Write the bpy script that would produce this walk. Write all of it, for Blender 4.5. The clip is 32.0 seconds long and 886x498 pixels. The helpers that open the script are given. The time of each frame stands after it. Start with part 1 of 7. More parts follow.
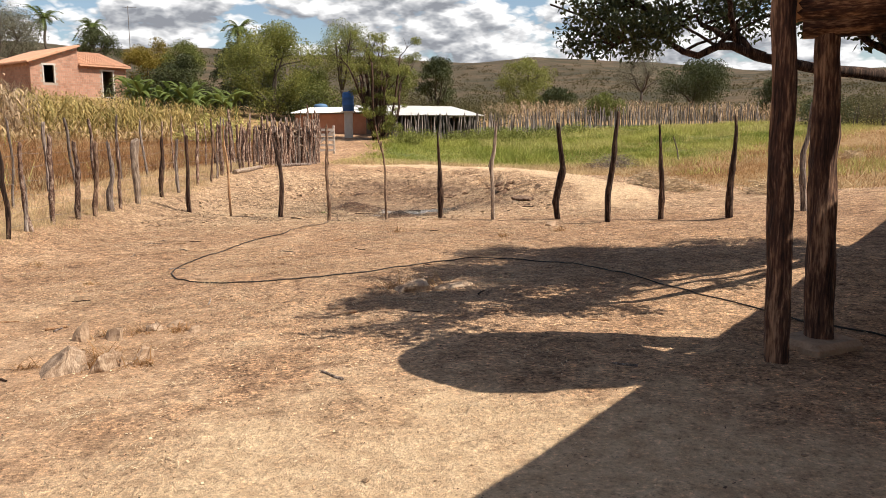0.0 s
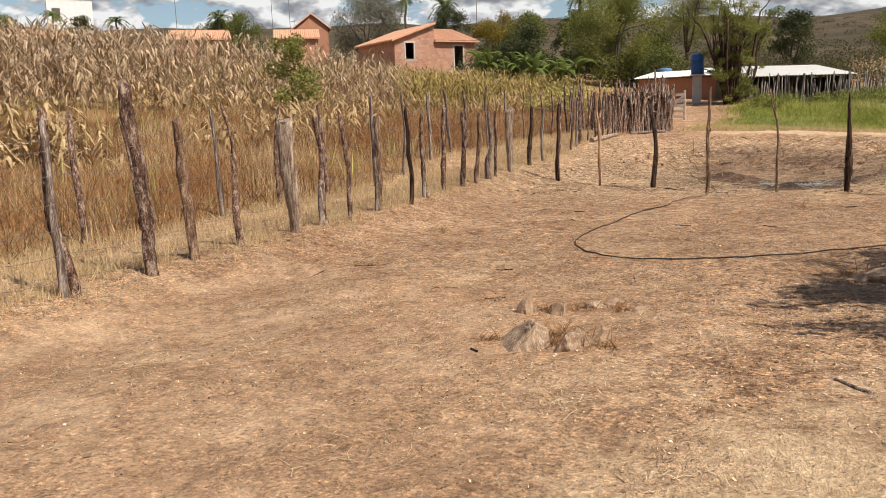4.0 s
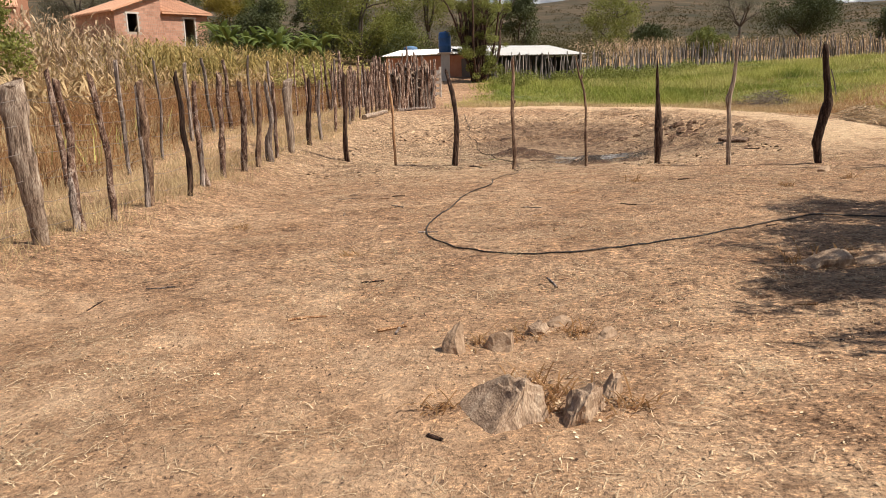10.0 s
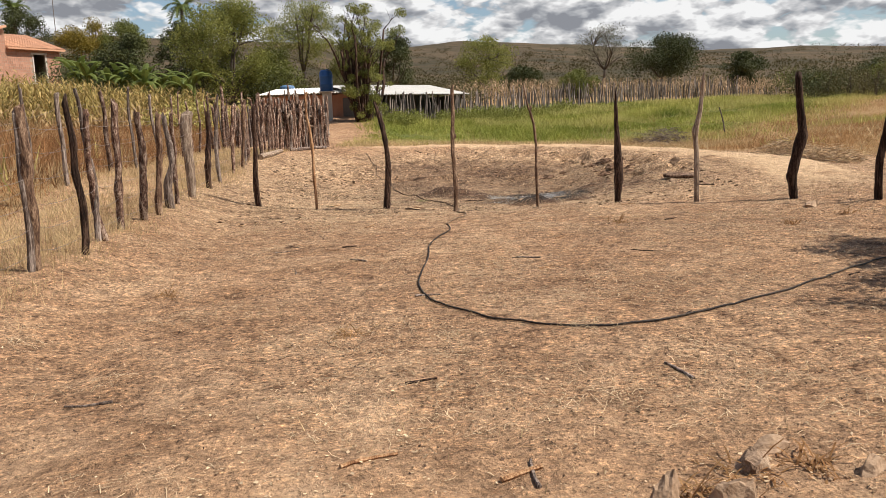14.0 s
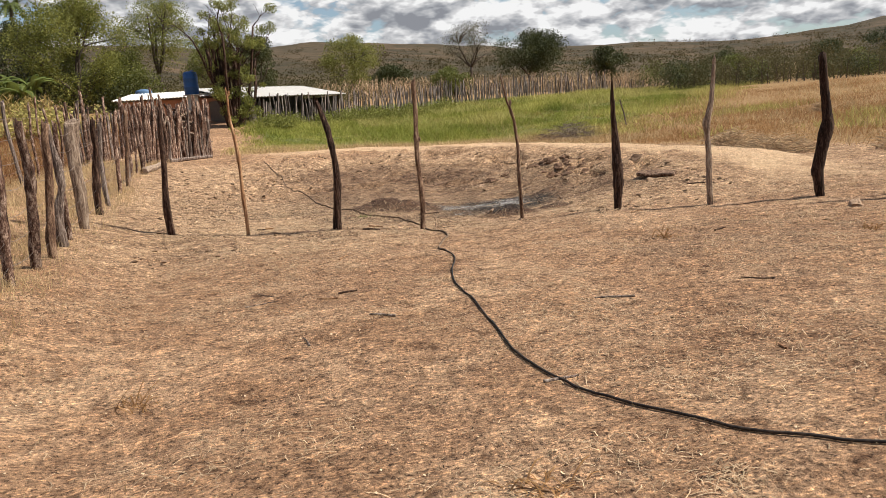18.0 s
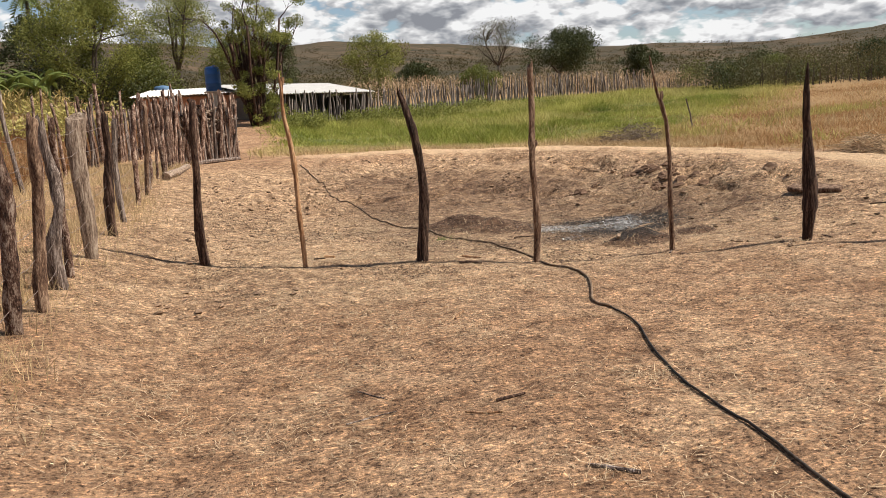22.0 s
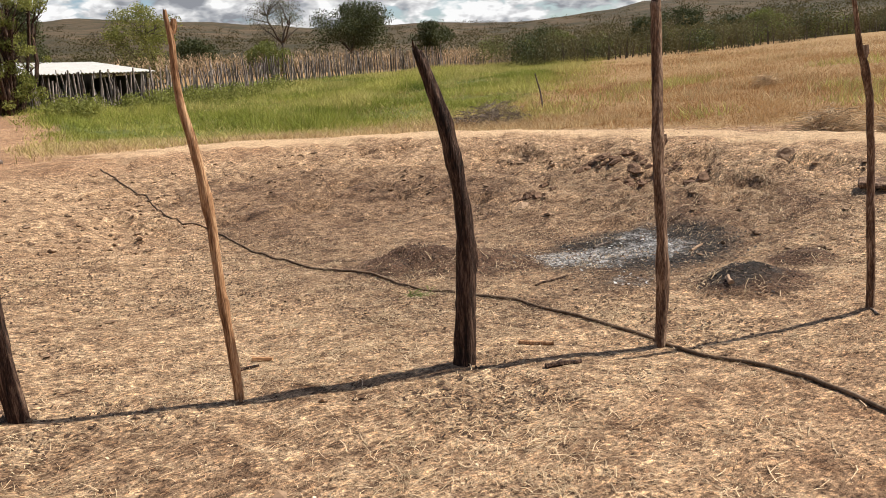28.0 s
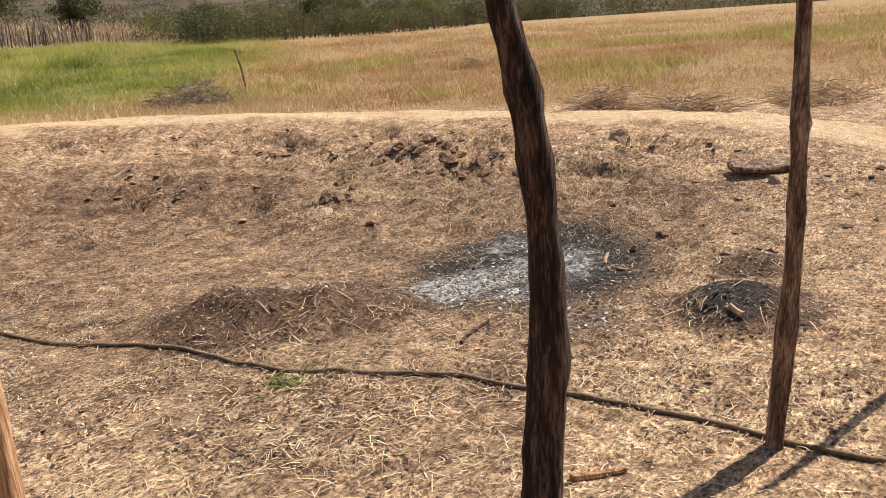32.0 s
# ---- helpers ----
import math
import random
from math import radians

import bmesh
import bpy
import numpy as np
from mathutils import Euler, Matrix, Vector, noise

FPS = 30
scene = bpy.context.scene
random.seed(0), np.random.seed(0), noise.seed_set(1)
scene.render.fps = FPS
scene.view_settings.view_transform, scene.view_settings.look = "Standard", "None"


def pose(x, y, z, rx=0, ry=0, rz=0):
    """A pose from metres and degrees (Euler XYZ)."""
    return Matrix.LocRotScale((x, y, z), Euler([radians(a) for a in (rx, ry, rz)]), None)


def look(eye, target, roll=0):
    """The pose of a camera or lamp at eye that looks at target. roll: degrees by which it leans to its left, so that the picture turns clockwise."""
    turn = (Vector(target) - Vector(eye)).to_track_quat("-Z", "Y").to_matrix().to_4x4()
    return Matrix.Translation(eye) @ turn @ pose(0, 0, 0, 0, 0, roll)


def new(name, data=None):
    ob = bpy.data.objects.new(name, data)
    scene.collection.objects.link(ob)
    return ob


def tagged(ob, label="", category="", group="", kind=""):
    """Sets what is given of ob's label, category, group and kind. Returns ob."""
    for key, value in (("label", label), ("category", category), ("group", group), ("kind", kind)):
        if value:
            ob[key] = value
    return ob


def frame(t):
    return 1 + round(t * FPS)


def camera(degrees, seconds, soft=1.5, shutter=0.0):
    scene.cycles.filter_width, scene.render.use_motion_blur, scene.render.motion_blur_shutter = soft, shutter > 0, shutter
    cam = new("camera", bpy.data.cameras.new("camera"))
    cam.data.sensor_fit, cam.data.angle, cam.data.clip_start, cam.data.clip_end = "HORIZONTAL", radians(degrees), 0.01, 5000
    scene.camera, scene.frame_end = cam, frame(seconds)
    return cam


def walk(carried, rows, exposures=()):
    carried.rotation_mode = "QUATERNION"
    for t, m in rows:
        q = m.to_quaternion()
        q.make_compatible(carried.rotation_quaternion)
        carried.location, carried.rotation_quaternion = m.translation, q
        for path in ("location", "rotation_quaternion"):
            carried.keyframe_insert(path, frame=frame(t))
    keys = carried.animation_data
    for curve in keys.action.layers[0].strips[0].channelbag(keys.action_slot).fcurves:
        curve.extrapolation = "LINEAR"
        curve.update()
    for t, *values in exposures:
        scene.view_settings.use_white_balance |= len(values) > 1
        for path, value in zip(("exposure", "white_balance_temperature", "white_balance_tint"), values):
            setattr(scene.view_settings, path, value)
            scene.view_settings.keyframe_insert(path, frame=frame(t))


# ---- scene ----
cam = camera(59.2, 32.0, 0.6)
PATH = [
    (0, (0.356, -0.195, 1.335), (0.349, 1.784, 1.046), -0.4),
    (0.5, (0.314, -0.189, 1.363), (0.145, 1.781, 1.061), -1.3),
    (1, (0.274, -0.221, 1.383), (-0.126, 1.716, 1.086), -1.2),
    (1.5, (0.195, -0.212, 1.385), (-0.43, 1.666, 1.094), -1.9),
    (2, (0.083, -0.129, 1.383), (-0.744, 1.664, 1.066), -2.2),
    (2.5, (-0.113, -0.132, 1.383), (-1.094, 1.582, 1.066), -0.9),
    (3, (-0.298, -0.117, 1.371), (-1.258, 1.605, 1.033), -2.1),
    (3.5, (-0.495, 0.019, 1.348), (-1.394, 1.77, 0.993), -3.4),
    (4, (-0.659, 0.115, 1.338), (-1.454, 1.915, 0.984), -1.8),
    (4.5, (-0.854, 0.296, 1.338), (-1.291, 2.217, 0.992), -0.3),
    (6.5, (-1.435, 0.686, 1.233), (-1.855, 2.618, 0.935), -1.6),
    (7, (-1.532, 0.852, 1.231), (-1.847, 2.805, 0.935), -1.0),
    (7.5, (-1.699, 0.945, 1.241), (-1.847, 2.915, 0.93), -1.1),
    (8, (-1.776, 1.029, 1.235), (-1.919, 3.001, 0.928), 0.5),
    (8.5, (-1.827, 1.21, 1.214), (-2.056, 3.17, 0.886), -0.1),
    (9, (-1.931, 1.333, 1.231), (-2.17, 3.29, 0.895), 0.2),
    (9.5, (-2.048, 1.481, 1.21), (-2.202, 3.445, 0.869), -0.6),
    (10, (-2.107, 1.725, 1.17), (-2.268, 3.674, 0.751), -1.7),
    (10.5, (-2.175, 1.931, 1.156), (-2.196, 3.883, 0.722), -1.7),
    (11, (-2.253, 2.175, 1.143), (-2.035, 4.114, 0.706), -1.5),
    (11.5, (-2.35, 2.375, 1.14), (-2.272, 4.35, 0.837), -1.7),
    (12, (-2.432, 2.616, 1.104), (-2.325, 4.596, 0.838), -2.4),
    (12.5, (-2.594, 2.86, 1.056), (-2.475, 4.835, 0.763), -3.0),
    (13, (-2.781, 3.052, 1.056), (-2.65, 5.02, 0.721), -2.1),
    (13.5, (-2.984, 3.174, 1.061), (-2.811, 5.14, 0.736), -1.5),
    (15.5, (-3.901, 4.04, 1.011), (-3.733, 6.004, 0.672), -2.4),
    (16, (-4.003, 4.289, 1.04), (-3.626, 6.22, 0.682), -1.7),
    (16.5, (-4.013, 4.622, 1.045), (-3.609, 6.547, 0.683), -4.0),
    (17, (-4.196, 4.934, 1.052), (-3.781, 6.858, 0.695), -2.7),
    (17.5, (-4.268, 5.23, 1.075), (-3.682, 7.102, 0.684), -3.0),
    (18, (-4.342, 5.554, 1.1), (-3.82, 7.455, 0.759), -3.5),
    (18.5, (-4.424, 5.839, 1.135), (-3.931, 7.757, 0.852), -2.7),
    (19, (-4.446, 6.151, 1.151), (-3.941, 8.07, 0.903), -3.2),
    (19.5, (-4.478, 6.499, 1.109), (-4.048, 8.439, 0.885), -3.4),
    (20, (-4.457, 6.798, 1.129), (-3.873, 8.683, 0.802), -3.2),
    (20.5, (-4.416, 7.142, 1.126), (-3.753, 8.996, 0.774), -3.5),
    (21, (-4.482, 7.472, 1.122), (-3.742, 9.296, 0.767), -2.3),
    (21.5, (-4.549, 7.813, 1.119), (-3.863, 9.659, 0.77), -3.6),
    (22, (-4.66, 8.204, 1.114), (-4.172, 10.114, 0.776), -3.1),
    (22.5, (-4.66, 8.508, 1.14), (-4.093, 10.387, 0.751), -2.8),
    (23, (-4.669, 8.858, 1.192), (-4.062, 10.725, 0.811), -4.0),
    (23.5, (-4.778, 9.174, 1.15), (-4.251, 11.069, 0.787), -3.7),
    (24, (-4.831, 9.515, 1.136), (-4.263, 11.399, 0.776), -5.0),
    (24.5, (-4.92, 9.913, 1.145), (-4.354, 11.797, 0.781), -4.5),
    (26.5, (-5.015, 11.263, 1.193), (-4.558, 13.148, 0.704), -4.0),
    (27, (-5.044, 11.526, 1.194), (-4.517, 13.393, 0.707), -3.9),
    (27.5, (-5.053, 11.848, 1.192), (-4.226, 13.626, 0.8), -4.2),
    (28, (-5.051, 12.211, 1.191), (-4.059, 13.896, 0.771), -4.1),
    (28.5, (-5.156, 12.493, 1.171), (-4.094, 14.14, 0.772), -3.7),
    (29, (-5.189, 12.872, 1.169), (-4.094, 14.508, 0.818), -3.7),
    (29.5, (-5.156, 13.198, 1.163), (-3.866, 14.687, 0.813), -3.1),
    (30, (-5.08, 13.455, 1.137), (-3.569, 14.693, 0.707), -2.6),
    (30.5, (-4.956, 13.813, 1.132), (-3.402, 14.986, 0.674), -2.8),
    (31, (-4.917, 14.126, 1.129), (-3.352, 15.279, 0.659), -2.6),
    (31.5, (-4.796, 14.377, 1.119), (-3.181, 15.451, 0.631), -2.9),
    (32, (-4.646, 14.676, 1.108), (-3.063, 15.787, 0.598), -3.0),
]
walk(cam, [(t, look(eye, target, roll)) for t, eye, target, roll in PATH], [(0, 0.62), (3, 0.35), (6, 0.38), (8, 0.37), (10, 0.45), (12, 0.40), (20, 0.40), (24.5, 0.47), (27, 0.55), (29, 0.44), (31, 0.60), (32, 0.68)])


# ---- world, sun, exposure ----
SUN_AZ = math.atan2(-0.28, 0.96)          # towards the sun, from +x
SUN_EL = radians(53)
sun = new("sun", bpy.data.lights.new("sun", "SUN"))
sun.data.energy, sun.data.angle, sun.data.color = 5.0, radians(0.5), (1.0, 0.94, 0.845)
sun.matrix_world = look((math.cos(SUN_AZ) * 60, math.sin(SUN_AZ) * 60, 60 * math.tan(SUN_EL)), (0, 0, 0))


def link(tree, a, b):
    tree.links.new(a, b)


def make_world():
    world = bpy.data.worlds.new("sky")
    scene.world = world
    world.use_nodes = True
    nt = world.node_tree
    nt.nodes.clear()

    def n(kind, **kw):
        node = nt.nodes.new(kind)
        for k, v in kw.items():
            node.inputs[k].default_value = v
        return node

    def maths(op, a, b):
        node = nt.nodes.new("ShaderNodeMath")
        node.operation = op
        for i, v in enumerate((a, b)):
            if isinstance(v, (int, float)):
                node.inputs[i].default_value = v
            else:
                link(nt, v, node.inputs[i])
        return node.outputs[0]

    def ramp(src, stops):
        node = nt.nodes.new("ShaderNodeValToRGB")
        els = node.color_ramp.elements
        while len(els) < len(stops):
            els.new(0.5)
        for e, (p, c) in zip(els, stops):
            e.position, e.color = p, (*c, 1)
        link(nt, src, node.inputs[0])
        return node.outputs[0]

    sky = n("ShaderNodeTexSky")
    sky.sky_type, sky.sun_disc = "NISHITA", False
    sky.sun_elevation, sky.sun_rotation = SUN_EL, math.pi / 2 - SUN_AZ
    gain = nt.nodes.new("ShaderNodeVectorMath")
    gain.operation = "SCALE"
    gain.inputs["Scale"].default_value = 0.08
    link(nt, sky.outputs[0], gain.inputs[0])
    co = n("ShaderNodeTexCoord")
    sep = n("ShaderNodeSeparateXYZ")
    link(nt, co.outputs["Generated"], sep.inputs[0])
    def cloud(dx, dz):
        flat = n("ShaderNodeCombineXYZ")
        link(nt, maths("ADD", sep.outputs[0], dx), flat.inputs[0])
        link(nt, sep.outputs[1], flat.inputs[1])
        link(nt, maths("MULTIPLY", maths("ADD", sep.outputs[2], dz), 2.2), flat.inputs[2])
        bank = n("ShaderNodeTexNoise", Scale=7.5, Detail=4.0, Roughness=0.52, Distortion=0.25)
        link(nt, flat.outputs[0], bank.inputs["Vector"])
        warp = n("ShaderNodeTexNoise", Scale=30.0, Detail=3.0)
        link(nt, flat.outputs[0], warp.inputs["Vector"])
        bent = nt.nodes.new("ShaderNodeVectorMath")
        bent.operation = "MULTIPLY_ADD"
        bent.inputs[1].default_value = (0.03, 0.03, 0.03)
        link(nt, warp.outputs[1], bent.inputs[0])
        link(nt, flat.outputs[0], bent.inputs[2])
        heads = n("ShaderNodeTexVoronoi", Scale=17.0, Detail=3.0, Roughness=0.55)
        link(nt, bent.outputs[0], heads.inputs["Vector"])
        return maths("ADD", bank.outputs[0], maths("MULTIPLY", maths("SUBTRACT", 0.42, heads.outputs["Distance"]), 0.26))

    puff, above = cloud(0.3, 0.0), cloud(0.307, 0.011)
    thin = maths("SUBTRACT", puff, maths("MULTIPLY", maths("MAXIMUM", sep.outputs[2], 0.0), 0.48))
    mask = ramp(thin, [(0.150, (0, 0, 0)), (0.225, (1, 1, 1))])
    lit = maths("ADD", maths("ADD", 0.5, maths("MULTIPLY", maths("SUBTRACT", puff, above), 2.3)), maths("MULTIPLY", maths("SUBTRACT", 0.37, puff), 0.8))
    tone = ramp(lit, [(0.26, (0.205, 0.214, 0.237)), (0.40, (0.310, 0.320, 0.340)), (0.54, (0.48, 0.48, 0.49)), (0.68, (0.69, 0.69, 0.69))])
    mix = nt.nodes.new("ShaderNodeMix")
    mix.data_type = "RGBA"
    link(nt, mask, mix.inputs[0])
    link(nt, gain.outputs[0], mix.inputs[6])
    link(nt, tone, mix.inputs[7])
    bg = n("ShaderNodeBackground", Strength=1.0)
    link(nt, mix.outputs[2], bg.inputs[0])
    out = n("ShaderNodeOutputWorld")
    link(nt, bg.outputs[0], out.inputs[0])


make_world()


# ---- materials ----
def material(name, colours, scale=6.0, rough=0.9, bump=0.3, grain=60.0, metal=0.0, stretch=(1, 1, 1), island=0.0, piece=0.0, through_light=0.0, detail=6.0, spread=0.36):
    """A noise of two scales over a ramp of colours, with fine relief; island and piece vary the brightness from leaf to leaf or from piece to piece."""
    m = bpy.data.materials.new(name)
    m.use_nodes = True
    nt = m.node_tree
    bsdf = nt.nodes["Principled BSDF"]
    out = nt.nodes["Material Output"]
    bsdf.inputs["Roughness"].default_value, bsdf.inputs["Metallic"].default_value = rough, metal
    bsdf.inputs["Specular IOR Level"].default_value = 0.25
    co = nt.nodes.new("ShaderNodeTexCoord")
    mp = nt.nodes.new("ShaderNodeMapping")
    mp.inputs["Scale"].default_value = stretch
    link(nt, co.outputs["Object"], mp.inputs[0])
    n1 = nt.nodes.new("ShaderNodeTexNoise")
    n1.inputs["Scale"].default_value, n1.inputs["Detail"].default_value, n1.inputs["Roughness"].default_value = scale, detail, 0.65
    n2 = nt.nodes.new("ShaderNodeTexNoise")
    n2.inputs["Scale"].default_value, n2.inputs["Detail"].default_value = grain, 4.0
    link(nt, mp.outputs[0], n1.inputs["Vector"])
    link(nt, mp.outputs[0], n2.inputs["Vector"])
    addn = nt.nodes.new("ShaderNodeMix")
    addn.inputs[0].default_value = 0.35
    link(nt, n1.outputs[0], addn.inputs[2])
    link(nt, n2.outputs[0], addn.inputs[3])
    ramp = nt.nodes.new("ShaderNodeValToRGB")
    els = ramp.color_ramp.elements
    while len(els) < len(colours):
        els.new(0.5)
    for i, c in enumerate(colours):
        els[i].position, els[i].color = 0.5 + spread * (i / max(1, len(colours) - 1) - 0.5), (*c, 1)
    link(nt, addn.outputs[0], ramp.inputs[0])
    colour = ramp.outputs[0]
    for kind, amount in (("island", island), ("piece", piece)):
        if amount:
            src = nt.nodes.new("ShaderNodeNewGeometry").outputs["Random Per Island"] if kind == "island" else nt.nodes.new("ShaderNodeObjectInfo").outputs["Random"]
            rng = nt.nodes.new("ShaderNodeMapRange")
            rng.inputs["To Min"].default_value, rng.inputs["To Max"].default_value = 1 - amount, 1 + amount
            link(nt, src, rng.inputs[0])
            hsv = nt.nodes.new("ShaderNodeHueSaturation")
            link(nt, rng.outputs[0], hsv.inputs["Value"])
            link(nt, colour, hsv.inputs["Color"])
            colour = hsv.outputs[0]
    link(nt, colour, bsdf.inputs["Base Color"])
    if bump:
        bp = nt.nodes.new("ShaderNodeBump")
        bp.inputs["Strength"].default_value, bp.inputs["Distance"].default_value = bump, 0.02
        link(nt, addn.outputs[0], bp.inputs["Height"])
        link(nt, bp.outputs[0], bsdf.inputs["Normal"])
    if through_light:
        tr = nt.nodes.new("ShaderNodeBsdfTranslucent")
        link(nt, colour, tr.inputs[0])
        ms = nt.nodes.new("ShaderNodeMixShader")
        ms.inputs[0].default_value = through_light
        link(nt, bsdf.outputs[0], ms.inputs[1])
        link(nt, tr.outputs[0], ms.inputs[2])
        link(nt, ms.outputs[0], out.inputs[0])
    return m


def ground_material():
    """Trodden earth, with straw dust, sand, dark dung soil, meadow soil, ash and charcoal where the sheet's own zones
    say so.
    """
    m = bpy.data.materials.new("ground_earth")
    m.use_nodes = True
    nt = m.node_tree
    bsdf = nt.nodes["Principled BSDF"]
    bsdf.inputs["Roughness"].default_value = 0.95
    bsdf.inputs["Specular IOR Level"].default_value = 0.15
    co = nt.nodes.new("ShaderNodeTexCoord")

    def tex(scale, detail=6.0, rough=0.62, dist=0.0):
        t = nt.nodes.new("ShaderNodeTexNoise")
        for k, v in (("Scale", scale), ("Detail", detail), ("Roughness", rough), ("Distortion", dist)):
            t.inputs[k].default_value = v
        link(nt, co.outputs["Object"], t.inputs["Vector"])
        return t.outputs[0]

    def ramp(src, stops):
        node = nt.nodes.new("ShaderNodeValToRGB")
        els = node.color_ramp.elements
        while len(els) < len(stops):
            els.new(0.5)
        for e, (p, c) in zip(els, stops):
            e.position, e.color = p, (*c, 1)
        link(nt, src, node.inputs[0])
        return node.outputs[0]

    def mix(f, a, b, mode="MIX"):
        node = nt.nodes.new("ShaderNodeMix")
        node.data_type, node.blend_type = "RGBA", mode
        for i, v in ((0, f), (6, a), (7, b)):
            if isinstance(v, float):
                node.inputs[i].default_value = v
            elif isinstance(v, tuple):
                node.inputs[i].default_value = (*v, 1)
            else:
                link(nt, v, node.inputs[i])
        return node.outputs[2]

    def maths(op, a, b):
        node = nt.nodes.new("ShaderNodeMath")
        node.operation = op
        for i, v in enumerate((a, b)):
            if isinstance(v, (int, float)):
                node.inputs[i].default_value = v
            else:
                link(nt, v, node.inputs[i])
        return node.outputs[0]

    def zone(name, noise_src, soft=0.35):
        at = nt.nodes.new("ShaderNodeAttribute")
        at.attribute_name = name
        v = maths("ADD", at.outputs["Fac"], maths("MULTIPLY", maths("SUBTRACT", noise_src, 0.5), 1.1))
        r = nt.nodes.new("ShaderNodeMapRange")
        r.inputs["From Min"].default_value, r.inputs["From Max"].default_value = 0.5 - soft / 2, 0.5 + soft / 2
        link(nt, v, r.inputs[0])
        return r.outputs[0]

    coarse, mid, fine, speck, grit = tex(0.35, 5), tex(1.6, 7, 0.68, 0.4), tex(9.0, 7, 0.7), tex(38.0, 4, 0.75), tex(120.0, 3, 0.7)
    earth = ramp(mid, [(0.34, (0.340, 0.206, 0.122)), (0.47, (0.400, 0.248, 0.150)), (0.60, (0.485, 0.318, 0.200))])
    broad = ramp(coarse, [(0.36, (0.86, 0.84, 0.83)), (0.64, (1.08, 1.09, 1.09))])
    earth = mix(1.0, earth, broad, "MULTIPLY")
    bits = ramp(fine, [(0.34, (0.46, 0.41, 0.38)), (0.46, (0.93, 0.93, 0.93)), (0.66, (1.50, 1.49, 1.44))])
    earth = mix(1.0, earth, bits, "MULTIPLY")
    dust = ramp(speck, [(0.36, (0.15, 0.13, 0.12)), (0.44, (0.90, 0.90, 0.90)), (0.56, (1.12, 1.11, 1.09)), (0.65, (2.05, 1.98, 1.84))])
    earth = mix(0.9, earth, dust, "MULTIPLY")
    def flecks(turn, scale, stretch):
        mp = nt.nodes.new("ShaderNodeMapping")
        mp.inputs["Rotation"].default_value, mp.inputs["Scale"].default_value = (0, 0, turn), (1, stretch, 1)
        warp = nt.nodes.new("ShaderNodeTexNoise")
        warp.inputs["Scale"].default_value = 7.0
        link(nt, co.outputs["Object"], warp.inputs["Vector"])
        bent = nt.nodes.new("ShaderNodeVectorMath")
        bent.operation = "MULTIPLY_ADD"
        bent.inputs[1].default_value = (0.10, 0.10, 0.10)
        link(nt, warp.outputs[1], bent.inputs[0])
        link(nt, co.outputs["Object"], bent.inputs[2])
        link(nt, bent.outputs[0], mp.inputs[0])
        cells = nt.nodes.new("ShaderNodeTexVoronoi")
        cells.inputs["Scale"].default_value = scale
        link(nt, mp.outputs[0], cells.inputs["Vector"])
        pick = nt.nodes.new("ShaderNodeSeparateColor")
        link(nt, cells.outputs["Color"], pick.inputs[0])
        return ramp(pick.outputs[0], [(0.0, (0.42, 0.37, 0.35)), (0.13, (0.60, 0.56, 0.54)), (0.19, (0.96, 0.96, 0.96)), (0.72, (1.0, 1.0, 1.0)), (0.78, (1.32, 1.30, 1.25)), (1.0, (1.75, 1.70, 1.58))])

    chaff = mix(1.0, flecks(0.5, 34.0, 2.6), flecks(2.1, 46.0, 2.4), "MULTIPLY")
    earth = mix(0.52, earth, chaff, "MULTIPLY")
    stained = mix(1.0, earth, (0.735, 0.715, 0.705), "MULTIPLY")
    colour = mix(zone("yard", mid, 0.9), earth, stained)
    smooth = mix(0.40, ramp(mid, [(0.36, (0.385, 0.232, 0.133)), (0.50, (0.455, 0.283, 0.166)), (0.64, (0.545, 0.358, 0.220))]), mix(1.0, bits, dust, "MULTIPLY"), "MULTIPLY")
    colour = mix(zone("bare", mid, 0.8), colour, smooth)
    sand = mix(0.45, ramp(fine, [(0.35, (0.475, 0.310, 0.180)), (0.65, (0.67, 0.475, 0.292))]), dust, "MULTIPLY")
    pale = mix(0.8, ramp(fine, [(0.34, (0.165, 0.104, 0.066)), (0.50, (0.350, 0.232, 0.144)), (0.66, (0.56, 0.405, 0.265))]), dust, "MULTIPLY")
    pale = mix(0.75, pale, chaff, "MULTIPLY")
    clumps = ramp(tex(5.0, 6, 0.66, 0.6), [(0.36, (0.50, 0.44, 0.41)), (0.46, (0.92, 0.91, 0.90)), (0.60, (1.13, 1.12, 1.09))])
    pale = mix(0.85, pale, clumps, "MULTIPLY")
    colour = mix(zone("straw", mid, 0.6), colour, pale)
    trodden = ramp(tex(0.8, 7, 0.62, 0.8), [(0.38, (0.88, 0.86, 0.845)), (0.50, (1.0, 1.0, 1.0)), (0.62, (1.09, 1.09, 1.08))])
    colour = mix(1.0, colour, trodden, "MULTIPLY")
    colour = mix(zone("sand", mid), colour, sand)
    dark_soil = mix(1.0, ramp(fine, [(0.36, (0.042, 0.024, 0.016)), (0.62, (0.16, 0.092, 0.057))]), dust, "MULTIPLY")
    colour = mix(zone("dark_soil", mid, 0.5), colour, dark_soil)
    dry = ramp(fine, [(0.35, (0.20, 0.112, 0.050)), (0.65, (0.40, 0.265, 0.126))])
    colour = mix(zone("dry", mid), colour, dry)
    green = ramp(fine, [(0.35, (0.06, 0.085, 0.02)), (0.65, (0.19, 0.19, 0.06))])
    colour = mix(zone("green", mid), colour, green)
    scrub = ramp(tex(0.05, 8, 0.70), [(0.36, (0.034, 0.030, 0.016)), (0.50, (0.066, 0.050, 0.028)), (0.66, (0.132, 0.086, 0.050))])
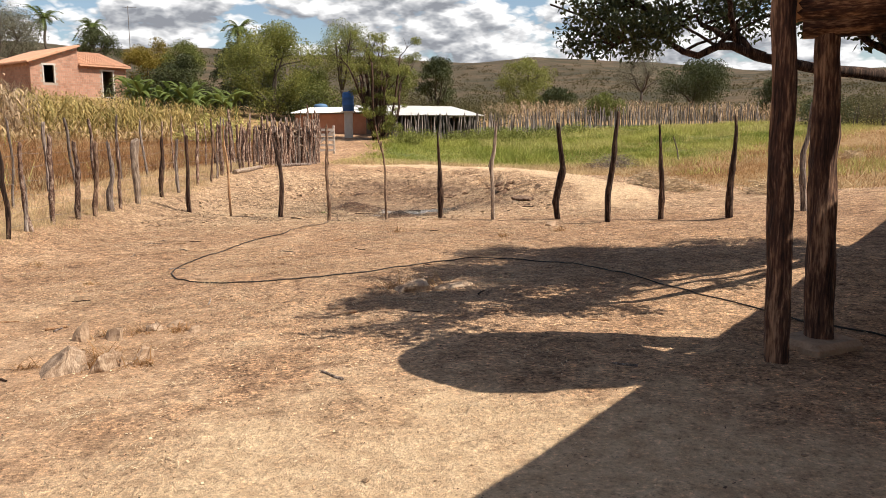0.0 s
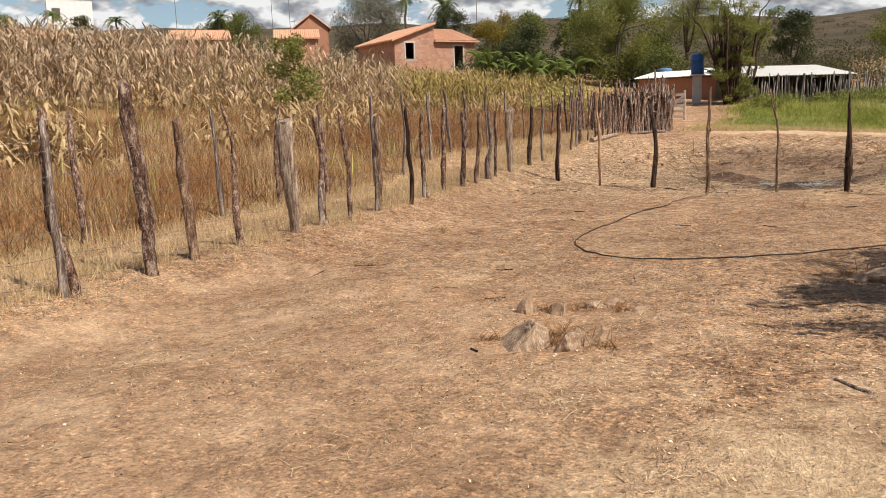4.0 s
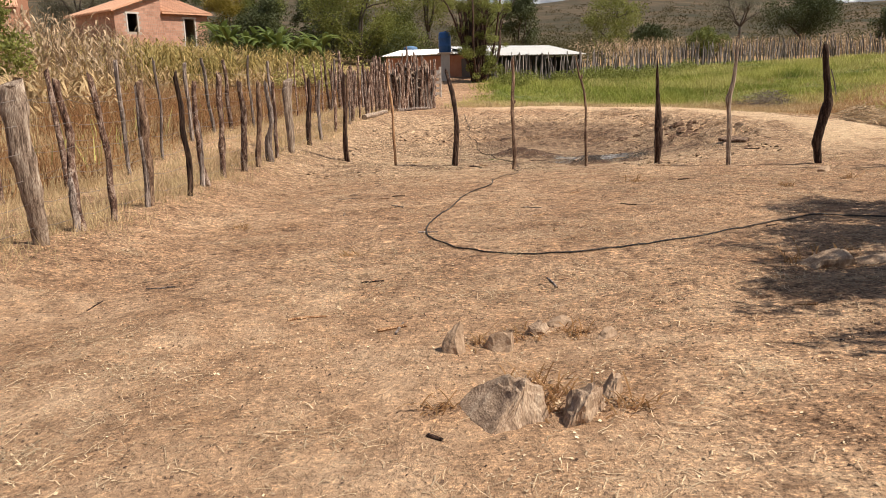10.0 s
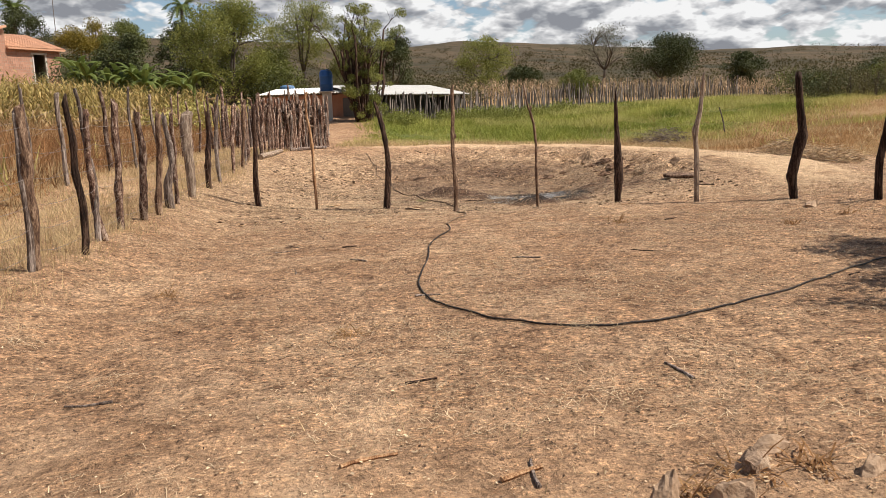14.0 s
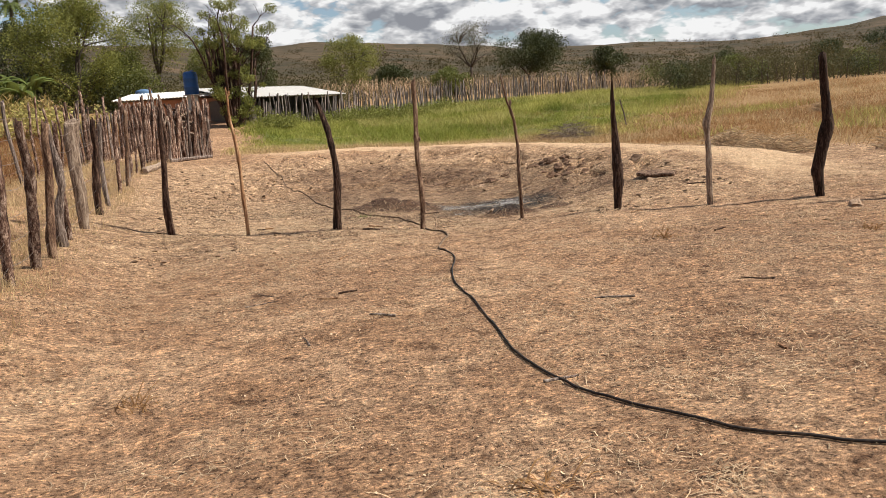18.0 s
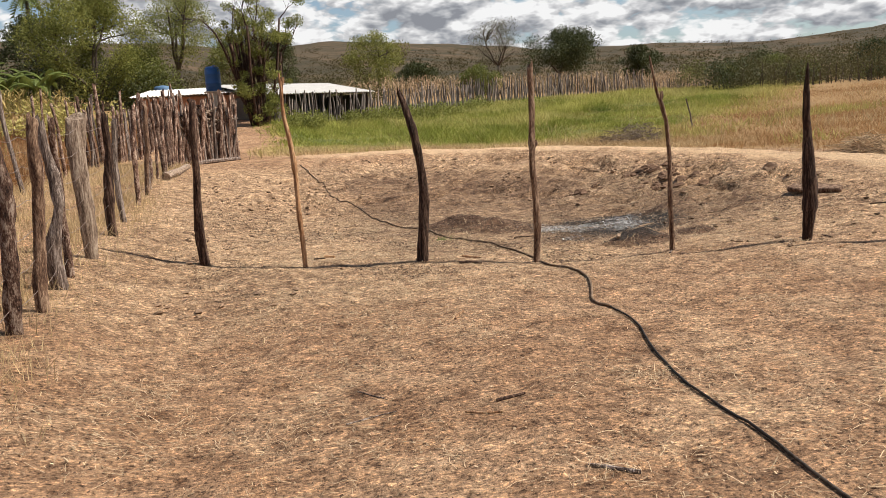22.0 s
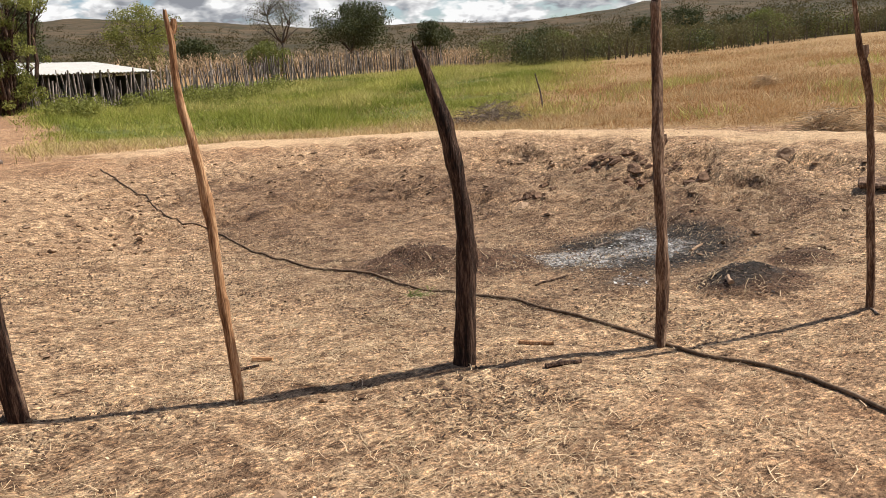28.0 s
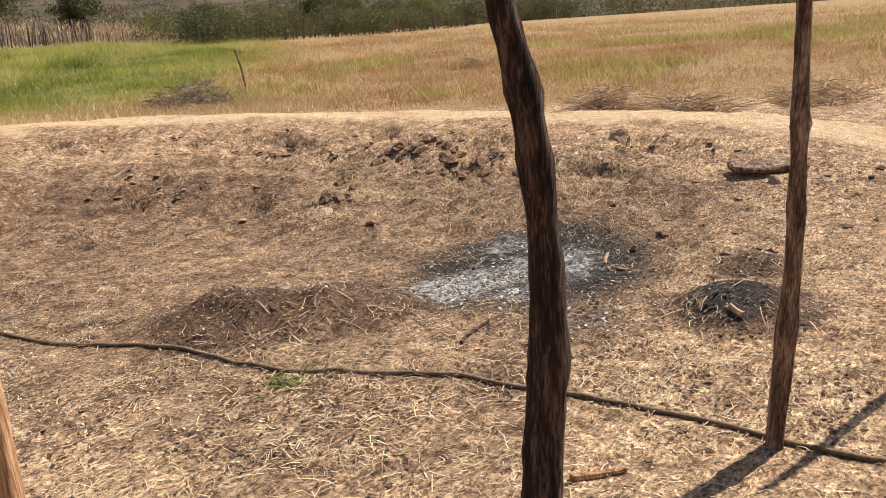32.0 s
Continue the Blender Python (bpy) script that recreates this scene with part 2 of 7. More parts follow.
    colour = mix(zone("scrub", coarse), colour, scrub)
    coal = ramp(speck, [(0.36, (0.012, 0.011, 0.010)), (0.64, (0.070, 0.058, 0.049))])
    colour = mix(zone("coal", fine), colour, coal)
    ash = mix(0.55, ramp(tex(10.0, 7, 0.72, 1.2), [(0.42, (0.016, 0.014, 0.013)), (0.51, (0.09, 0.084, 0.079)), (0.58, (0.40, 0.385, 0.37)), (0.66, (0.80, 0.78, 0.75))]), ramp(speck, [(0.40, (0.05, 0.046, 0.043)), (0.50, (0.30, 0.29, 0.28)), (0.60, (0.80, 0.78, 0.75))]))
    colour = mix(zone("ash", fine), colour, ash)
    link(nt, colour, bsdf.inputs["Base Color"])
    h = maths("ADD", maths("MULTIPLY", fine, 1.0), maths("ADD", maths("MULTIPLY", speck, 0.45), maths("MULTIPLY", grit, 0.16)))
    bp = nt.nodes.new("ShaderNodeBump")
    bp.inputs["Strength"].default_value, bp.inputs["Distance"].default_value = 1.0, 0.055
    link(nt, h, bp.inputs["Height"])
    link(nt, bp.outputs[0], bsdf.inputs["Normal"])
    return m


EARTH = ground_material()
BARK_DARK = material("weathered_dark_wood", [(0.009, 0.005, 0.0035), (0.044, 0.022, 0.014), (0.150, 0.092, 0.062)], 7, 0.92, 1.0, 42, stretch=(5, 5, 0.5), piece=0.3, detail=9.0, spread=0.2)
BARK_GREY = material("weathered_grey_wood", [(0.040, 0.027, 0.022), (0.15, 0.108, 0.085), (0.38, 0.31, 0.26)], 7, 0.92, 1.0, 42, stretch=(5, 5, 0.45), piece=0.25, detail=9.0, spread=0.2)
BARK_TAN = material("peeled_tan_wood", [(0.125, 0.058, 0.028), (0.310, 0.162, 0.078), (0.50, 0.315, 0.175)], 6, 0.85, 0.8, 40, stretch=(5, 5, 0.5), piece=0.12, detail=9.0, spread=0.2)
BARK_BROWN = material("brown_flecked_stake_bark", [(0.040, 0.020, 0.013), (0.150, 0.086, 0.053), (0.37, 0.25, 0.165)], 8, 0.9, 1.0, 48, stretch=(3.5, 3.5, 0.7), piece=0.12, detail=9.0, spread=0.22)
BARK_PALE = material("pale_bleached_stake", [(0.085, 0.055, 0.038), (0.27, 0.19, 0.135), (0.50, 0.40, 0.30)], 8, 0.9, 1.0, 48, stretch=(4.5, 4.5, 0.6), piece=0.1, detail=9.0, spread=0.22)
PILLAR = material("split_red_heartwood", [(0.022, 0.011, 0.008), (0.085, 0.040, 0.024), (0.32, 0.185, 0.11)], 5, 0.85, 1.0, 34, stretch=(2.6, 2.6, 0.3), detail=9.0, spread=0.2)
BEAM = material("split_heartwood_beam", [(0.024, 0.012, 0.009), (0.090, 0.042, 0.025), (0.34, 0.19, 0.11)], 5, 0.85, 1.0, 34, stretch=(0.7, 0.7, 3.5), detail=9.0, spread=0.2)
CUT_WOOD = material("fresh_cut_wood", [(0.36, 0.17, 0.075), (0.56, 0.31, 0.15)], 12, 0.8, 0.4)
WIRE = material("rusty_wire", [(0.16, 0.12, 0.10), (0.30, 0.26, 0.23)], 30, 0.55, 0.0, metal=0.6)
HOSE = material("black_polythene", [(0.008, 0.006, 0.005), (0.022, 0.016, 0.012), (0.12, 0.085, 0.06)], 1.1, 0.6, 0.2)
DUSTY_HOSE = material("dust_caked_hose", [(0.045, 0.028, 0.018), (0.145, 0.092, 0.056), (0.30, 0.21, 0.135)], 7, 0.85, 0.4)
ROCK = material("weathered_brown_rock", [(0.115, 0.070, 0.045), (0.300, 0.200, 0.130), (0.52, 0.385, 0.265)], 6, 0.92, 0.8, 70, stretch=(2.4, 1.2, 0.8), detail=9.0, spread=0.30)
PALE_ROCK = material("pale_dusty_stone", [(0.23, 0.145, 0.088), (0.42, 0.29, 0.19)], 12, 0.92, 0.8, 60)
STRAW = material("bleached_straw", [(0.33, 0.222, 0.128), (0.66, 0.50, 0.315)], 3, 0.85, 0.0, island=0.45)
HUSK = material("pale_husk_bits", [(0.42, 0.285, 0.168), (0.74, 0.56, 0.36)], 3, 0.9, 0.0, island=0.35)
LEAFLET = material("brown_leaf_scraps", [(0.045, 0.026, 0.017), (0.145, 0.088, 0.055)], 3, 0.95, 0.0, island=0.4)
WEED = material("dry_brown_weed", [(0.155, 0.071, 0.030), (0.280, 0.138, 0.058), (0.43, 0.250, 0.112)], 0.45, 0.9, 0.0, island=0.5, through_light=0.25)
FIELD_GRASS = material("golden_field_grass", [(0.205, 0.098, 0.040), (0.335, 0.185, 0.080), (0.485, 0.315, 0.150)], 0.35, 0.9, 0.0, island=0.28, through_light=0.45)
DARK_BITS = material("dark_leaf_bits", [(0.062, 0.037, 0.027), (0.185, 0.118, 0.080)], 3, 0.95, 0.0, island=0.5)
COAL_BITS = material("charcoal_bits", [(0.018, 0.016, 0.015), (0.075, 0.064, 0.056)], 3, 0.9, 0.0, island=0.5)
ASH_BITS = material("white_ash_bits", [(0.26, 0.255, 0.25), (0.66, 0.645, 0.62)], 3, 0.95, 0.0, island=0.4)
PALE_GRASS = material("pale_dry_grass", [(0.396, 0.275, 0.138), (0.627, 0.473, 0.264)], 0.7, 0.9, 0.0, island=0.3, through_light=0.25)
# Mottled bark; the ramp's strong contrast also paints in sunlit brightness.
BARK_MOTTLED = material("mottled_fence_bark", [(0.022, 0.011, 0.008), (0.135, 0.072, 0.047), (0.43, 0.325, 0.25)], 9, 0.92, 1.0, 55, stretch=(2.2, 2.2, 0.9), piece=0.3, detail=9.0, spread=0.2)
GREEN_GRASS = material("green_meadow_grass", [(0.070, 0.104, 0.015), (0.262, 0.282, 0.050), (0.580, 0.500, 0.155)], 0.28, 0.8, 0.0, island=0.3, through_light=0.35, spread=0.28)
YELLOW_GRASS = material("yellowing_grass", [(0.295, 0.273, 0.071), (0.546, 0.459, 0.175)], 0.3, 0.85, 0.0, island=0.3, through_light=0.3)
CORN = material("dry_corn_leaf", [(0.17, 0.105, 0.060), (0.40, 0.285, 0.175), (0.63, 0.49, 0.33)], 1.2, 0.85, 0.0, island=0.4, through_light=0.25)
CORN_GOLD = material("golden_corn_leaf", [(0.28, 0.175, 0.080), (0.56, 0.41, 0.22)], 1.2, 0.85, 0.0, island=0.35, through_light=0.25)
CORN_MIXED = material("half_green_corn_leaf", [(0.10, 0.105, 0.025), (0.33, 0.245, 0.085), (0.55, 0.40, 0.17)], 0.6, 0.85, 0.0, island=0.4, through_light=0.3, spread=0.3)
LEAF = material("green_tree_leaf", [(0.080, 0.095, 0.022), (0.215, 0.222, 0.058)], 0.8, 0.6, 0.0, island=0.28, through_light=0.40)
LEAF_DARK = material("dark_tree_leaf", [(0.038, 0.047, 0.016), (0.090, 0.099, 0.034)], 0.8, 0.6, 0.0, island=0.25, through_light=0.2)
LEAF_LIGHT = material("light_feathery_leaf", [(0.115, 0.130, 0.026), (0.300, 0.295, 0.078)], 0.7, 0.7, 0.0, island=0.40, through_light=0.42)
LEAF_YELLOW = material("yellow_flowering_leaf", [(0.12, 0.098, 0.015), (0.31, 0.225, 0.035)], 0.9, 0.7, 0.0, island=0.4, through_light=0.3)
LEAF_GREY = material("grey_dry_twigs", [(0.102, 0.096, 0.066), (0.204, 0.192, 0.126)], 0.9, 0.9, 0.0, island=0.35, through_light=0.2)
SCRUB = material("olive_scrub_leaf", [(0.060, 0.054, 0.024), (0.130, 0.106, 0.047)], 0.05, 0.85, 0.0, island=0.15, through_light=0.45)
BUSH = material("olive_bush_leaf", [(0.070, 0.064, 0.026), (0.150, 0.127, 0.056)], 0.12, 0.8, 0.0, island=0.16, through_light=0.35)
SCRUB_FAR = material("hazy_far_scrub", [(0.062, 0.052, 0.025), (0.125, 0.094, 0.046)], 0.03, 0.9, 0.0, island=0.12, through_light=0.45)
BANANA = material("banana_leaf", [(0.060, 0.088, 0.018), (0.170, 0.200, 0.050)], 1.0, 0.5, 0.0, island=0.3, through_light=0.35)
TWIG = material("grey_branch_bark", [(0.048, 0.037, 0.029), (0.141, 0.110, 0.084)], 6, 0.9, 0.5)
BRICK = material("orange_hollow_brick", [(0.37, 0.165, 0.095), (0.47, 0.235, 0.145)], 3, 0.92, 0.4, 30, piece=0.14)
MORTAR = material("grey_mortar", [(0.30, 0.235, 0.19), (0.40, 0.33, 0.27)], 6, 0.95, 0.3)
CONCRETE = material("grey_concrete_trim", [(0.42, 0.38, 0.33), (0.56, 0.52, 0.46)], 5, 0.92, 0.3)
ROOF_TILE = material("orange_clay_tile", [(0.43, 0.215, 0.125), (0.60, 0.345, 0.22)], 3, 0.9, 0.4, piece=0.1, island=0.12)
SHEET = material("sun_bleached_fibre_sheet", [(0.58, 0.55, 0.50), (0.76, 0.73, 0.68)], 2.5, 0.85, 0.2)
WHITE_WALL = material("whitewashed_wall", [(0.66, 0.65, 0.62), (0.80, 0.79, 0.76)], 2, 0.9, 0.15)
# Dark tone: the shade inside rooms is put into the colour.
DARK_VOID = material("painted_room_shade", [(0.10, 0.085, 0.07), (0.15, 0.13, 0.11)], 3, 0.95, 0.1)
BLUE = material("blue_plastic", [(0.020, 0.075, 0.23), (0.045, 0.125, 0.32)], 6, 0.45, 0.1)
TANK = material("grey_blue_tank_plastic", [(0.07, 0.14, 0.24), (0.11, 0.19, 0.30)], 4, 0.6, 0.1)
GATE_WOOD = material("bleached_gate_board", [(0.36, 0.29, 0.23), (0.55, 0.47, 0.40)], 6, 0.9, 0.4, stretch=(0.4, 3, 3), piece=0.12)


# ---- mesh helpers ----
def lattice(seed):
    return np.random.RandomState(seed).rand(128, 128)


LAT = [lattice(i + 11) for i in range(5)]


def vnoise(x, y, cell, k=0):
    """Smooth value noise from -1 to 1 on the plan."""
    u, v = np.asarray(x, float) / cell + 500.0, np.asarray(y, float) / cell + 500.0
    i, j = np.floor(u).astype(int), np.floor(v).astype(int)
    a, b = u - i, v - j
    a, b = a * a * (3 - 2 * a), b * b * (3 - 2 * b)
    g = LAT[k]
    c00, c10 = g[i % 128, j % 128], g[(i + 1) % 128, j % 128]
    c01, c11 = g[i % 128, (j + 1) % 128], g[(i + 1) % 128, (j + 1) % 128]
    return 2 * ((c00 * (1 - a) + c10 * a) * (1 - b) + (c01 * (1 - a) + c11 * a) * b) - 1


def sst(a, b, v):
    s = np.clip((np.asarray(v, float) - a) / (b - a), 0, 1)
    return s * s * (3 - 2 * s)


def bowl(x, y):
    """0 in the middle of the dry hollow, 1 on the crest of its bank."""
    return np.hypot((x - -2.25) / 6.03, (y - 17.1) / 11.07) + 0.03 * vnoise(x, y, 4.0, 4)


def terrain(x, y, fine=True):
    """Height of the ground."""
    x, y = np.asarray(x, float), np.asarray(y, float)
    xc, yc = np.clip(x, -8.1, 8.1), np.clip(y, -5.4, 19.8)
    yard = -0.018 + 0.028 * xc - 0.013 * yc + (0.135 + 0.012 * yc) * sst(-4.86, -6.3, x)
    rr = bowl(x, y)
    hollow = -0.387 + 0.648 * sst(0.27, 0.96, rr)
    z = yard + (hollow - yard) * sst(13.68, 17.55, y)
    z = z + 0.055 * np.exp(-((y - 15.7) / 1.7) ** 2) * sst(-5.0, -4.3, x) * (1 - sst(-2.9, -2.0, x))
    z = z - 0.252 * sst(1.03, 1.3, rr) * sst(-3.15, 1.8, x) * sst(13.5, 17.1, y)
    z = z + 0.198 * sst(1.8, 8.1, x) * (1 - sst(13.5, 17.1, y)) * sst(3.6, 10.8, y)
    dy = np.clip(y - 34.2, 0, 36)
    z = z + 0.075 * dy * np.clip(1 - (x - 7.2) / 36, 0, 1)
    z = z + 0.056 * np.clip(x - 6.3, 0, 43.2)
    z = z + 0.11 * np.clip(-8.1 - x, 0, 24.3) + 0.04 * np.clip(-32.4 - x, 0, 72)
    r = np.hypot(x, y - 13.5)
    az = np.arctan2(x, y)
    rise = 0.109 - 0.027 * sst(0.15, 0.5, az) + 0.006 * sst(0.58, 0.78, az) + 0.006 * vnoise(az * 60, r * 0.02, 6, 1) + 0.004 * vnoise(az * 60, r * 0.02, 2.2, 2)
    z = z + rise * np.clip(r - 85.5, 0, 423) + 0.004 * r * vnoise(x, y, 60, 3) * sst(81, 198, r)
    if fine:
        near = 1 - sst(36, 63, r)
        z = z + near * (0.030 * vnoise(x, y, 1.9, 0) + 0.016 * vnoise(x, y, 0.62, 1) + 0.012 * vnoise(x, y, 0.24, 2) + 0.006 * vnoise(x, y, 0.11, 3))
        clods = sst(0.30, 0.5, rr) * (1 - sst(0.86, 0.95, rr)) * sst(15.75, 17.55, y) * sst(-5.4, -2.7, x)
        scarp = vnoise(x, y, 0.75, 4) + 0.45 * vnoise(x, y, 0.3, 1)
        z = z + clods * (0.06 * np.maximum(vnoise(x, y, 0.5, 3), 0) - 0.10 * sst(0.40, 0.58, scarp) + 0.03 * vnoise(x, y, 0.22, 0) + 0.028 * vnoise(x, y, 0.13, 2))
        for hx, hy, hr, hh in HEAPS:
            d = np.hypot(x - hx, y - hy) / hr
            z = z + hh * (1 - sst(0.1, 1.0, d)) * (1 + 0.5 * vnoise(x, y, 0.3, 1) + 0.25 * vnoise(x, y, 0.12, 2))
    return z


# dung and soil heaps of the hollow: x, y, radius, height
HEAPS = [(-1.83, 18.05, 0.72, 0.12), (-1.38, 17.68, 0.62, 0.075), (-0.60, 15.62, 0.50, 0.11), (-0.25, 17.0, 1.05, 0.05), (0.10, 15.72, 0.30, 0.06)]


def gz(x, y):
    return float(terrain(x, y))


def mesh_object(name, verts, faces, mat, parent=None, smooth=False):
    me = bpy.data.meshes.new(name)
    me.from_pydata([tuple(v) for v in verts], [], [tuple(f) for f in faces])
    if smooth:
        me.polygons.foreach_set("use_smooth", [True] * len(me.polygons))
    me.materials.append(mat)
    ob = new(name, me)
    if parent is not None:
        ob.parent = parent
    return ob


def fast_mesh(name, verts, faces, mat, parent=None, smooth=False):
    """From a numpy array of vertices and one of equal faces (3 or 4 corners)."""
    me = bpy.data.meshes.new(name)
    nf, k = faces.shape
    me.vertices.add(len(verts))
    me.vertices.foreach_set("co", np.asarray(verts, np.float32).ravel())
    me.loops.add(nf * k)
    me.loops.foreach_set("vertex_index", faces.astype(np.int32).ravel())
    me.polygons.add(nf)
    me.polygons.foreach_set("loop_start", np.arange(0, nf * k, k, dtype=np.int32))
    me.polygons.foreach_set("use_smooth", np.full(nf, smooth))
    me.update(calc_edges=True)
    me.materials.append(mat)
    ob = new(name, me)
    if parent is not None:
        ob.parent = parent
    return ob


def part(name, bm, mat, parent, label=""):
    me = bpy.data.meshes.new(name)
    bm.to_mesh(me)
    bm.free()
    me.materials.append(mat)
    ob = new(name, me)
    ob.parent = parent
    return tagged(ob, label)


def tube(points, radii, sides=7, wob=0.0, rng=None, cap=True):
    """Vertices and faces of a tapered tube through the points."""
    pts = [Vector(p) for p in points]
    verts, faces = [], []
    side = Vector((1, 0.13, 0.07)).normalized()
    for i, p in enumerate(pts):
        d = (pts[min(i + 1, len(pts) - 1)] - pts[max(i - 1, 0)])
        d = d.normalized() if d.length > 1e-6 else Vector((0, 0, 1))
        s = side - d * side.dot(d)
        if s.length < 0.05:
            s = Vector((0, 1, 0)) - d * d.y
        s.normalize()
        side = s
        t = d.cross(s)
        for k in range(sides):
            a = 2 * math.pi * k / sides
            r = radii[i] * (1 + (rng.uniform(-wob, wob) if wob else 0))
            verts.append(p + (s * math.cos(a) + t * math.sin(a)) * r)
    for i in range(len(pts) - 1):
        for k in range(sides):
            a, b = i * sides + k, i * sides + (k + 1) % sides
            faces.append((a, b, b + sides, a + sides))
    if cap:
        faces.append(tuple(range(sides - 1, -1, -1)))
        faces.append(tuple(len(verts) - sides + k for k in range(sides)))
    return verts, faces


def join(pieces):
    verts, faces = [], []
    for v, f in pieces:
        n = len(verts)
        verts += list(v)
        faces += [tuple(i + n for i in q) for q in f]
    return verts, faces


def box(cx, cy, cz, sx, sy, sz, turn=0.0, bevel=0.0, tilt=None):
    """A bmesh box of that size round its centre, turned about z."""
    bm = bmesh.new()
    bmesh.ops.create_cube(bm, size=1.0)
    bmesh.ops.scale(bm, vec=(sx, sy, sz), verts=bm.verts)
    if bevel:
        bmesh.ops.bevel(bm, geom=bm.edges[:], offset=bevel, segments=1, affect="EDGES")
    m = Matrix.Translation((cx, cy, cz)) @ Matrix.Rotation(turn, 4, "Z")
    if tilt is not None:
        m = m @ tilt
    bmesh.ops.transform(bm, matrix=m, verts=bm.verts)
    return bm


# ---- ground: one sheet to the horizon ----
def axis_steps(lo, hi, step, far_lo, far_hi, growth):
    mid = list(np.arange(lo, hi, step))
    a, s, down = lo, step, []
    while a > far_lo:
        s *= growth
        a -= s
        down.append(a)
    a, s, upw = mid[-1], step, []
    while a < far_hi:
        s *= growth
        a += s
        upw.append(a)
    return np.array(down[::-1] + mid + upw)


def make_ground():
    xs = axis_steps(-7.2, 5.4, 0.08, -1500, 1500, 1.075)
    ys = axis_steps(1.0, 24.0, 0.08, -1200, 1500, 1.07)
    X, Y = np.meshgrid(xs, ys)
    x, y = X.ravel(), Y.ravel()
    z = terrain(x, y)
    nx, ny = len(xs), len(ys)
    i = (np.arange(ny - 1)[:, None] * nx + np.arange(nx - 1)[None, :]).ravel()
    faces = np.stack([i, i + 1, i + nx + 1, i + nx], 1)
    ob = fast_mesh("ground", np.stack([x, y, z], 1), faces, EARTH, smooth=True)
    tagged(ob, "trodden sandy yard earth running into fields and scrub hills", "ground", kind="structure")
    rr, r = bowl(x, y), np.hypot(x, y - 13.5)
    far = sst(1.0, 1.12, rr) * sst(14.4, 18, y)
    green = far * sst(-4.05, -1.35, x) * (1 - sst(8.8, 12.8, x - 0.95 * (y - 33.3))) * sst(32.4, 35.55, y) * (1 - sst(58, 62, y))
    dry = np.maximum(far * sst(4.5, 7.2, x + 0.3 * (y - 24.3)) * (1 - green), sst(-7.74, -8.64, x))
    dry = np.maximum(dry, far * sst(26.1, 28.8, y) * sst(-2.7, -0.9, x) * (1 - green))
    zones = {
        "sand": np.maximum(0.66 * sst(0.77, 0.95, rr) * (1 - sst(1.1, 1.2, rr)) * sst(11.7, 16.2, y) * sst(-5.4, -1.8, x),
                           0.40 * sst(-6.57, -6.93, x) * (1 - sst(-7.65, -8.1, x))),
        "dark_soil": 0.54 * sst(0.80, 0.55, rr) * sst(14.85, 16.65, y) * sst(-4.05, -2.25, x),
        "dry": dry, "green": green,
        "scrub": sst(55.8, 90, r) * (1 - 0.75 * sst(9, 27, x) * sst(81, 63, r)),
        "straw": (0.30 + 0.34 * sst(13.05, 14.85, y)) * (1 + 0.25 * (1 - sst(0.70, 0.88, rr)) * sst(14.4, 16.2, y)) * sst(8.1, 12.6, y) * (1 - sst(24.3, 27.9, y)) * sst(-7.2, -5.85, x),
        "coal": 0 * x, "ash": 0 * x,
        "bare": 0.66 * (1 - sst(4.6, 7.6, y + 0.15 * x)) * sst(-6.2, -5.4, x) * (1 - 0.7 * sst(-1.9, -0.9, x)),
        "yard": 0.30 + 0.55 * sst(5.2, 8.2, y - 0.25 * x) * (1 - 0.3 * sst(-4.2, -6.0, x)),
    }
    for hx, hy, hr, hh in HEAPS:
        d = np.hypot(x - hx, y - hy) / hr
        zones["dark_soil"] = np.maximum(zones["dark_soil"], (0.95 if hr < 1.0 else 0.58) * (1 - sst(0.55, 1.15, d)))
    # A faintly darker, mottled oval before the row of stakes.
    zones["dark_soil"] = np.maximum(zones["dark_soil"], 0.33 * (1 - sst(0.5, 1.2, np.hypot((x - 0.2) / 2.4, (y - 11.4) / 1.5))))
    for cx, cy, rx, ry, k in COAL:
        zones["coal"] = np.maximum(zones["coal"], k * (1 - sst(0.35, 1.15, np.hypot((x - cx) / rx, (y - cy) / ry))))
    for cx, cy, rx, ry, k in ASH:
        zones["ash"] = np.maximum(zones["ash"], k * (1 - sst(0.3, 1.15, np.hypot((x - cx) / rx, (y - cy) / ry))))
    zones["sand"] = np.maximum(zones["sand"], 0.72 * (1 - sst(0.3, 1.5, np.hypot((x - 0.4) / 2.4, (y - 2.4) / 2.1))))
    for name, v in zones.items():
        at = ob.data.attributes.new(name, "FLOAT", "POINT")
        at.data.foreach_set("value", np.asarray(v, np.float32))
    return ob


# burnt and ashy patches: x, y, two radii, strength
COAL = [(-0.22, 17.05, 1.30, 1.10, 0.80), (-1.0, 16.42, 0.62, 0.42, 0.46), (-0.62, 15.66, 0.46, 0.38, 0.66), (-1.80, 17.95, 0.55, 0.40, 0.36), (0.15, 15.72, 0.32, 0.20, 0.36)]
ASH = [(-0.74, 17.30, 0.55, 0.42, 0.72), (-0.22, 16.95, 0.66, 0.50, 0.60), (0.12, 17.42, 0.42, 0.36, 0.50), (-0.82, 16.85, 0.36, 0.30, 0.48), (-0.98, 16.35, 0.30, 0.28, 0.42)]
make_ground()


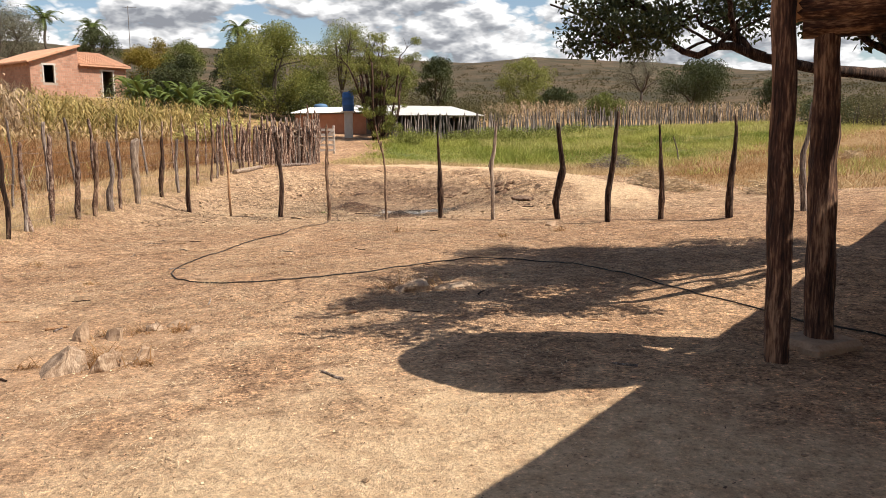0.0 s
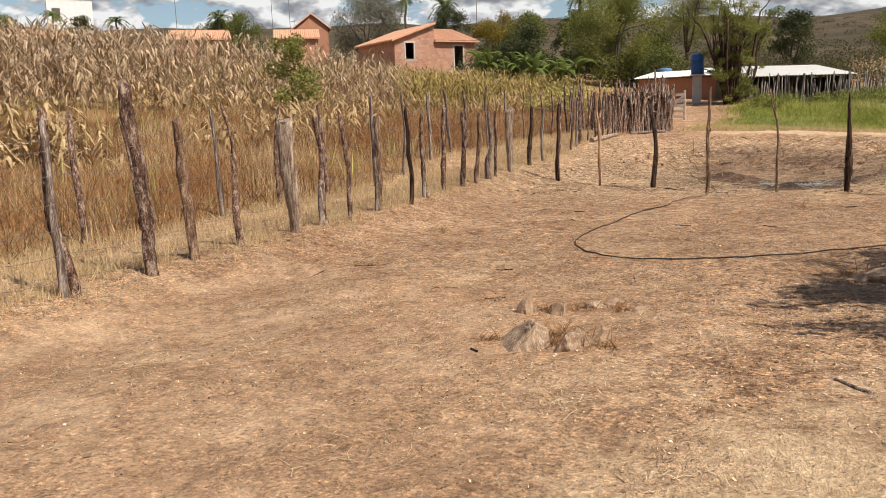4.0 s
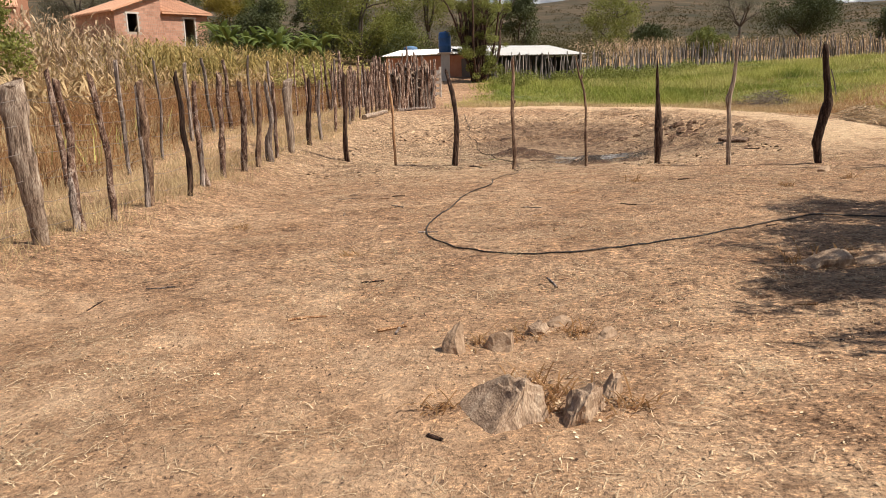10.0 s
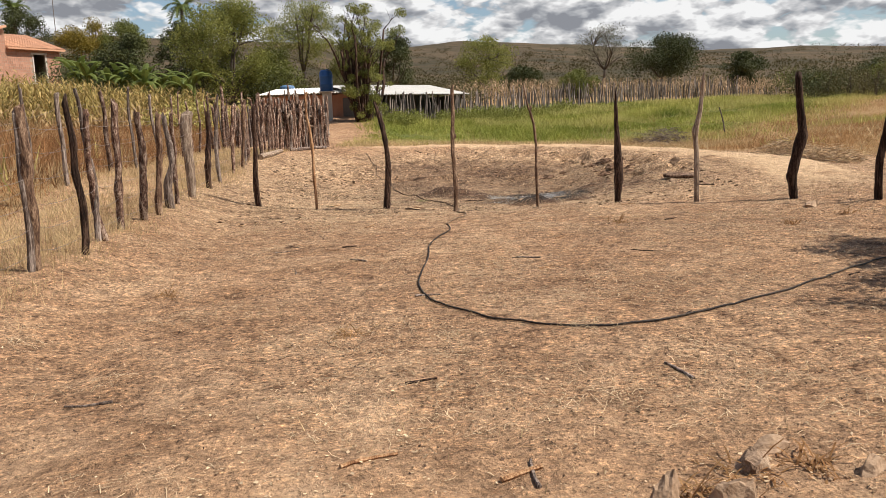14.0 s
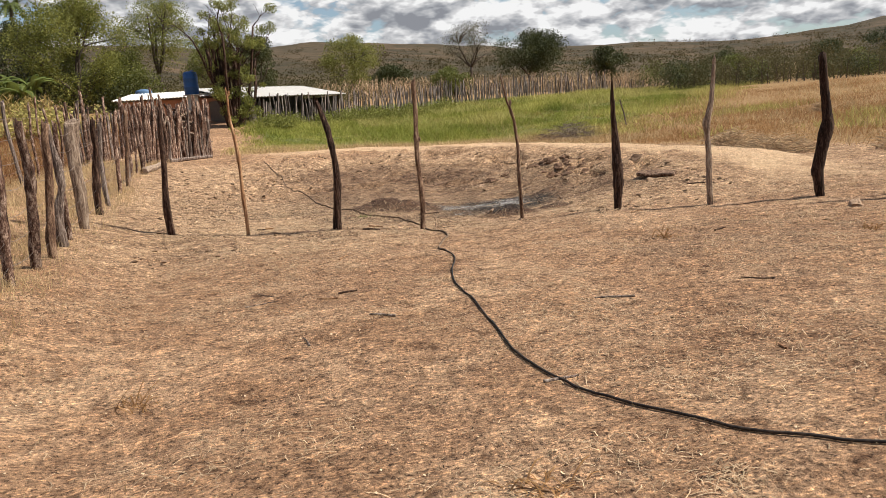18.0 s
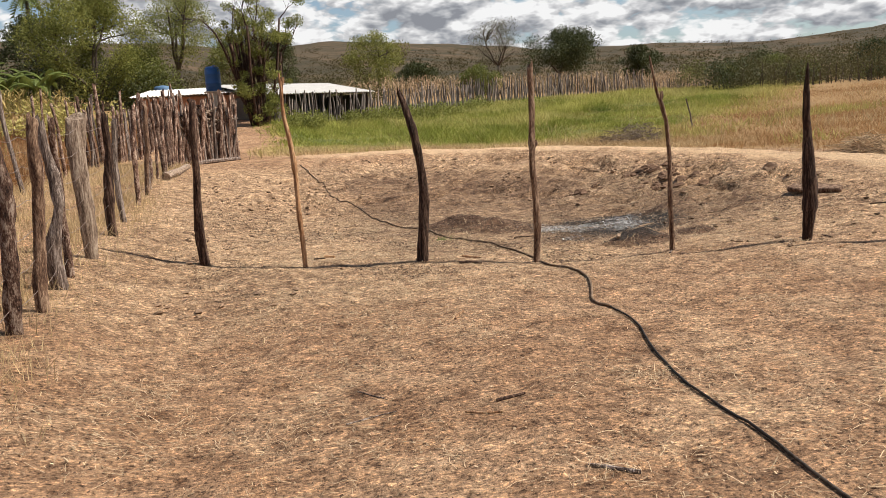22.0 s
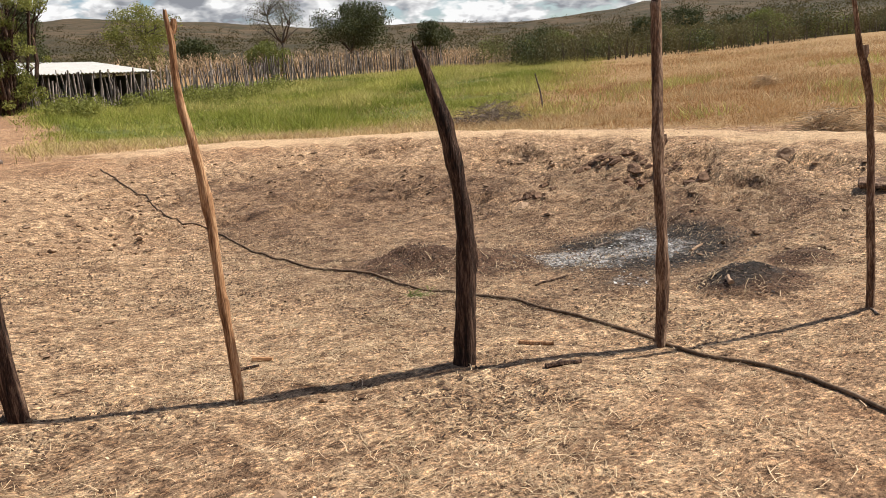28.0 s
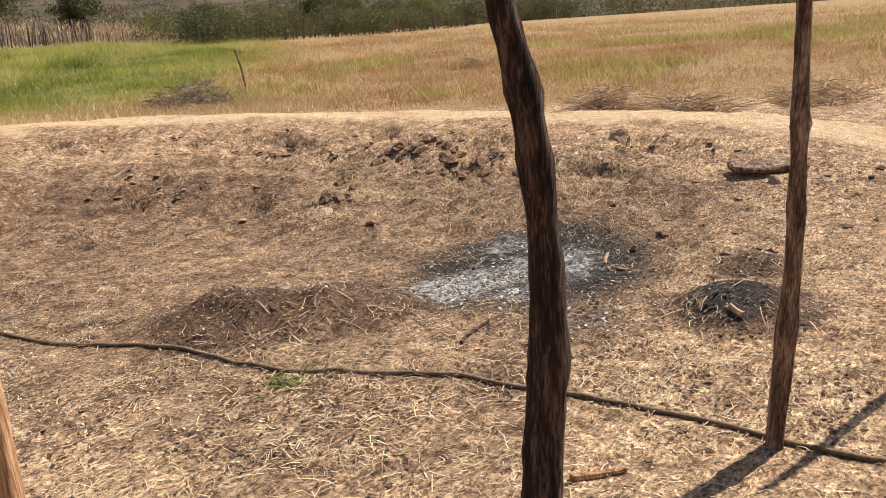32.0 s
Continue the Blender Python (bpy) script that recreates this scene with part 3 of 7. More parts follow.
# ---- veranda house and tank stand beside the start (outside the view, they throw the shade) ----
def veranda_house():
    house = tagged(new("house"), "low whitewashed house with a tiled eave over the yard", "house")
    ex, ey = 0.595, 0.804                                  # along the eave
    nx_, ny_ = 0.804, -0.595                               # away from the yard
    ox, oy = 2.06, 1.78
    turn = math.atan2(ey, ex)

    def place(u, v, z):
        return (ox + ex * u + nx_ * v, oy + ey * u + ny_ * v, z)

    long = 11.2
    c = place(long / 2, 1.9, 1.0)
    part("wall", box(c[0], c[1], c[2] + 0.25, long - 0.6, 0.18, 3.1, turn), WHITE_WALL, house)
    c = place(long / 2, 6.0, 1.0)
    part("wall", box(c[0], c[1], c[2] + 0.4, long - 0.6, 0.18, 3.4, turn), WHITE_WALL, house)
    for u in (0.4, long - 0.4):
        c = place(u, 3.95, 1.0)
        part("wall", box(c[0], c[1], c[2] + 0.4, 0.18, 4.3, 3.4, turn), WHITE_WALL, house)
    for v0, v1, z0, z1 in ((0.0, 4.0, 2.42, 3.5), (4.0, 7.2, 3.5, 2.6)):
        a = [place(0, v0, z0), place(long, v0, z0), place(long, v1, z1), place(0, v1, z1)]
        verts = a + [(p[0], p[1], p[2] + 0.07) for p in a]
        ob = mesh_object("roof", verts, [(0, 1, 2, 3), (7, 6, 5, 4), (0, 4, 5, 1), (1, 5, 6, 2), (2, 6, 7, 3), (3, 7, 4, 0)], ROOF_TILE, house)
    c = place(long / 2, 3.2, -0.1)
    part("floor_slab", box(c[0], c[1], 0.0, long, 5.8, 0.5, turn), CONCRETE, house)


veranda_house()


def pillar(x, y, top, r, lean, rng, parent):
    n = 14
    pts = [(x + lean[0] * k / n + rng.uniform(-0.008, 0.008), y + lean[1] * k / n + rng.uniform(-0.008, 0.008), -0.25 + (top + 0.25) * k / n) for k in range(n + 1)]
    v, f = tube(pts, [r * (1.1 - 0.15 * k / n) for k in range(n + 1)], 11, 0.13, rng)
    return mesh_object("pillar", v, f, PILLAR, parent)


def tank_stand():
    rng = random.Random(5)
    stand = tagged(new("tank_stand"), "stand of split heartwood pillars and beams", "tank stand")
    top = 1.97
    corners = ((2.31, 4.27, -0.05, 0.05, 0.068), (2.72, 4.61, -0.04, 0.07, 0.080), (3.60, 4.15, 0.0, 0.0, 0.07), (3.20, 3.82, 0.0, 0.0, 0.07))
    for x, y, lx, ly, r in corners:
        pillar(x, y, top + (0.16 if x < 2.5 else -0.02), r, (lx, ly), rng, stand)
    for (ax, ay), (bx, by), z in (((2.36, 4.38), (3.35, 3.80), top + 0.06), ((2.55, 4.72), (3.75, 4.08), top + 0.005)):
        pts = [(ax + (bx - ax) * k / 8, ay + (by - ay) * k / 8, z + rng.uniform(-0.006, 0.006)) for k in range(9)]
        v, f = tube(pts, [0.075] * 9, 9, 0.08, rng)
        mesh_object("beam", v, f, BEAM, stand)
    v, f = tube([(2.335, 4.385, top + 0.06), (2.36, 4.375, top + 0.06), (2.50, 4.30, top + 0.045)], [0.074, 0.078, 0.02], 8)
    mesh_object("cut_end", v, f, CUT_WOOD, stand)
    for s in (0.3, 0.55, 0.8):
        a, b = (2.36 + 0.99 * s, 4.38 - 0.58 * s), (2.55 + 1.2 * s, 4.72 - 0.64 * s)
        pts = [(a[0] + (b[0] - a[0]) * k / 5, a[1] + (b[1] - a[1]) * k / 5, top + 0.185) for k in range(-1, 7)]
        v, f = tube(pts, [0.055] * 8, 8, 0.1, rng)
        mesh_object("cross_beam", v, f, PILLAR, stand)
    tank = tagged(new("water_tank"), "round plastic water tank on wooden beams", "water tank")
    cx, cy, z0 = 2.82, 3.92, top + 0.24
    rings = [(0.50, 0), (0.56, 0.02), (0.62, 0.30), (0.66, 0.55), (0.70, 0.56), (0.70, 0.60), (0.64, 0.62), (0.40, 0.72), (0.12, 0.76)]
    verts, faces = [], []
    for r, h in rings:
        verts += [(cx + r * math.cos(a * math.pi / 16), cy + r * math.sin(a * math.pi / 16), z0 + h) for a in range(32)]
    for i in range(len(rings) - 1):
        faces += [(i * 32 + k, i * 32 + (k + 1) % 32, i * 32 + 32 + (k + 1) % 32, i * 32 + 32 + k) for k in range(32)]
    faces += [tuple(range(31, -1, -1)), tuple(len(verts) - 32 + k for k in range(32))]
    mesh_object("shell", verts, faces, TANK, tank, True)
    slab = box(2.70, 4.60, gz(2.7, 4.6) + 0.01, 0.42, 0.36, 0.10, 0.4, 0.03)
    me = bpy.data.meshes.new("foot_stone")
    slab.to_mesh(me)
    slab.free()
    me.materials.append(PALE_ROCK)
    tagged(new("foot_stone", me), "flat pale stone at the foot of a pillar", "stone")


tank_stand()


# ---- posts and fences ----
def post_mesh(name, height, r, lean, belly, rng, mat, sides=9, n=12, knots=2, sink=0.25, top_cut=0.03, flat=1.0, taper=(1.12, 0.84), kink=0.0, line=(), widths=(), along=(0.92, -0.39)):
    """A crooked stake: foot at the origin, its head moved by lean, its middle by belly; line bends it sideways (share of height, metres), widths scales its radius the same way."""
    ph, amp = rng.uniform(0, 6.28), rng.uniform(0.004, 0.014)
    knot = [(rng.uniform(0.15, 0.85), rng.uniform(0.08, 0.24)) for _ in range(knots)]
    flute = [rng.uniform(-0.16, 0.13) for _ in range(sides)]
    twist = rng.uniform(-0.25, 0.25)
    verts, faces = [], []
    for i in range(n + 1):
        s = i / n
        z = -sink + (height + sink) * s
        q = max(0.0, z / height)
        cx = lean[0] * q + belly[0] * 4 * q * (1 - q) + amp * math.sin(ph + 9 * q) + kink * math.sin(ph * 3 + 5 * q) + 0.4 * kink * math.sin(ph * 5 + 17 * q)
        cy = lean[1] * q + belly[1] * 4 * q * (1 - q) + amp * math.cos(ph + 7 * q) + kink * math.sin(ph * 2 + 6 * q)
        if line:
            e = float(np.interp(q, [p[0] for p in line], [p[1] for p in line]))
            cx, cy = cx + along[0] * e, cy + along[1] * e
        rad = r * (float(np.interp(q, [p[0] for p in widths], [p[1] for p in widths])) if widths else 1.0) * (taper[0] + (taper[1] - taper[0]) * q) * (1 + sum(a * math.exp(-((q - k) / 0.035) ** 2) for k, a in knot))
        for k in range(sides):
            a = 2 * math.pi * k / sides + twist * q
            rr = rad * (1 + 0.10 * math.sin(2 * a + ph + 2.2 * q) + flute[k] * (1 + 0.6 * math.sin(5 * q + 2 * k)) + rng.uniform(-0.08, 0.08))
            dz = rng.uniform(-top_cut, top_cut) + top_cut * math.cos(a + ph) if i == n else 0
            verts.append((cx + rr * math.cos(a), cy + rr * math.sin(a) * flat, z + dz))
    for i in range(n):
        for k in range(sides):
            a, b = i * sides + k, i * sides + (k + 1) % sides
            faces.append((a, b, b + sides, a + sides))
    faces.append(tuple(len(verts) - sides + k for k in range(sides)))
    me = bpy.data.meshes.new(name)
    me.from_pydata(verts, [], faces)
    me.polygons.foreach_set("use_smooth", [len(p.vertices) == 4 for p in me.polygons])
    me.materials.append(mat)
    return me


def yard_posts():
    """The open row of stakes across the yard: foot, height, radius, bark, bends, widths, label."""
    rows = [
        ((-5.076, 16.272), 1.60, 0.038, BARK_DARK, [(0, 0), (0.4, -0.006), (0.68, 0.014), (1, 0.058)], [(0, 1.1), (1, 0.86)], "slim dark stake standing in the bare earth, bark stripped"),
        ((-4.122, 15.948), 1.86, 0.020, BARK_TAN, [(0, 0.01), (0.16, 0.008), (0.33, 0.002), (0.47, -0.004), (0.6, -0.02), (0.70, -0.036), (0.79, -0.066), (0.87, -0.070), (0.95, -0.062), (1, -0.074)], [(0, 1.0), (0.45, 1.12), (0.62, 1.3), (0.8, 1.2), (0.83, 1.0), (0.97, 0.92), (1, 0.7)], "thin peeled orange-tan stake with a forked head"),
        ((-2.988, 15.57), 1.64, 0.045, BARK_DARK, [(0, 0), (0.18, 0.025), (0.37, 0.040), (0.54, 0.034), (0.70, 0.002), (0.80, -0.028), (0.90, -0.075), (1, -0.128)], [(0, 1.15), (0.4, 1.08), (0.58, 0.90), (0.76, 1.05), (0.8, 1.08), (0.92, 0.92), (1, 0.66)], "thick dark cracked stake bowed over at its head"),
        ((-1.953, 15.156), 1.86, 0.031, BARK_BROWN, [(0, -0.006), (0.2, 0.004), (0.5, -0.004), (0.75, -0.008), (1, -0.004)], [(0, 0.95), (0.22, 1.15), (0.3, 0.95), (1, 0.92)], "straight brown stake with a knot and a pale cut head"),
        ((-0.783, 14.688), 1.77, 0.020, BARK_BROWN, [(0, 0), (0.26, 0.006), (0.5, -0.006), (0.68, -0.036), (0.79, -0.088), (0.82, -0.115), (0.9, -0.14), (1, -0.178)], [(0, 1.05), (0.6, 1.0), (0.78, 1.15), (0.86, 0.8), (1, 0.7)], "thin crooked stake with a side knuckle near its head"),
        ((0.252, 14.13), 1.56, 0.038, BARK_DARK, [(0, 0), (0.25, 0.024), (0.5, 0.004), (0.72, -0.026), (1, -0.018)], [(0, 0.86), (0.28, 1.28), (0.5, 1.15), (0.62, 0.85), (0.85, 0.72), (1, 0.25)], "stout dark stake with a pointed head"),
        ((1.215, 13.599), 1.70, 0.032, BARK_PALE, [(0, 0), (0.17, -0.02), (0.4, -0.03), (0.57, -0.048), (0.62, -0.03), (0.70, 0.002), (1, 0.032)], [(0, 1.08), (0.55, 1.05), (0.64, 1.2), (0.75, 0.9), (1, 0.72)], "pale grey-brown stake with a kink halfway up"),
        ((2.268, 13.041), 1.58, 0.048, BARK_DARK, [(0, 0), (0.18, -0.036), (0.4, 0.038), (0.53, 0.078), (0.77, 0.034), (1, 0.0)], [(0, 0.86), (0.2, 1.0), (0.42, 1.2), (0.6, 0.95), (1, 0.95)], "thick blackened stake with an S-shaped foot"),
        ((2.988, 12.357), 1.74, 0.039, BARK_DARK, [(0, 0), (0.26, -0.01), (0.53, 0.047), (0.62, 0.066), (0.76, 0.078), (1, 0.122)], [(0, 1.0), (0.35, 1.1), (0.6, 1.15), (0.7, 1.1), (1, 0.72)], "dark stake leaning a little outwards"),
        ((3.807, 12.276), 1.50, 0.037, BARK_DARK, [(0, 0), (0.45, 0.01), (0.7, -0.03), (1, -0.06)], [(0, 1.2), (0.6, 1.0), (0.72, 0.7), (1, 0.5)], "dark stake with bleached bark patches"),
        ((4.725, 11.781), 1.53, 0.042, BARK_DARK, [(0, 0), (0.3, 0.0), (0.6, 0.02), (0.85, 0.05), (1, 0.03)], [(0, 1.1), (0.5, 1.0), (0.85, 0.8), (1, 0.5)], "dark stake with a pointed head"),
        ((5.895, 11.853), 1.62, 0.036, BARK_GREY, [(0, 0), (0.3, -0.03), (0.55, -0.05), (0.75, 0.02), (1, 0.05)], [(0, 1.0), (1, 0.9)], "crooked grey stake beside the field edge"),
    ]
    for i, ((x, y), h, r, mat, line, widths, label) in enumerate(rows):
        rng = random.Random(40 + i)
        me = post_mesh("fence_post", h, r, (0, 0), (0, 0), rng, mat, 14, 36, 3, kink=0.004, line=line, widths=widths)
        ob = new("fence_post", me)
        ob.location = (x, y, gz(x, y))
        tagged(ob, label, "fence post", "row of stakes across the yard")
        at = lambda q, side=0.0: (0.92 * (np.interp(q, [p[0] for p in line], [p[1] for p in line]) + side), -0.39 * (np.interp(q, [p[0] for p in line], [p[1] for p in line]) + side), h * q)
        twigs = {1: ("fork", [at(0.965), at(0.982, 0.020), at(0.998, 0.027)], [0.021, 0.017, 0.012]),
                 4: ("branch_stub", [at(0.795), at(0.815, 0.032), at(0.835, 0.042)], [0.022, 0.019, 0.013]),
                 3: ("branch_stub", [at(0.60), at(0.615, 0.030), at(0.63, 0.034)], [0.034, 0.024, 0.012])}
        if i in twigs:
            name, pts, radii = twigs[i]
            v, f = tube(pts, radii, 8)
            mesh_object(name, v, f, mat, ob)


yard_posts()


def wire_run(points, parent, heights, rng, r=0.0022):
    for hz in heights:
        pts = []
        for (ax, ay, az), (bx, by, bz) in zip(points[:-1], points[1:]):
            for k in range(3):
                s = k / 3
                pts.append((ax + (bx - ax) * s, ay + (by - ay) * s, az + (bz - az) * s + hz - 0.03 * 4 * s * (1 - s) + rng.uniform(-0.006, 0.006)))
        v, f = tube(pts, [r] * len(pts), 4, cap=False)
        mesh_object("wire", v, f, WIRE, parent)


def side_fences():
    rng = random.Random(9)
    fence = tagged(new("wire_fence"), "crooked stake and wire fence along the yard", "fence")
    ys = [1.26, 2.16, 3.06, 3.92, 4.66, 5.53, 6.21, 6.92, 7.88, 8.6, 9.29, 10.14, 10.95, 11.75, 12.56, 13.4, 14.02, 14.82, 15.28, 16.05, 17.48, 18.72, 20.1, 21.3]
    hs = [1.4, 1.45, 1.4, 1.45, 1.52, 1.72, 1.39, 1.5, 1.33, 1.36, 1.44, 1.36, 1.45, 1.35, 1.44, 1.32, 1.33, 1.30, 1.32, 1.31, 1.33, 1.27, 1.40, 1.40]
    rs = [0.05, 0.055, 0.05, 0.055, 0.050, 0.070, 0.058, 0.050, 0.086, 0.054, 0.046, 0.052, 0.044, 0.052, 0.056, 0.046, 0.041, 0.052, 0.035, 0.066, 0.043, 0.034, 0.036, 0.036]
    leans = [0, 0, 0, -0.06, -0.14, -0.10, -0.07, -0.11, -0.07, -0.06, -0.03, -0.03, 0.0, 0.0, 0.04, 0.04, 0.10, 0.08, 0.03, 0.01, 0.08, 0.02, 0.10, 0.10]
    y = ys[-1]
    while y < 28.35:
        y += rng.uniform(0.55, 0.95)
        ys.append(y), hs.append(rng.uniform(1.25, 1.6)), rs.append(rng.uniform(0.026, 0.05)), leans.append(rng.uniform(-0.05, 0.05))
    line = []
    for i, (y, h, r, l) in enumerate(zip(ys, hs, [(0.8 if y < 8.2 else 0.68 if y < 13 else 0.92) * r for y, r in zip(ys, rs)], leans)):
        x = -6.048 + 0.05 * math.sin(1.7 * i) if i < 15 else -6.09 + 0.03 * math.sin(1.7 * i)
        r_ = random.Random(200 + i)
        wide, spike, waist = i in (8, 19), i == 7, i == 17
        mat = BARK_PALE if wide else BARK_GREY if i in (2, 17, 21) else BARK_BROWN if i in (6, 11, 16, 23) else BARK_DARK if i in (12, 20) else BARK_MOTTLED
        straight = 0.4 if i > 13 else 0.8
        me = post_mesh("fence_post", h, r * (1.25 if wide else 1), (l, r_.uniform(-0.08, 0.05) * straight), (r_.uniform(-0.07, 0.07) * straight, r_.uniform(-0.07, 0.07) * straight), r_, mat, 12, 24, 5, flat=0.45 if wide else 1.0, taper=(0.88, 1.2) if wide else (1.15, 0.35) if spike else (1.12, 0.92), kink=0.006 if wide else 0.018 if i < 14 else 0.010, line=[(0, 0), (0.3, 0.0), (0.5, 0.055), (0.62, 0.02), (0.8, -0.045), (1, -0.07)] if waist else (), widths=[(0, 1.15), (0.3, 1.1), (0.47, 0.72), (0.6, 1.0), (0.75, 0.8), (1, 0.8)] if waist else ())
        ob = new("fence_post", me)
        ob.parent, ob.location = fence, (x, y, gz(x, y))
        if i in (4, 9, 11, 13, 24):
            twin = post_mesh("fence_post", h * (0.35 if i == 9 else r_.uniform(0.6, 1.0)), r * 0.8, (l * 0.6, 0.05), (0.02, 0.0), r_, BARK_GREY, 9, 12, 2)
            t = new("fence_post", twin)
            t.parent, t.location = fence, (x - 0.03, y - r - 0.05, gz(x, y))
        if wide:
            tagged(ob, "broad split pale grey board post")
        line.append((x, y, gz(x, y)))
    wire_run(line, fence, (0.16, 0.36, 0.56, 0.78, 1.0, 1.2), rng)
    # the second fence, beyond the sandy lane
    lane = tagged(new("wire_fence"), "second stake and wire fence beyond the sandy lane", "fence")
    line, y, i = [], 1.35, 0
    while y < 32.4:
        x = -8.235 + 0.12 * math.sin(0.9 * i) + 0.012 * y
        h = rng.uniform(1.35, 1.75)
        mat = BARK_GREY if rng.random() < 0.4 else BARK_MOTTLED
        me = post_mesh("fence_post", h, rng.uniform(0.022, 0.042), (rng.uniform(-0.16, 0.06), rng.uniform(-0.1, 0.1)), (rng.uniform(-0.04, 0.04), 0), rng, mat, 8, 10, 2)
        ob = new("fence_post", me)
        ob.parent, ob.location = lane, (x, y, gz(x, y))
        line.append((x, y, gz(x, y)))
        y += rng.uniform(0.9, 1.7)
        i += 1
    wire_run(line, lane, (0.3, 0.65, 1.0, 1.25), rng)


side_fences()


def stake_corral():
    """The close-set palisade at the end of the lane, with a gate behind it."""
    rng = random.Random(21)
    wall = tagged(new("stake_palisade"), "palisade of close-set weathered stakes at the lane's end", "palisade")
    a, b = (-6.3, 28.26), (-4.59, 30.24)
    meshes = [post_mesh("stake", rng.uniform(1.1, 1.65), rng.uniform(0.026, 0.055), (rng.uniform(-0.16, 0.16), rng.uniform(-0.12, 0.12)), (rng.uniform(-0.03, 0.03), 0), rng, BARK_GREY if k % 3 == 0 else BARK_MOTTLED, 7, 8, 2, kink=0.012) for k in range(14)]
    for k in range(74):
        s = k / 73
        x, y = a[0] + (b[0] - a[0]) * s + rng.uniform(-0.06, 0.06), a[1] + (b[1] - a[1]) * s + rng.uniform(-0.06, 0.06)
        ob = new("stake", meshes[rng.randrange(14)])
        ob.parent = wall
        ob.matrix_basis = Matrix.LocRotScale((x, y, gz(x, y)), Euler((rng.uniform(-0.07, 0.07), rng.uniform(-0.07, 0.07), rng.uniform(0, 6.28))), (1, 1, rng.uniform(0.88, 1.12)))
    c, d = b, (-5.94, 36.9)
    for k in range(46):
        s = (k + 1) / 46
        x, y = c[0] + (d[0] - c[0]) * s + rng.uniform(-0.08, 0.08), c[1] + (d[1] - c[1]) * s
        ob = new("stake", meshes[rng.randrange(14)])
        ob.parent = wall
        ob.matrix_basis = Matrix.LocRotScale((x, y, gz(x, y)), Euler((rng.uniform(-0.06, 0.06), rng.uniform(-0.06, 0.06), rng.uniform(0, 6.28))), (1, 1, rng.uniform(0.9, 1.15)))
    for h in (0.45, 1.05):
        pts = [(a[0] + (b[0] - a[0]) * k / 6 + 0.05, a[1] + (b[1] - a[1]) * k / 6 + 0.07, gz(a[0] + (b[0] - a[0]) * k / 6, a[1] + (b[1] - a[1]) * k / 6) + h + rng.uniform(-0.03, 0.03)) for k in range(7)]
        v, f = tube(pts, [0.018] * 7, 6, 0.1, rng)
        mesh_object("rail", v, f, BARK_GREY, wall)
    for k in range(18):
        s = rng.uniform(0.12, 0.72)
        mid = Vector((a[0] + (b[0] - a[0]) * s, a[1] + (b[1] - a[1]) * s - 0.06, gz(*a) + rng.uniform(0.75, 1.5)))
        yaw, rise, L = rng.uniform(0.5, 1.2), rng.uniform(-1.1, 1.1), rng.uniform(0.35, 0.9)
        half = Vector((math.cos(yaw) * math.cos(rise), math.sin(yaw) * math.cos(rise), math.sin(rise))) * L / 2
        v, f = tube([mid - half, mid + Vector((0, 0, rng.uniform(-0.03, 0.05))), mid + half], [0.03, 0.026, 0.016], 6, 0.12, rng)
        mesh_object("loose_stick", v, f, BARK_PALE if k % 3 else BARK_DARK, wall)
    # second row of stakes behind the lane side, running to the shed
    row = tagged(new("stake_palisade"), "line of thin stakes between the lane and the shed", "palisade")
    for k in range(60):
        s = k / 59
        x, y = -8.1 + 1.44 * s + rng.uniform(-0.12, 0.12), 28.8 + 15.3 * s
        ob = new("stake", meshes[rng.randrange(14)])
        ob.parent = row
        ob.matrix_basis = Matrix.LocRotScale((x, y, gz(x, y)), Euler((rng.uniform(-0.08, 0.08), rng.uniform(-0.08, 0.08), rng.uniform(0, 6.28))), (1, 1, rng.uniform(0.95, 1.3)))
    gate = tagged(new("wooden_gate"), "bleached board gate with a diagonal brace, shut", "gate")
    gx0, gx1, gy = -5.95, -4.95, 37.35
    z0 = gz(gx0, gy)
    for x in (gx0, gx1):
        part("gate_post", box(x, gy, z0 + 0.62, 0.10, 0.10, 1.44, 0, 0.012), GATE_WOOD, gate)
    for k in range(5):
        part("board", box((gx0 + gx1) / 2, gy - 0.06, z0 + 0.18 + 0.24 * k, gx1 - gx0 + 0.06, 0.025, 0.11, 0, 0.004), GATE_WOOD, gate)
    part("brace", box((gx0 + gx1) / 2, gy - 0.095, z0 + 0.66, 1.32, 0.022, 0.09, 0, 0.004, Matrix.Rotation(-0.75, 4, "Y")), GATE_WOOD, gate)


stake_corral()


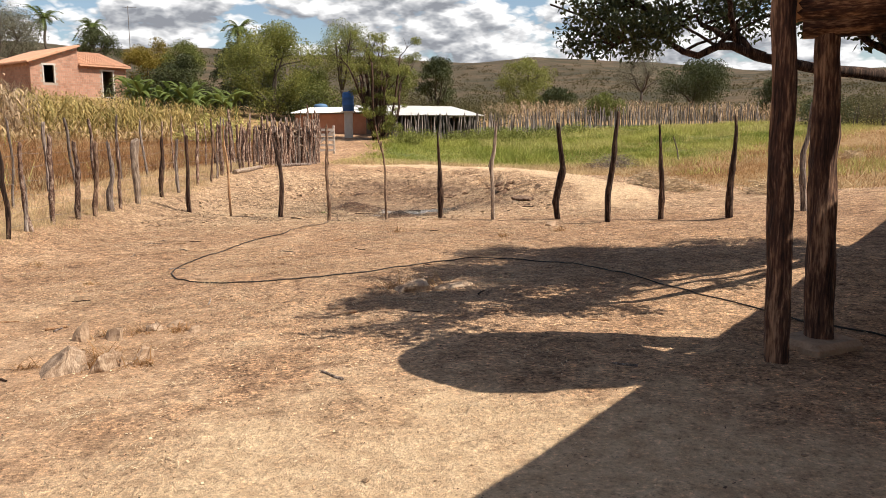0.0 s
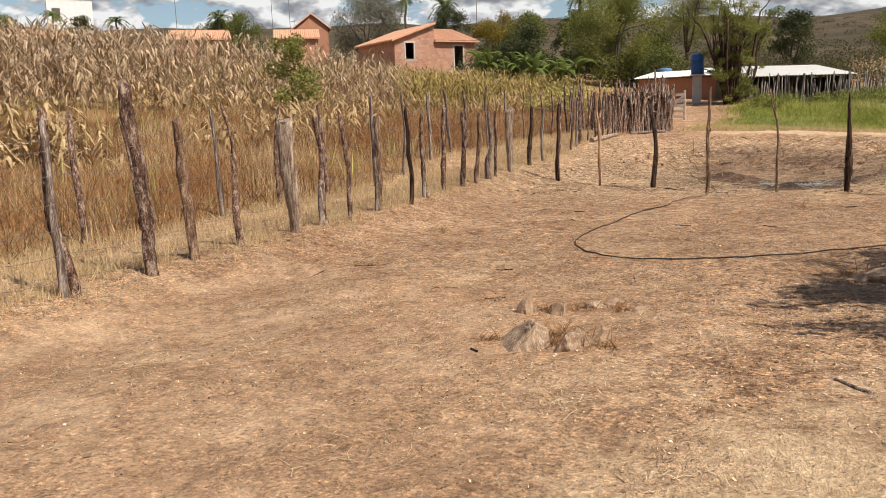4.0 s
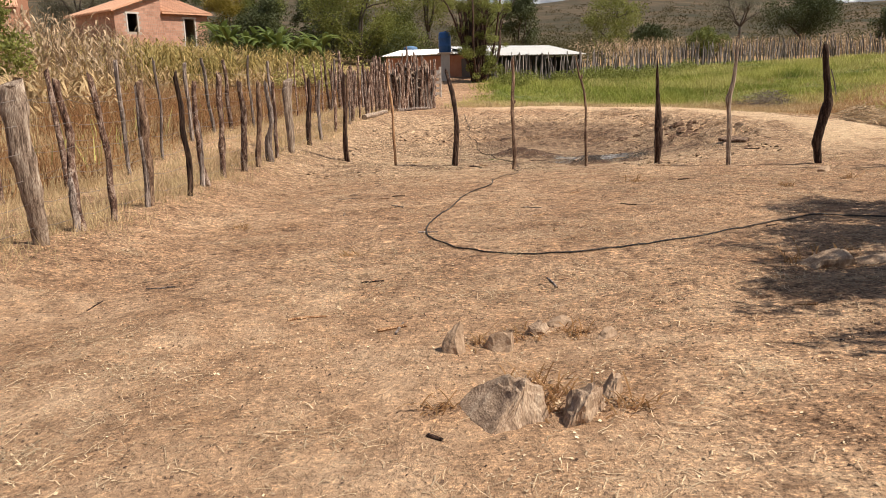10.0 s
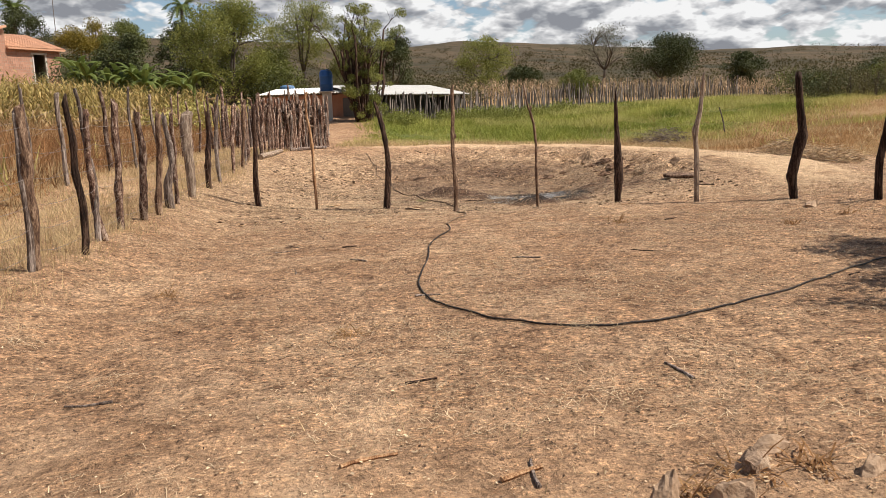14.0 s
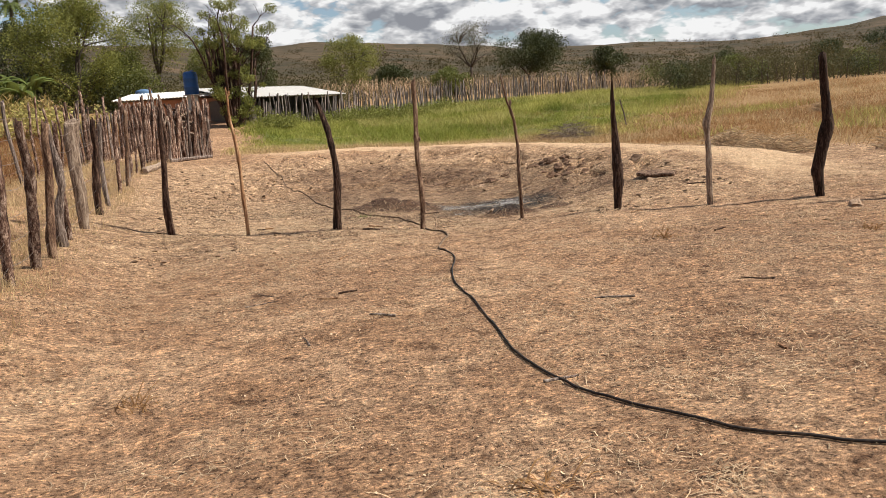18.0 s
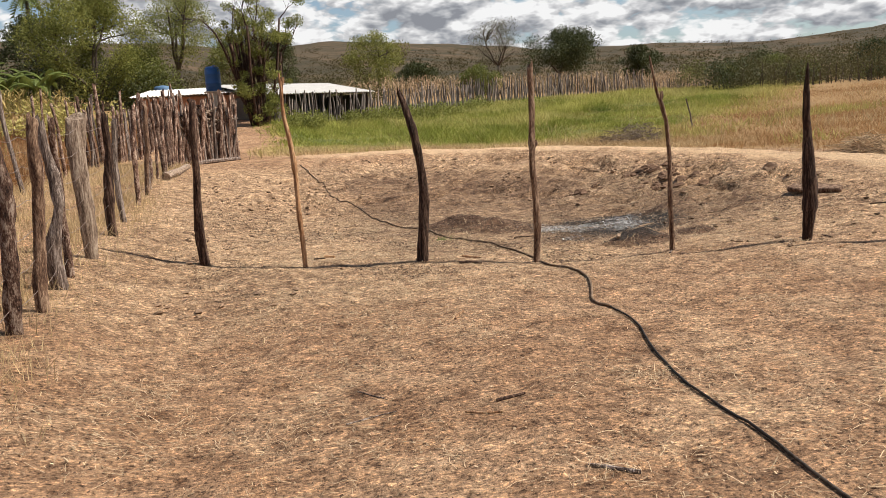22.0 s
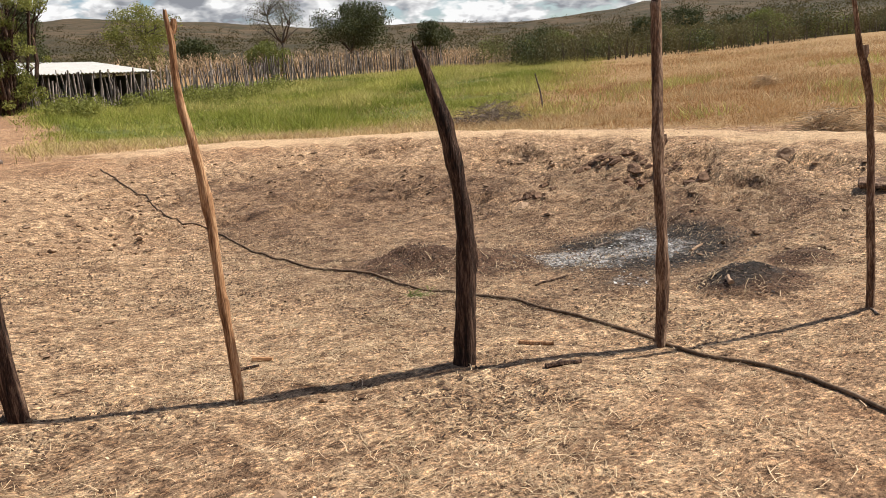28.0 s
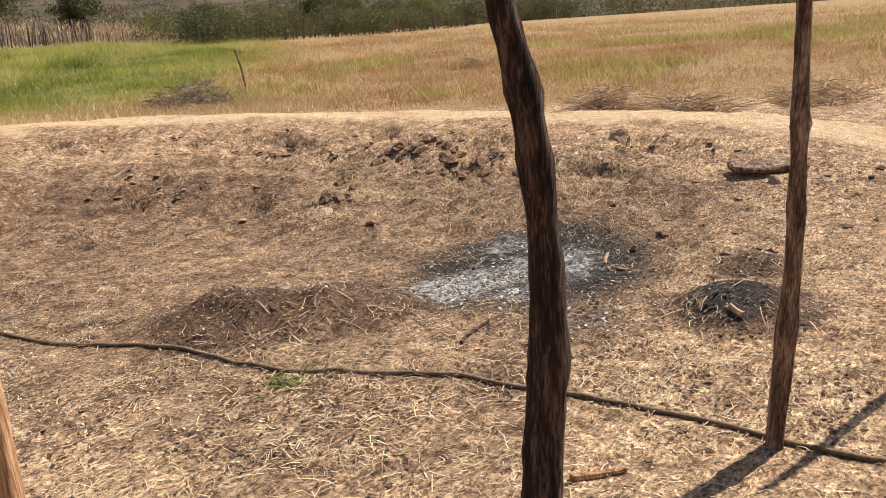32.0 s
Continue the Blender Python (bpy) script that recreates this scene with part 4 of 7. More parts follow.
def far_stakes(name, label, pts, spacing, hmin, hmax, seed, mats=(BARK_GREY,)):
    """A long far palisade: hundreds of thin stakes that nobody could count."""
    rng = np.random.RandomState(seed)
    px, py = [], []
    for (ax, ay), (bx, by) in zip(pts[:-1], pts[1:]):
        n = int(math.hypot(bx - ax, by - ay) / spacing)
        s = np.arange(n) / n
        px.append(ax + (bx - ax) * s), py.append(ay + (by - ay) * s)
    x, y = np.concatenate(px), np.concatenate(py)
    x, y = x + rng.uniform(-0.1, 0.1, len(x)), y + rng.uniform(-0.1, 0.1, len(x))
    z = terrain(x, y, False) - 0.15
    h, r = rng.uniform(hmin, hmax, len(x)) * rng.choice([0.75, 1.0, 1.0, 1.08], len(x)), rng.uniform(0.022, 0.050, len(x))
    lx, ly = rng.normal(0, 0.12, len(x)), rng.normal(0, 0.08, len(x))
    corner = np.array([(1, 0), (0, 1), (-1, 0), (0, -1)], float)
    low = np.stack([x[:, None] + corner[None, :, 0] * r[:, None], y[:, None] + corner[None, :, 1] * r[:, None], np.repeat(z[:, None], 4, 1)], 2)
    high = np.stack([x[:, None] + lx[:, None] + corner[None, :, 0] * r[:, None] * 0.7, y[:, None] + ly[:, None] + corner[None, :, 1] * r[:, None] * 0.7, np.repeat((z + h)[:, None], 4, 1)], 2)
    verts = np.concatenate([low, high], 1).reshape(-1, 3)
    q = np.array([(0, 1, 5, 4), (1, 2, 6, 5), (2, 3, 7, 6), (3, 0, 4, 7), (4, 5, 6, 7)])
    faces = (np.arange(len(x))[:, None, None] * 8 + q[None]).reshape(-1, 4)
    tagged(fast_mesh(name, verts, faces, mats[0]), label, "fence", kind="stuff")


FAR_WOOD = material("silvery_far_stakes", [(0.075, 0.057, 0.048), (0.185, 0.150, 0.130), (0.36, 0.31, 0.275)], 2, 0.95, 0.0, island=0.6)
far_stakes("far_palisade", "long silvery palisade of thin stakes behind the meadow", [(3.06, 49.86), (10.8, 55.8), (18, 59.4), (24.3, 60.3)], 0.085, 1.15, 1.7, 3, (FAR_WOOD,))
far_stakes("shed_palisade", "uneven stakes standing along the front of the shed", [(-3.51, 45.81), (3.06, 49.68)], 0.09, 1.1, 1.7, 6, (FAR_WOOD,))
far_stakes("far_palisade", "dark low palisade of stakes at the meadow's end", [(24.3, 61.2), (33.3, 63)], 0.13, 0.7, 1.0, 4, (FAR_WOOD,))
far_stakes("field_fence", "thin stake fence along the trees above the field", [(32.4, 61.2), (45, 56.7), (54, 46.8), (57.6, 34.2), (59.4, 18)], 0.9, 1.1, 1.5, 5, (FAR_WOOD,))


# ---- shed, drum ----
def corrugated(name, c00, c10, c01, c11, pitch, amp, mat, parent):
    """A corrugated sheet between four corners; the waves run across from c00 to c10."""
    c00, c10, c01, c11 = (Vector(c) for c in (c00, c10, c01, c11))
    n = int((c10 - c00).length / pitch) * 4
    verts, faces = [], []
    for j in range(2):
        a, b = (c00, c10) if j == 0 else (c01, c11)
        for i in range(n + 1):
            p = a.lerp(b, i / n)
            verts.append((p.x, p.y, p.z + amp * math.sin(i * math.pi / 2)))
    m = len(verts)
    verts += [(x, y, z - 0.012) for x, y, z in verts]
    for i in range(n):
        faces += [(i, i + 1, n + 2 + i, n + 1 + i), (m + n + 1 + i, m + n + 2 + i, m + i + 1, m + i), (m + i, m + i + 1, i + 1, i)]
    return mesh_object(name, verts, faces, mat, parent)


def shed(x0, y0, x1, y1, eave, back, depth, wall_mat, label, open_front):
    """A low lean-to with a corrugated roof, its front eave from (x0, y0) to (x1, y1)."""
    ob = tagged(new("shed"), label, "shed")
    L = math.hypot(x1 - x0, y1 - y0)
    u, v = ((x1 - x0) / L, (y1 - y0) / L), (-(y1 - y0) / L, (x1 - x0) / L)
    turn = math.atan2(u[1], u[0])
    P = lambda a, b, z: (x0 + u[0] * a + v[0] * b, y0 + u[1] * a + v[1] * b, z)
    base = min(gz(x0, y0), gz(x1, y1)) - 0.2
    n = max(1, round(L / 2.4))
    for k in range(n):
        a, b = L * k / n + (0.01 if k else -0.2), L * (k + 1) / n + 0.03 + (0.2 if k == n - 1 else 0)
        dz = 0.012 * (k % 2)
        corrugated("roof_sheet", P(a, -0.35, eave + dz), P(b, -0.35, eave + dz), P(a, depth, back + dz), P(b, depth, back + dz), 0.18, 0.028, SHEET, ob)
    c = P(L / 2, depth - 0.2, 0)
    part("wall", box(c[0], c[1], (base + back - 0.15) / 2, L, 0.14, back - 0.15 - base, turn), wall_mat, ob)
    for a in (0.07, L - 0.07):
        c = P(a, depth / 2, 0)
        part("wall", box(c[0], c[1], (base + eave - 0.08) / 2, 0.14, depth - 0.6, eave - 0.08 - base, turn), wall_mat, ob)
    if not open_front:
        c = P(L / 2, 0.1, 0)
        part("wall", box(c[0], c[1], (base + eave - 0.1) / 2, L, 0.14, eave - 0.1 - base, turn), wall_mat, ob)
    else:
        for k in range(5):
            c = P(0.1 + (L - 0.2) * k / 4, 0.0, 0)
            part("post", box(c[0], c[1], (base + eave - 0.06) / 2, 0.10, 0.10, eave - 0.06 - base, turn, 0.015), BARK_DARK, ob)
    for b in (0.0, depth - 0.1):
        z = eave + (back - eave) * (b + 0.35) / (depth + 0.35) - 0.075
        c = P(L / 2, b, z)
        part("purlin", box(c[0], c[1], z, L + 0.3, 0.07, 0.08, turn), BARK_GREY, ob)


shed(-9.36, 51.12, -3.87, 49.86, 2.808, 3.258, 3.0, BRICK, "low brick shed with a bleached corrugated roof", False)
# Dark walls imitate the shade under this open-fronted roof.
shed(-3.51, 47.7, 2.475, 50.58, 2.574, 3.285, 4.2, DARK_VOID, "open-fronted low shed with a bleached corrugated roof", True)


def lathe(rings, n, x, y, z):
    verts, faces = [], []
    for r, h in rings:
        verts += [(x + r * math.cos(2 * math.pi * k / n), y + r * math.sin(2 * math.pi * k / n), z + h) for k in range(n)]
    for i in range(len(rings) - 1):
        faces += [(i * n + k, i * n + (k + 1) % n, i * n + n + (k + 1) % n, i * n + n + k) for k in range(n)]
    faces += [tuple(range(n - 1, -1, -1)), tuple(len(verts) - n + k for k in range(n))]
    return verts, faces


def drum():
    x, y = -5.4, 46.98
    z = gz(x, y)
    foot = 2.74
    pier = tagged(new("drum_pier"), "square grey block pier carrying a plastic drum", "pier")
    part("body", box(x, y, (z - 0.2 + foot) / 2, 0.5, 0.5, foot - z + 0.2, 0.1, 0.02), CONCRETE, pier)
    part("cap", box(x, y, foot + 0.02, 0.86, 0.86, 0.05, 0.1, 0.01), CONCRETE, pier)
    ob = tagged(new("plastic_drum"), "upright blue plastic water drum with two ribs", "drum")
    v, f = lathe([(0.30, 0), (0.345, 0.03), (0.35, 0.32), (0.365, 0.34), (0.365, 0.38), (0.35, 0.40), (0.35, 0.74), (0.365, 0.76), (0.365, 0.80), (0.35, 0.82), (0.34, 1.03), (0.27, 1.12), (0.25, 1.12)], 24, x, y, foot + 0.045)
    mesh_object("body", v, f, BLUE, ob, True)
    v, f = lathe([(0.10, 0), (0.10, 0.05), (0.085, 0.06)], 14, x + 0.1, y, foot + 1.16)
    mesh_object("lid", v, f, BLUE, ob)
    t = tagged(new("water_tank"), "small pale blue tank lying low behind the brick shed roof", "water tank")
    tx, ty = -8.28, 54.9
    v, f = lathe([(0.42, 0), (0.46, 0.1), (0.48, 1.0), (0.42, 1.1), (0.15, 1.16)], 20, tx, ty, 2.745 - 0.35)
    mesh_object("shell", v, f, TANK, t, True)
    part("stand", box(tx, ty, (gz(tx, ty) + 2.745 - 0.4) / 2, 1.2, 1.2, 2.745 - 0.3 - gz(tx, ty), 0, 0.02), CONCRETE, t)


drum()


# ---- brick house and far roofs ----
def brick_wall(name, parent, p, u, length, h0, h1, base, openings, flip=1.0):
    """A wall of hollow bricks laid in courses from p along u; the top runs from h0 to h1; openings are (a0, a1, z0, z1)."""
    bw, bh, th = 0.29, 0.19, 0.012
    nrm = (u[1] * flip, -u[0] * flip)
    turn = math.atan2(u[1], u[0])
    # mortar backing in vertical strips, cut round the openings
    cuts = sorted({0.0, length, *(o[0] for o in openings), *(o[1] for o in openings)})
    pieces = []
    for a0, a1 in zip(cuts[:-1], cuts[1:]):
        op = [o for o in openings if o[0] <= a0 + 1e-6 and o[1] >= a1 - 1e-6]
        spans = [(0.0, None)] if not op else [(0.0, op[0][2]), (op[0][3], None)]
        for z0, z1 in spans:
            t0, t1 = (h0 + (h1 - h0) * a / length for a in (a0, a1))
            ztop0, ztop1 = (t0, t1) if z1 is None else (z1, z1)
            if z1 is not None and z1 - z0 < 0.02:
                continue
            q = []
            for dn in (0.0, -0.14):
                for a, z in ((a0, z0), (a1, z0), (a1, ztop1), (a0, ztop0)):
                    q.append((p[0] + u[0] * a + nrm[0] * dn, p[1] + u[1] * a + nrm[1] * dn, base + z))
            pieces.append((q, [(0, 1, 2, 3), (7, 6, 5, 4), (0, 4, 5, 1), (1, 5, 6, 2), (2, 6, 7, 3), (3, 7, 4, 0)]))
    v, f = join(pieces)
    wall = mesh_object(name, v, f, MORTAR, parent)
    verts, faces, z, course = [], [], 0.02, 0
    while z < max(h0, h1):
        a = -(course % 2) * bw / 2
        while a < length:
            s, e = max(a + 0.008, 0.0), min(a + bw - 0.012, length)
            top = z + bh - 0.015
            lim = h0 + (h1 - h0) * (s + e) / 2 / length
            hit = any(s < o[1] and e > o[0] and z < o[3] and top > o[2] for o in openings)
            if e - s > 0.05 and top < lim and not hit:
                n = len(verts)
                for dn in (0.001, th):
                    for aa, zz in ((s, z), (e, z), (e, top), (s, top)):
                        verts.append((p[0] + u[0] * aa + nrm[0] * dn, p[1] + u[1] * aa + nrm[1] * dn, base + zz))
                faces += [tuple(n + i for i in q) for q in ((4, 5, 6, 7), (0, 1, 5, 4), (1, 2, 6, 5), (2, 3, 7, 6), (3, 0, 4, 7))]
            a += bw
        z += bh
        course += 1
    bricks = mesh_object("bricks", verts, faces, BRICK_I, wall)
    tagged(bricks, "orange hollow bricks", kind="stuff")
    for o in openings:
        for a, w, z0, z1 in ((o[0] - 0.06, 0.10, o[2], o[3]), (o[1] + 0.06, 0.10, o[2], o[3]), ((o[0] + o[1]) / 2, o[1] - o[0] + 0.34, o[3], o[3] + 0.13)):
            c = (p[0] + u[0] * a + nrm[0] * 0.01, p[1] + u[1] * a + nrm[1] * 0.01)
            part("lintel" if z0 == o[3] else "jamb", box(c[0], c[1], base + (z0 + z1) / 2, w, 0.06, z1 - z0, turn), CONCRETE, wall)
    return wall


BRICK_I = material("orange_hollow_bricks_laid", [(0.35, 0.180, 0.120), (0.47, 0.270, 0.190)], 0.8, 0.92, 0.3, 25, island=0.16)


def roof_slab(name, corners, thick, mat, parent):
    """Rows of clay tiles on a plane: corners are eave left, eave right, ridge right, ridge left."""
    a, b, c, d = (Vector(p) for p in corners)
    slab = mesh_object(name, [a, b, c, d] + [p - Vector((0, 0, thick)) for p in (a, b, c, d)], [(0, 1, 2, 3), (7, 6, 5, 4), (0, 4, 5, 1), (1, 5, 6, 2), (2, 6, 7, 3), (3, 7, 4, 0)], mat, parent)
    n = max(4, int((b - a).length / 0.22))
    nrm = (b - a).cross(d - a).normalized()
    if nrm.z < 0:
        nrm = -nrm
    pieces = []
    for k in range(n):
        s = (k + 0.5) / n
        lo, hi = a.lerp(b, s) + nrm * 0.01, d.lerp(c, s) + nrm * 0.01
        pieces.append(tube([lo, hi], [0.075, 0.065], 6, cap=True))
    v, f = join(pieces)
    ob = mesh_object("tiles", v, f, mat, slab)
    tagged(ob, kind="stuff")
    return slab


def brick_house():
    ob = tagged(new("brick_house"), "unplastered brick house with two orange tiled lean-to roofs", "house")
    u, v = (0.6, 0.8), (-0.8, 0.6)
    j = (-27.99, 61.47)
    base = 4.5
    W, B, D = 3.69, 4.05, 7.2

    def P(a, b, z):
        return (j[0] + u[0] * a + v[0] * b, j[1] + u[1] * a + v[1] * b, base + z)

    hl, hr, kf, kb, R = 2.475, 3.735, 2.52, 3.78, 4.4
    part("plinth", box(*P((B - W) / 2, D / 2, -0.7), W + B + 0.1, D + 0.1, 1.4, math.atan2(u[1], u[0])), CONCRETE, ob)
    brick_wall("wall", ob, P(-W, 0, 0)[:2], u, W, hl, hr, base, [(1.0, 1.75, 0.95, 2.25)])
    brick_wall("wall", ob, P(0.02, 0.12, 0)[:2], u, B - 0.02, kf, kf, base, [(2.0, 2.85, 0.02, 2.05)])
    brick_wall("wall", ob, P(-W, D, 0)[:2], (-v[0], -v[1]), D, hl, hl, base, [])
    brick_wall("wall", ob, P(B, 0.12, 0)[:2], v, R, kf, kb, base, [])
    brick_wall("wall", ob, P(B, R + 0.12, 0)[:2], v, D - R, kb, kf, base, [])
    brick_wall("wall", ob, P(-W, D, 0)[:2], u, W, hl, hr, base, [], -1.0)
    brick_wall("wall", ob, P(0, D, 0)[:2], u, B, kf, kf, base, [], -1.0)
    brick_wall("wall", ob, P(0, 0.14, 0)[:2], v, D - 0.2, hr, hr, base, [])
    roof_slab("roof", [P(-W - 0.35, -0.35, hl - 0.05), P(-W - 0.35, D + 0.3, hl - 0.05), P(0.05, D + 0.3, hr + 0.12), P(0.05, -0.35, hr + 0.12)], 0.10, ROOF_TILE, ob)
    roof_slab("roof", [P(0.02, -0.25, kf - 0.08), P(B + 0.3, -0.25, kf - 0.08), P(B + 0.3, R, kb + 0.06), P(0.02, R, kb + 0.06)], 0.10, ROOF_TILE, ob)
    roof_slab("roof", [P(B + 0.3, D + 0.3, kf - 0.02), P(0.02, D + 0.3, kf - 0.02), P(0.02, R + 0.02, kb + 0.06), P(B + 0.3, R + 0.02, kb + 0.06)], 0.10, ROOF_TILE, ob)
    # The floor's dark colour stands in for an unlit interior.
    part("floor", box(*P((B - W) / 2, D / 2, 0.02), W + B - 0.3, D - 0.3, 0.06, math.atan2(u[1], u[0])), DARK_VOID, ob)


brick_house()


def village_house(x, y, w, d, top, turn, wall_mat, label, ridge=1.2, flat=False):
    ob = tagged(new("house"), label, "house")
    base = gz(x, y) - 0.3
    wall_h = top - base - (0 if flat else ridge)
    part("wall", box(x, y, base + wall_h / 2, w, d, wall_h, turn), wall_mat, ob)
    c, s = math.cos(turn), math.sin(turn)
    P = lambda a, b, z: (x + c * a - s * b, y + s * a + c * b, z)
    if flat:
        part("parapet", box(x, y, base + wall_h + 0.1, w + 0.2, d + 0.2, 0.2, turn), wall_mat, ob)
        # A dark box on the wall; its colour imitates a shaded opening.
        part("window", box(*P(-w * 0.3, -d / 2 - 0.01, base + wall_h - 2.2), 1.1, 0.08, 1.8, turn), DARK_VOID, ob)
        return
    zt = base + wall_h
    for sgn in (-1, 1):
        roof_slab("roof", [P(-w / 2 - 0.3, sgn * (d / 2 + 0.4), zt - 0.1), P(w / 2 + 0.3, sgn * (d / 2 + 0.4), zt - 0.1), P(w / 2 + 0.3, 0, zt + ridge), P(-w / 2 - 0.3, 0, zt + ridge)], 0.1, ROOF_TILE, ob)
    for a in (-w / 2 + 0.08, w / 2 - 0.08):
        q = [P(a + o, b, z) for o in (-0.07, 0.07) for b, z in ((-d / 2, zt - 0.01), (d / 2, zt - 0.01), (0, zt + ridge - 0.12))]
        mesh_object("gable", q, [(0, 1, 2), (5, 4, 3), (0, 3, 4, 1), (1, 4, 5, 2), (2, 5, 3, 0)], wall_mat, ob)


village_house(-100.8, 90, 6.2, 6, 18.9, 0.85, WHITE_WALL, "tall plain whitewashed building behind the cornfield", flat=True)
village_house(-82.8, 69.3, 6.0, 6, 12.06, 0.87, WHITE_WALL, "low white house with an orange tiled roof")
village_house(-64.26, 75.42, 6.2, 6, 11.25, 0.72, BRICK, "low brick house with an orange tiled roof")
village_house(-55.35, 82.17, 4.8, 6, 11.25, 0.6, BRICK, "small brick house with an orange tiled roof")
village_house(-61.2, 94.5, 5, 4.4, 14.4, 2.2, BRICK, "brick gable house with a steep tiled roof", 1.9)


def aerial(x, y, top, seed):
    rng = random.Random(seed)
    ob = tagged(new("aerial_mast"), "thin grey television aerial on a mast above the roofs", "aerial", "aerials above the village roofs")
    z = gz(x, y)
    v, f = tube([(x, y, z), (x, y, top)], [0.05, 0.03], 6)
    mesh_object("mast", v, f, WIRE, ob)
    yaw = rng.uniform(0, 3.1)
    for k in range(5):
        L, h = 0.9 - 0.13 * k, top - 0.15
        d, e = Vector((math.cos(yaw), math.sin(yaw), 0)), Vector((-math.sin(yaw), math.cos(yaw), 0))
        c = Vector((x, y, h)) + d * (0.3 * k - 0.5)
        v, f = tube([c - e * L / 2, c + e * L / 2], [0.015, 0.015], 5)
        mesh_object("rod", v, f, WIRE, ob)
    v, f = tube([Vector((x, y, top - 0.15)) - d * 0.6, Vector((x, y, top - 0.15)) + d * 0.9], [0.018, 0.018], 5)
    mesh_object("boom", v, f, WIRE, ob)


for k, (ax, ay, az) in enumerate([(-85.2, 72.5, 17.7), (-66.6, 74.4, 17.2), (-60.3, 84.5, 15.8), (-55.2, 80.8, 14.8), (-33.9, 87.0, 15.4), (-61.6, 91.4, 13.6)]):
    aerial(ax, ay, az, 400 + k)


# ---- trees and plants ----
def leaf_cloud(name, centres, radii, count, size, mat, parent, seed, flat=0.8, droop=0.0):
    """Many small two-sided leaves scattered in soft clumps."""
    rng = np.random.RandomState(seed)
    centres, radii = np.asarray(centres, float), np.asarray(radii, float)
    w = radii ** 2
    pick = rng.choice(len(centres), count, p=w / w.sum())
    d = rng.normal(size=(count, 3))
    d /= np.linalg.norm(d, axis=1)[:, None]
    rad = rng.rand(count) ** 0.45
    pos = centres[pick] + d * (rad * radii[pick])[:, None] * np.array([1, 1, flat])
    a = rng.normal(size=(count, 3))
    a[:, 2] -= droop
    a /= np.linalg.norm(a, axis=1)[:, None]
    b = np.cross(a, rng.normal(size=(count, 3)))
    b /= np.linalg.norm(b, axis=1)[:, None]
    s = size * rng.uniform(0.6, 1.4, count)[:, None]
    verts = np.stack([pos - a * s * 0.5, pos + b * s * 0.24, pos + a * s * 0.5, pos - b * s * 0.24], 1).reshape(-1, 3)
    faces = np.arange(count * 4).reshape(-1, 4)
    return fast_mesh(name, verts, faces, mat, parent)


def limb(p0, p1, r0, r1, rng, n=7, bend=0.15):
    p0, p1 = Vector(p0), Vector(p1)
    L = (p1 - p0).length
    off = Vector((rng.uniform(-1, 1), rng.uniform(-1, 1), rng.uniform(-0.2, 0.9))) * bend * L
    pts = [p0.lerp(p1, k / n) + off * (k / n) * (1 - k / n) * 2 + Vector((rng.uniform(-1, 1), rng.uniform(-1, 1), rng.uniform(-1, 1))) * (0.02 * L if 0 < k < n else 0) for k in range(n + 1)]
    return tube(pts, [r0 + (r1 - r0) * k / n for k in range(n + 1)], 6), pts


def tree(x, y, top, width, leaves, label, seed, n_leaf=2600, leaf=0.2, crown_low=0.35, stems=1, name="tree", bark=TWIG, flat=0.8, clumps=44):
    rng = random.Random(seed)
    z = gz(x, y)
    h = top - z
    ob = tagged(new(name), label, name)
    pieces, centres, radii, boughs = [], [], [], []
    fork = z + h * crown_low * 0.8
    heads = []
    for s in range(stems):
        bx, by = x + rng.uniform(-0.1, 0.1) * stems, y + rng.uniform(-0.1, 0.1) * stems
        lean = (rng.uniform(-1, 1) * 0.06 * h * stems, rng.uniform(-1, 1) * 0.06 * h * stems)
        t, pts = limb((bx, by, z - 0.2), (bx + lean[0], by + lean[1], fork), 0.028 * h / stems ** 0.5, 0.018 * h / stems ** 0.5, rng, 6, 0.06)
        pieces.append(t)
        heads.append(pts[-1])
    cz0, cz1 = z + h * crown_low, top
    for k in range(clumps):
        a, q = rng.uniform(0, 6.28), rng.random() ** 0.5
        zz = rng.uniform(0, 1)
        prof = math.sin(math.pi * min(1, 0.16 + 0.80 * zz)) ** 0.7
        c = Vector((x + math.cos(a) * q * prof * width * 0.42, y + math.sin(a) * q * prof * width * 0.42, cz0 + (cz1 - cz0) * (0.06 + 0.84 * zz)))
        rad = width * rng.uniform(0.09, 0.19)
        centres.append(c), radii.append(rad)
        if len(boughs) < 6:
            t, pts = limb(heads[k % len(heads)], c, 0.014 * h, 0.005 * h, rng, 6, 0.16)
            pieces.append(t)
            boughs.append(pts)
        elif k % 2 == 0:
            p = min((p for pts in boughs for p in pts[2:5]), key=lambda p: (p - c).length + 0.6 * max(0.0, p.z - c.z))
            t, _ = limb(p, c, 0.007 * h, 0.003 * h, rng, 5, 0.14)
            pieces.append(t)
    v, f = join(pieces)
    mesh_object("trunk", v, f, bark, ob, True)
    leaf_cloud("crown", centres, radii, int(n_leaf * 4.2), leaf * 0.65, leaves, ob, seed, flat)
    return ob


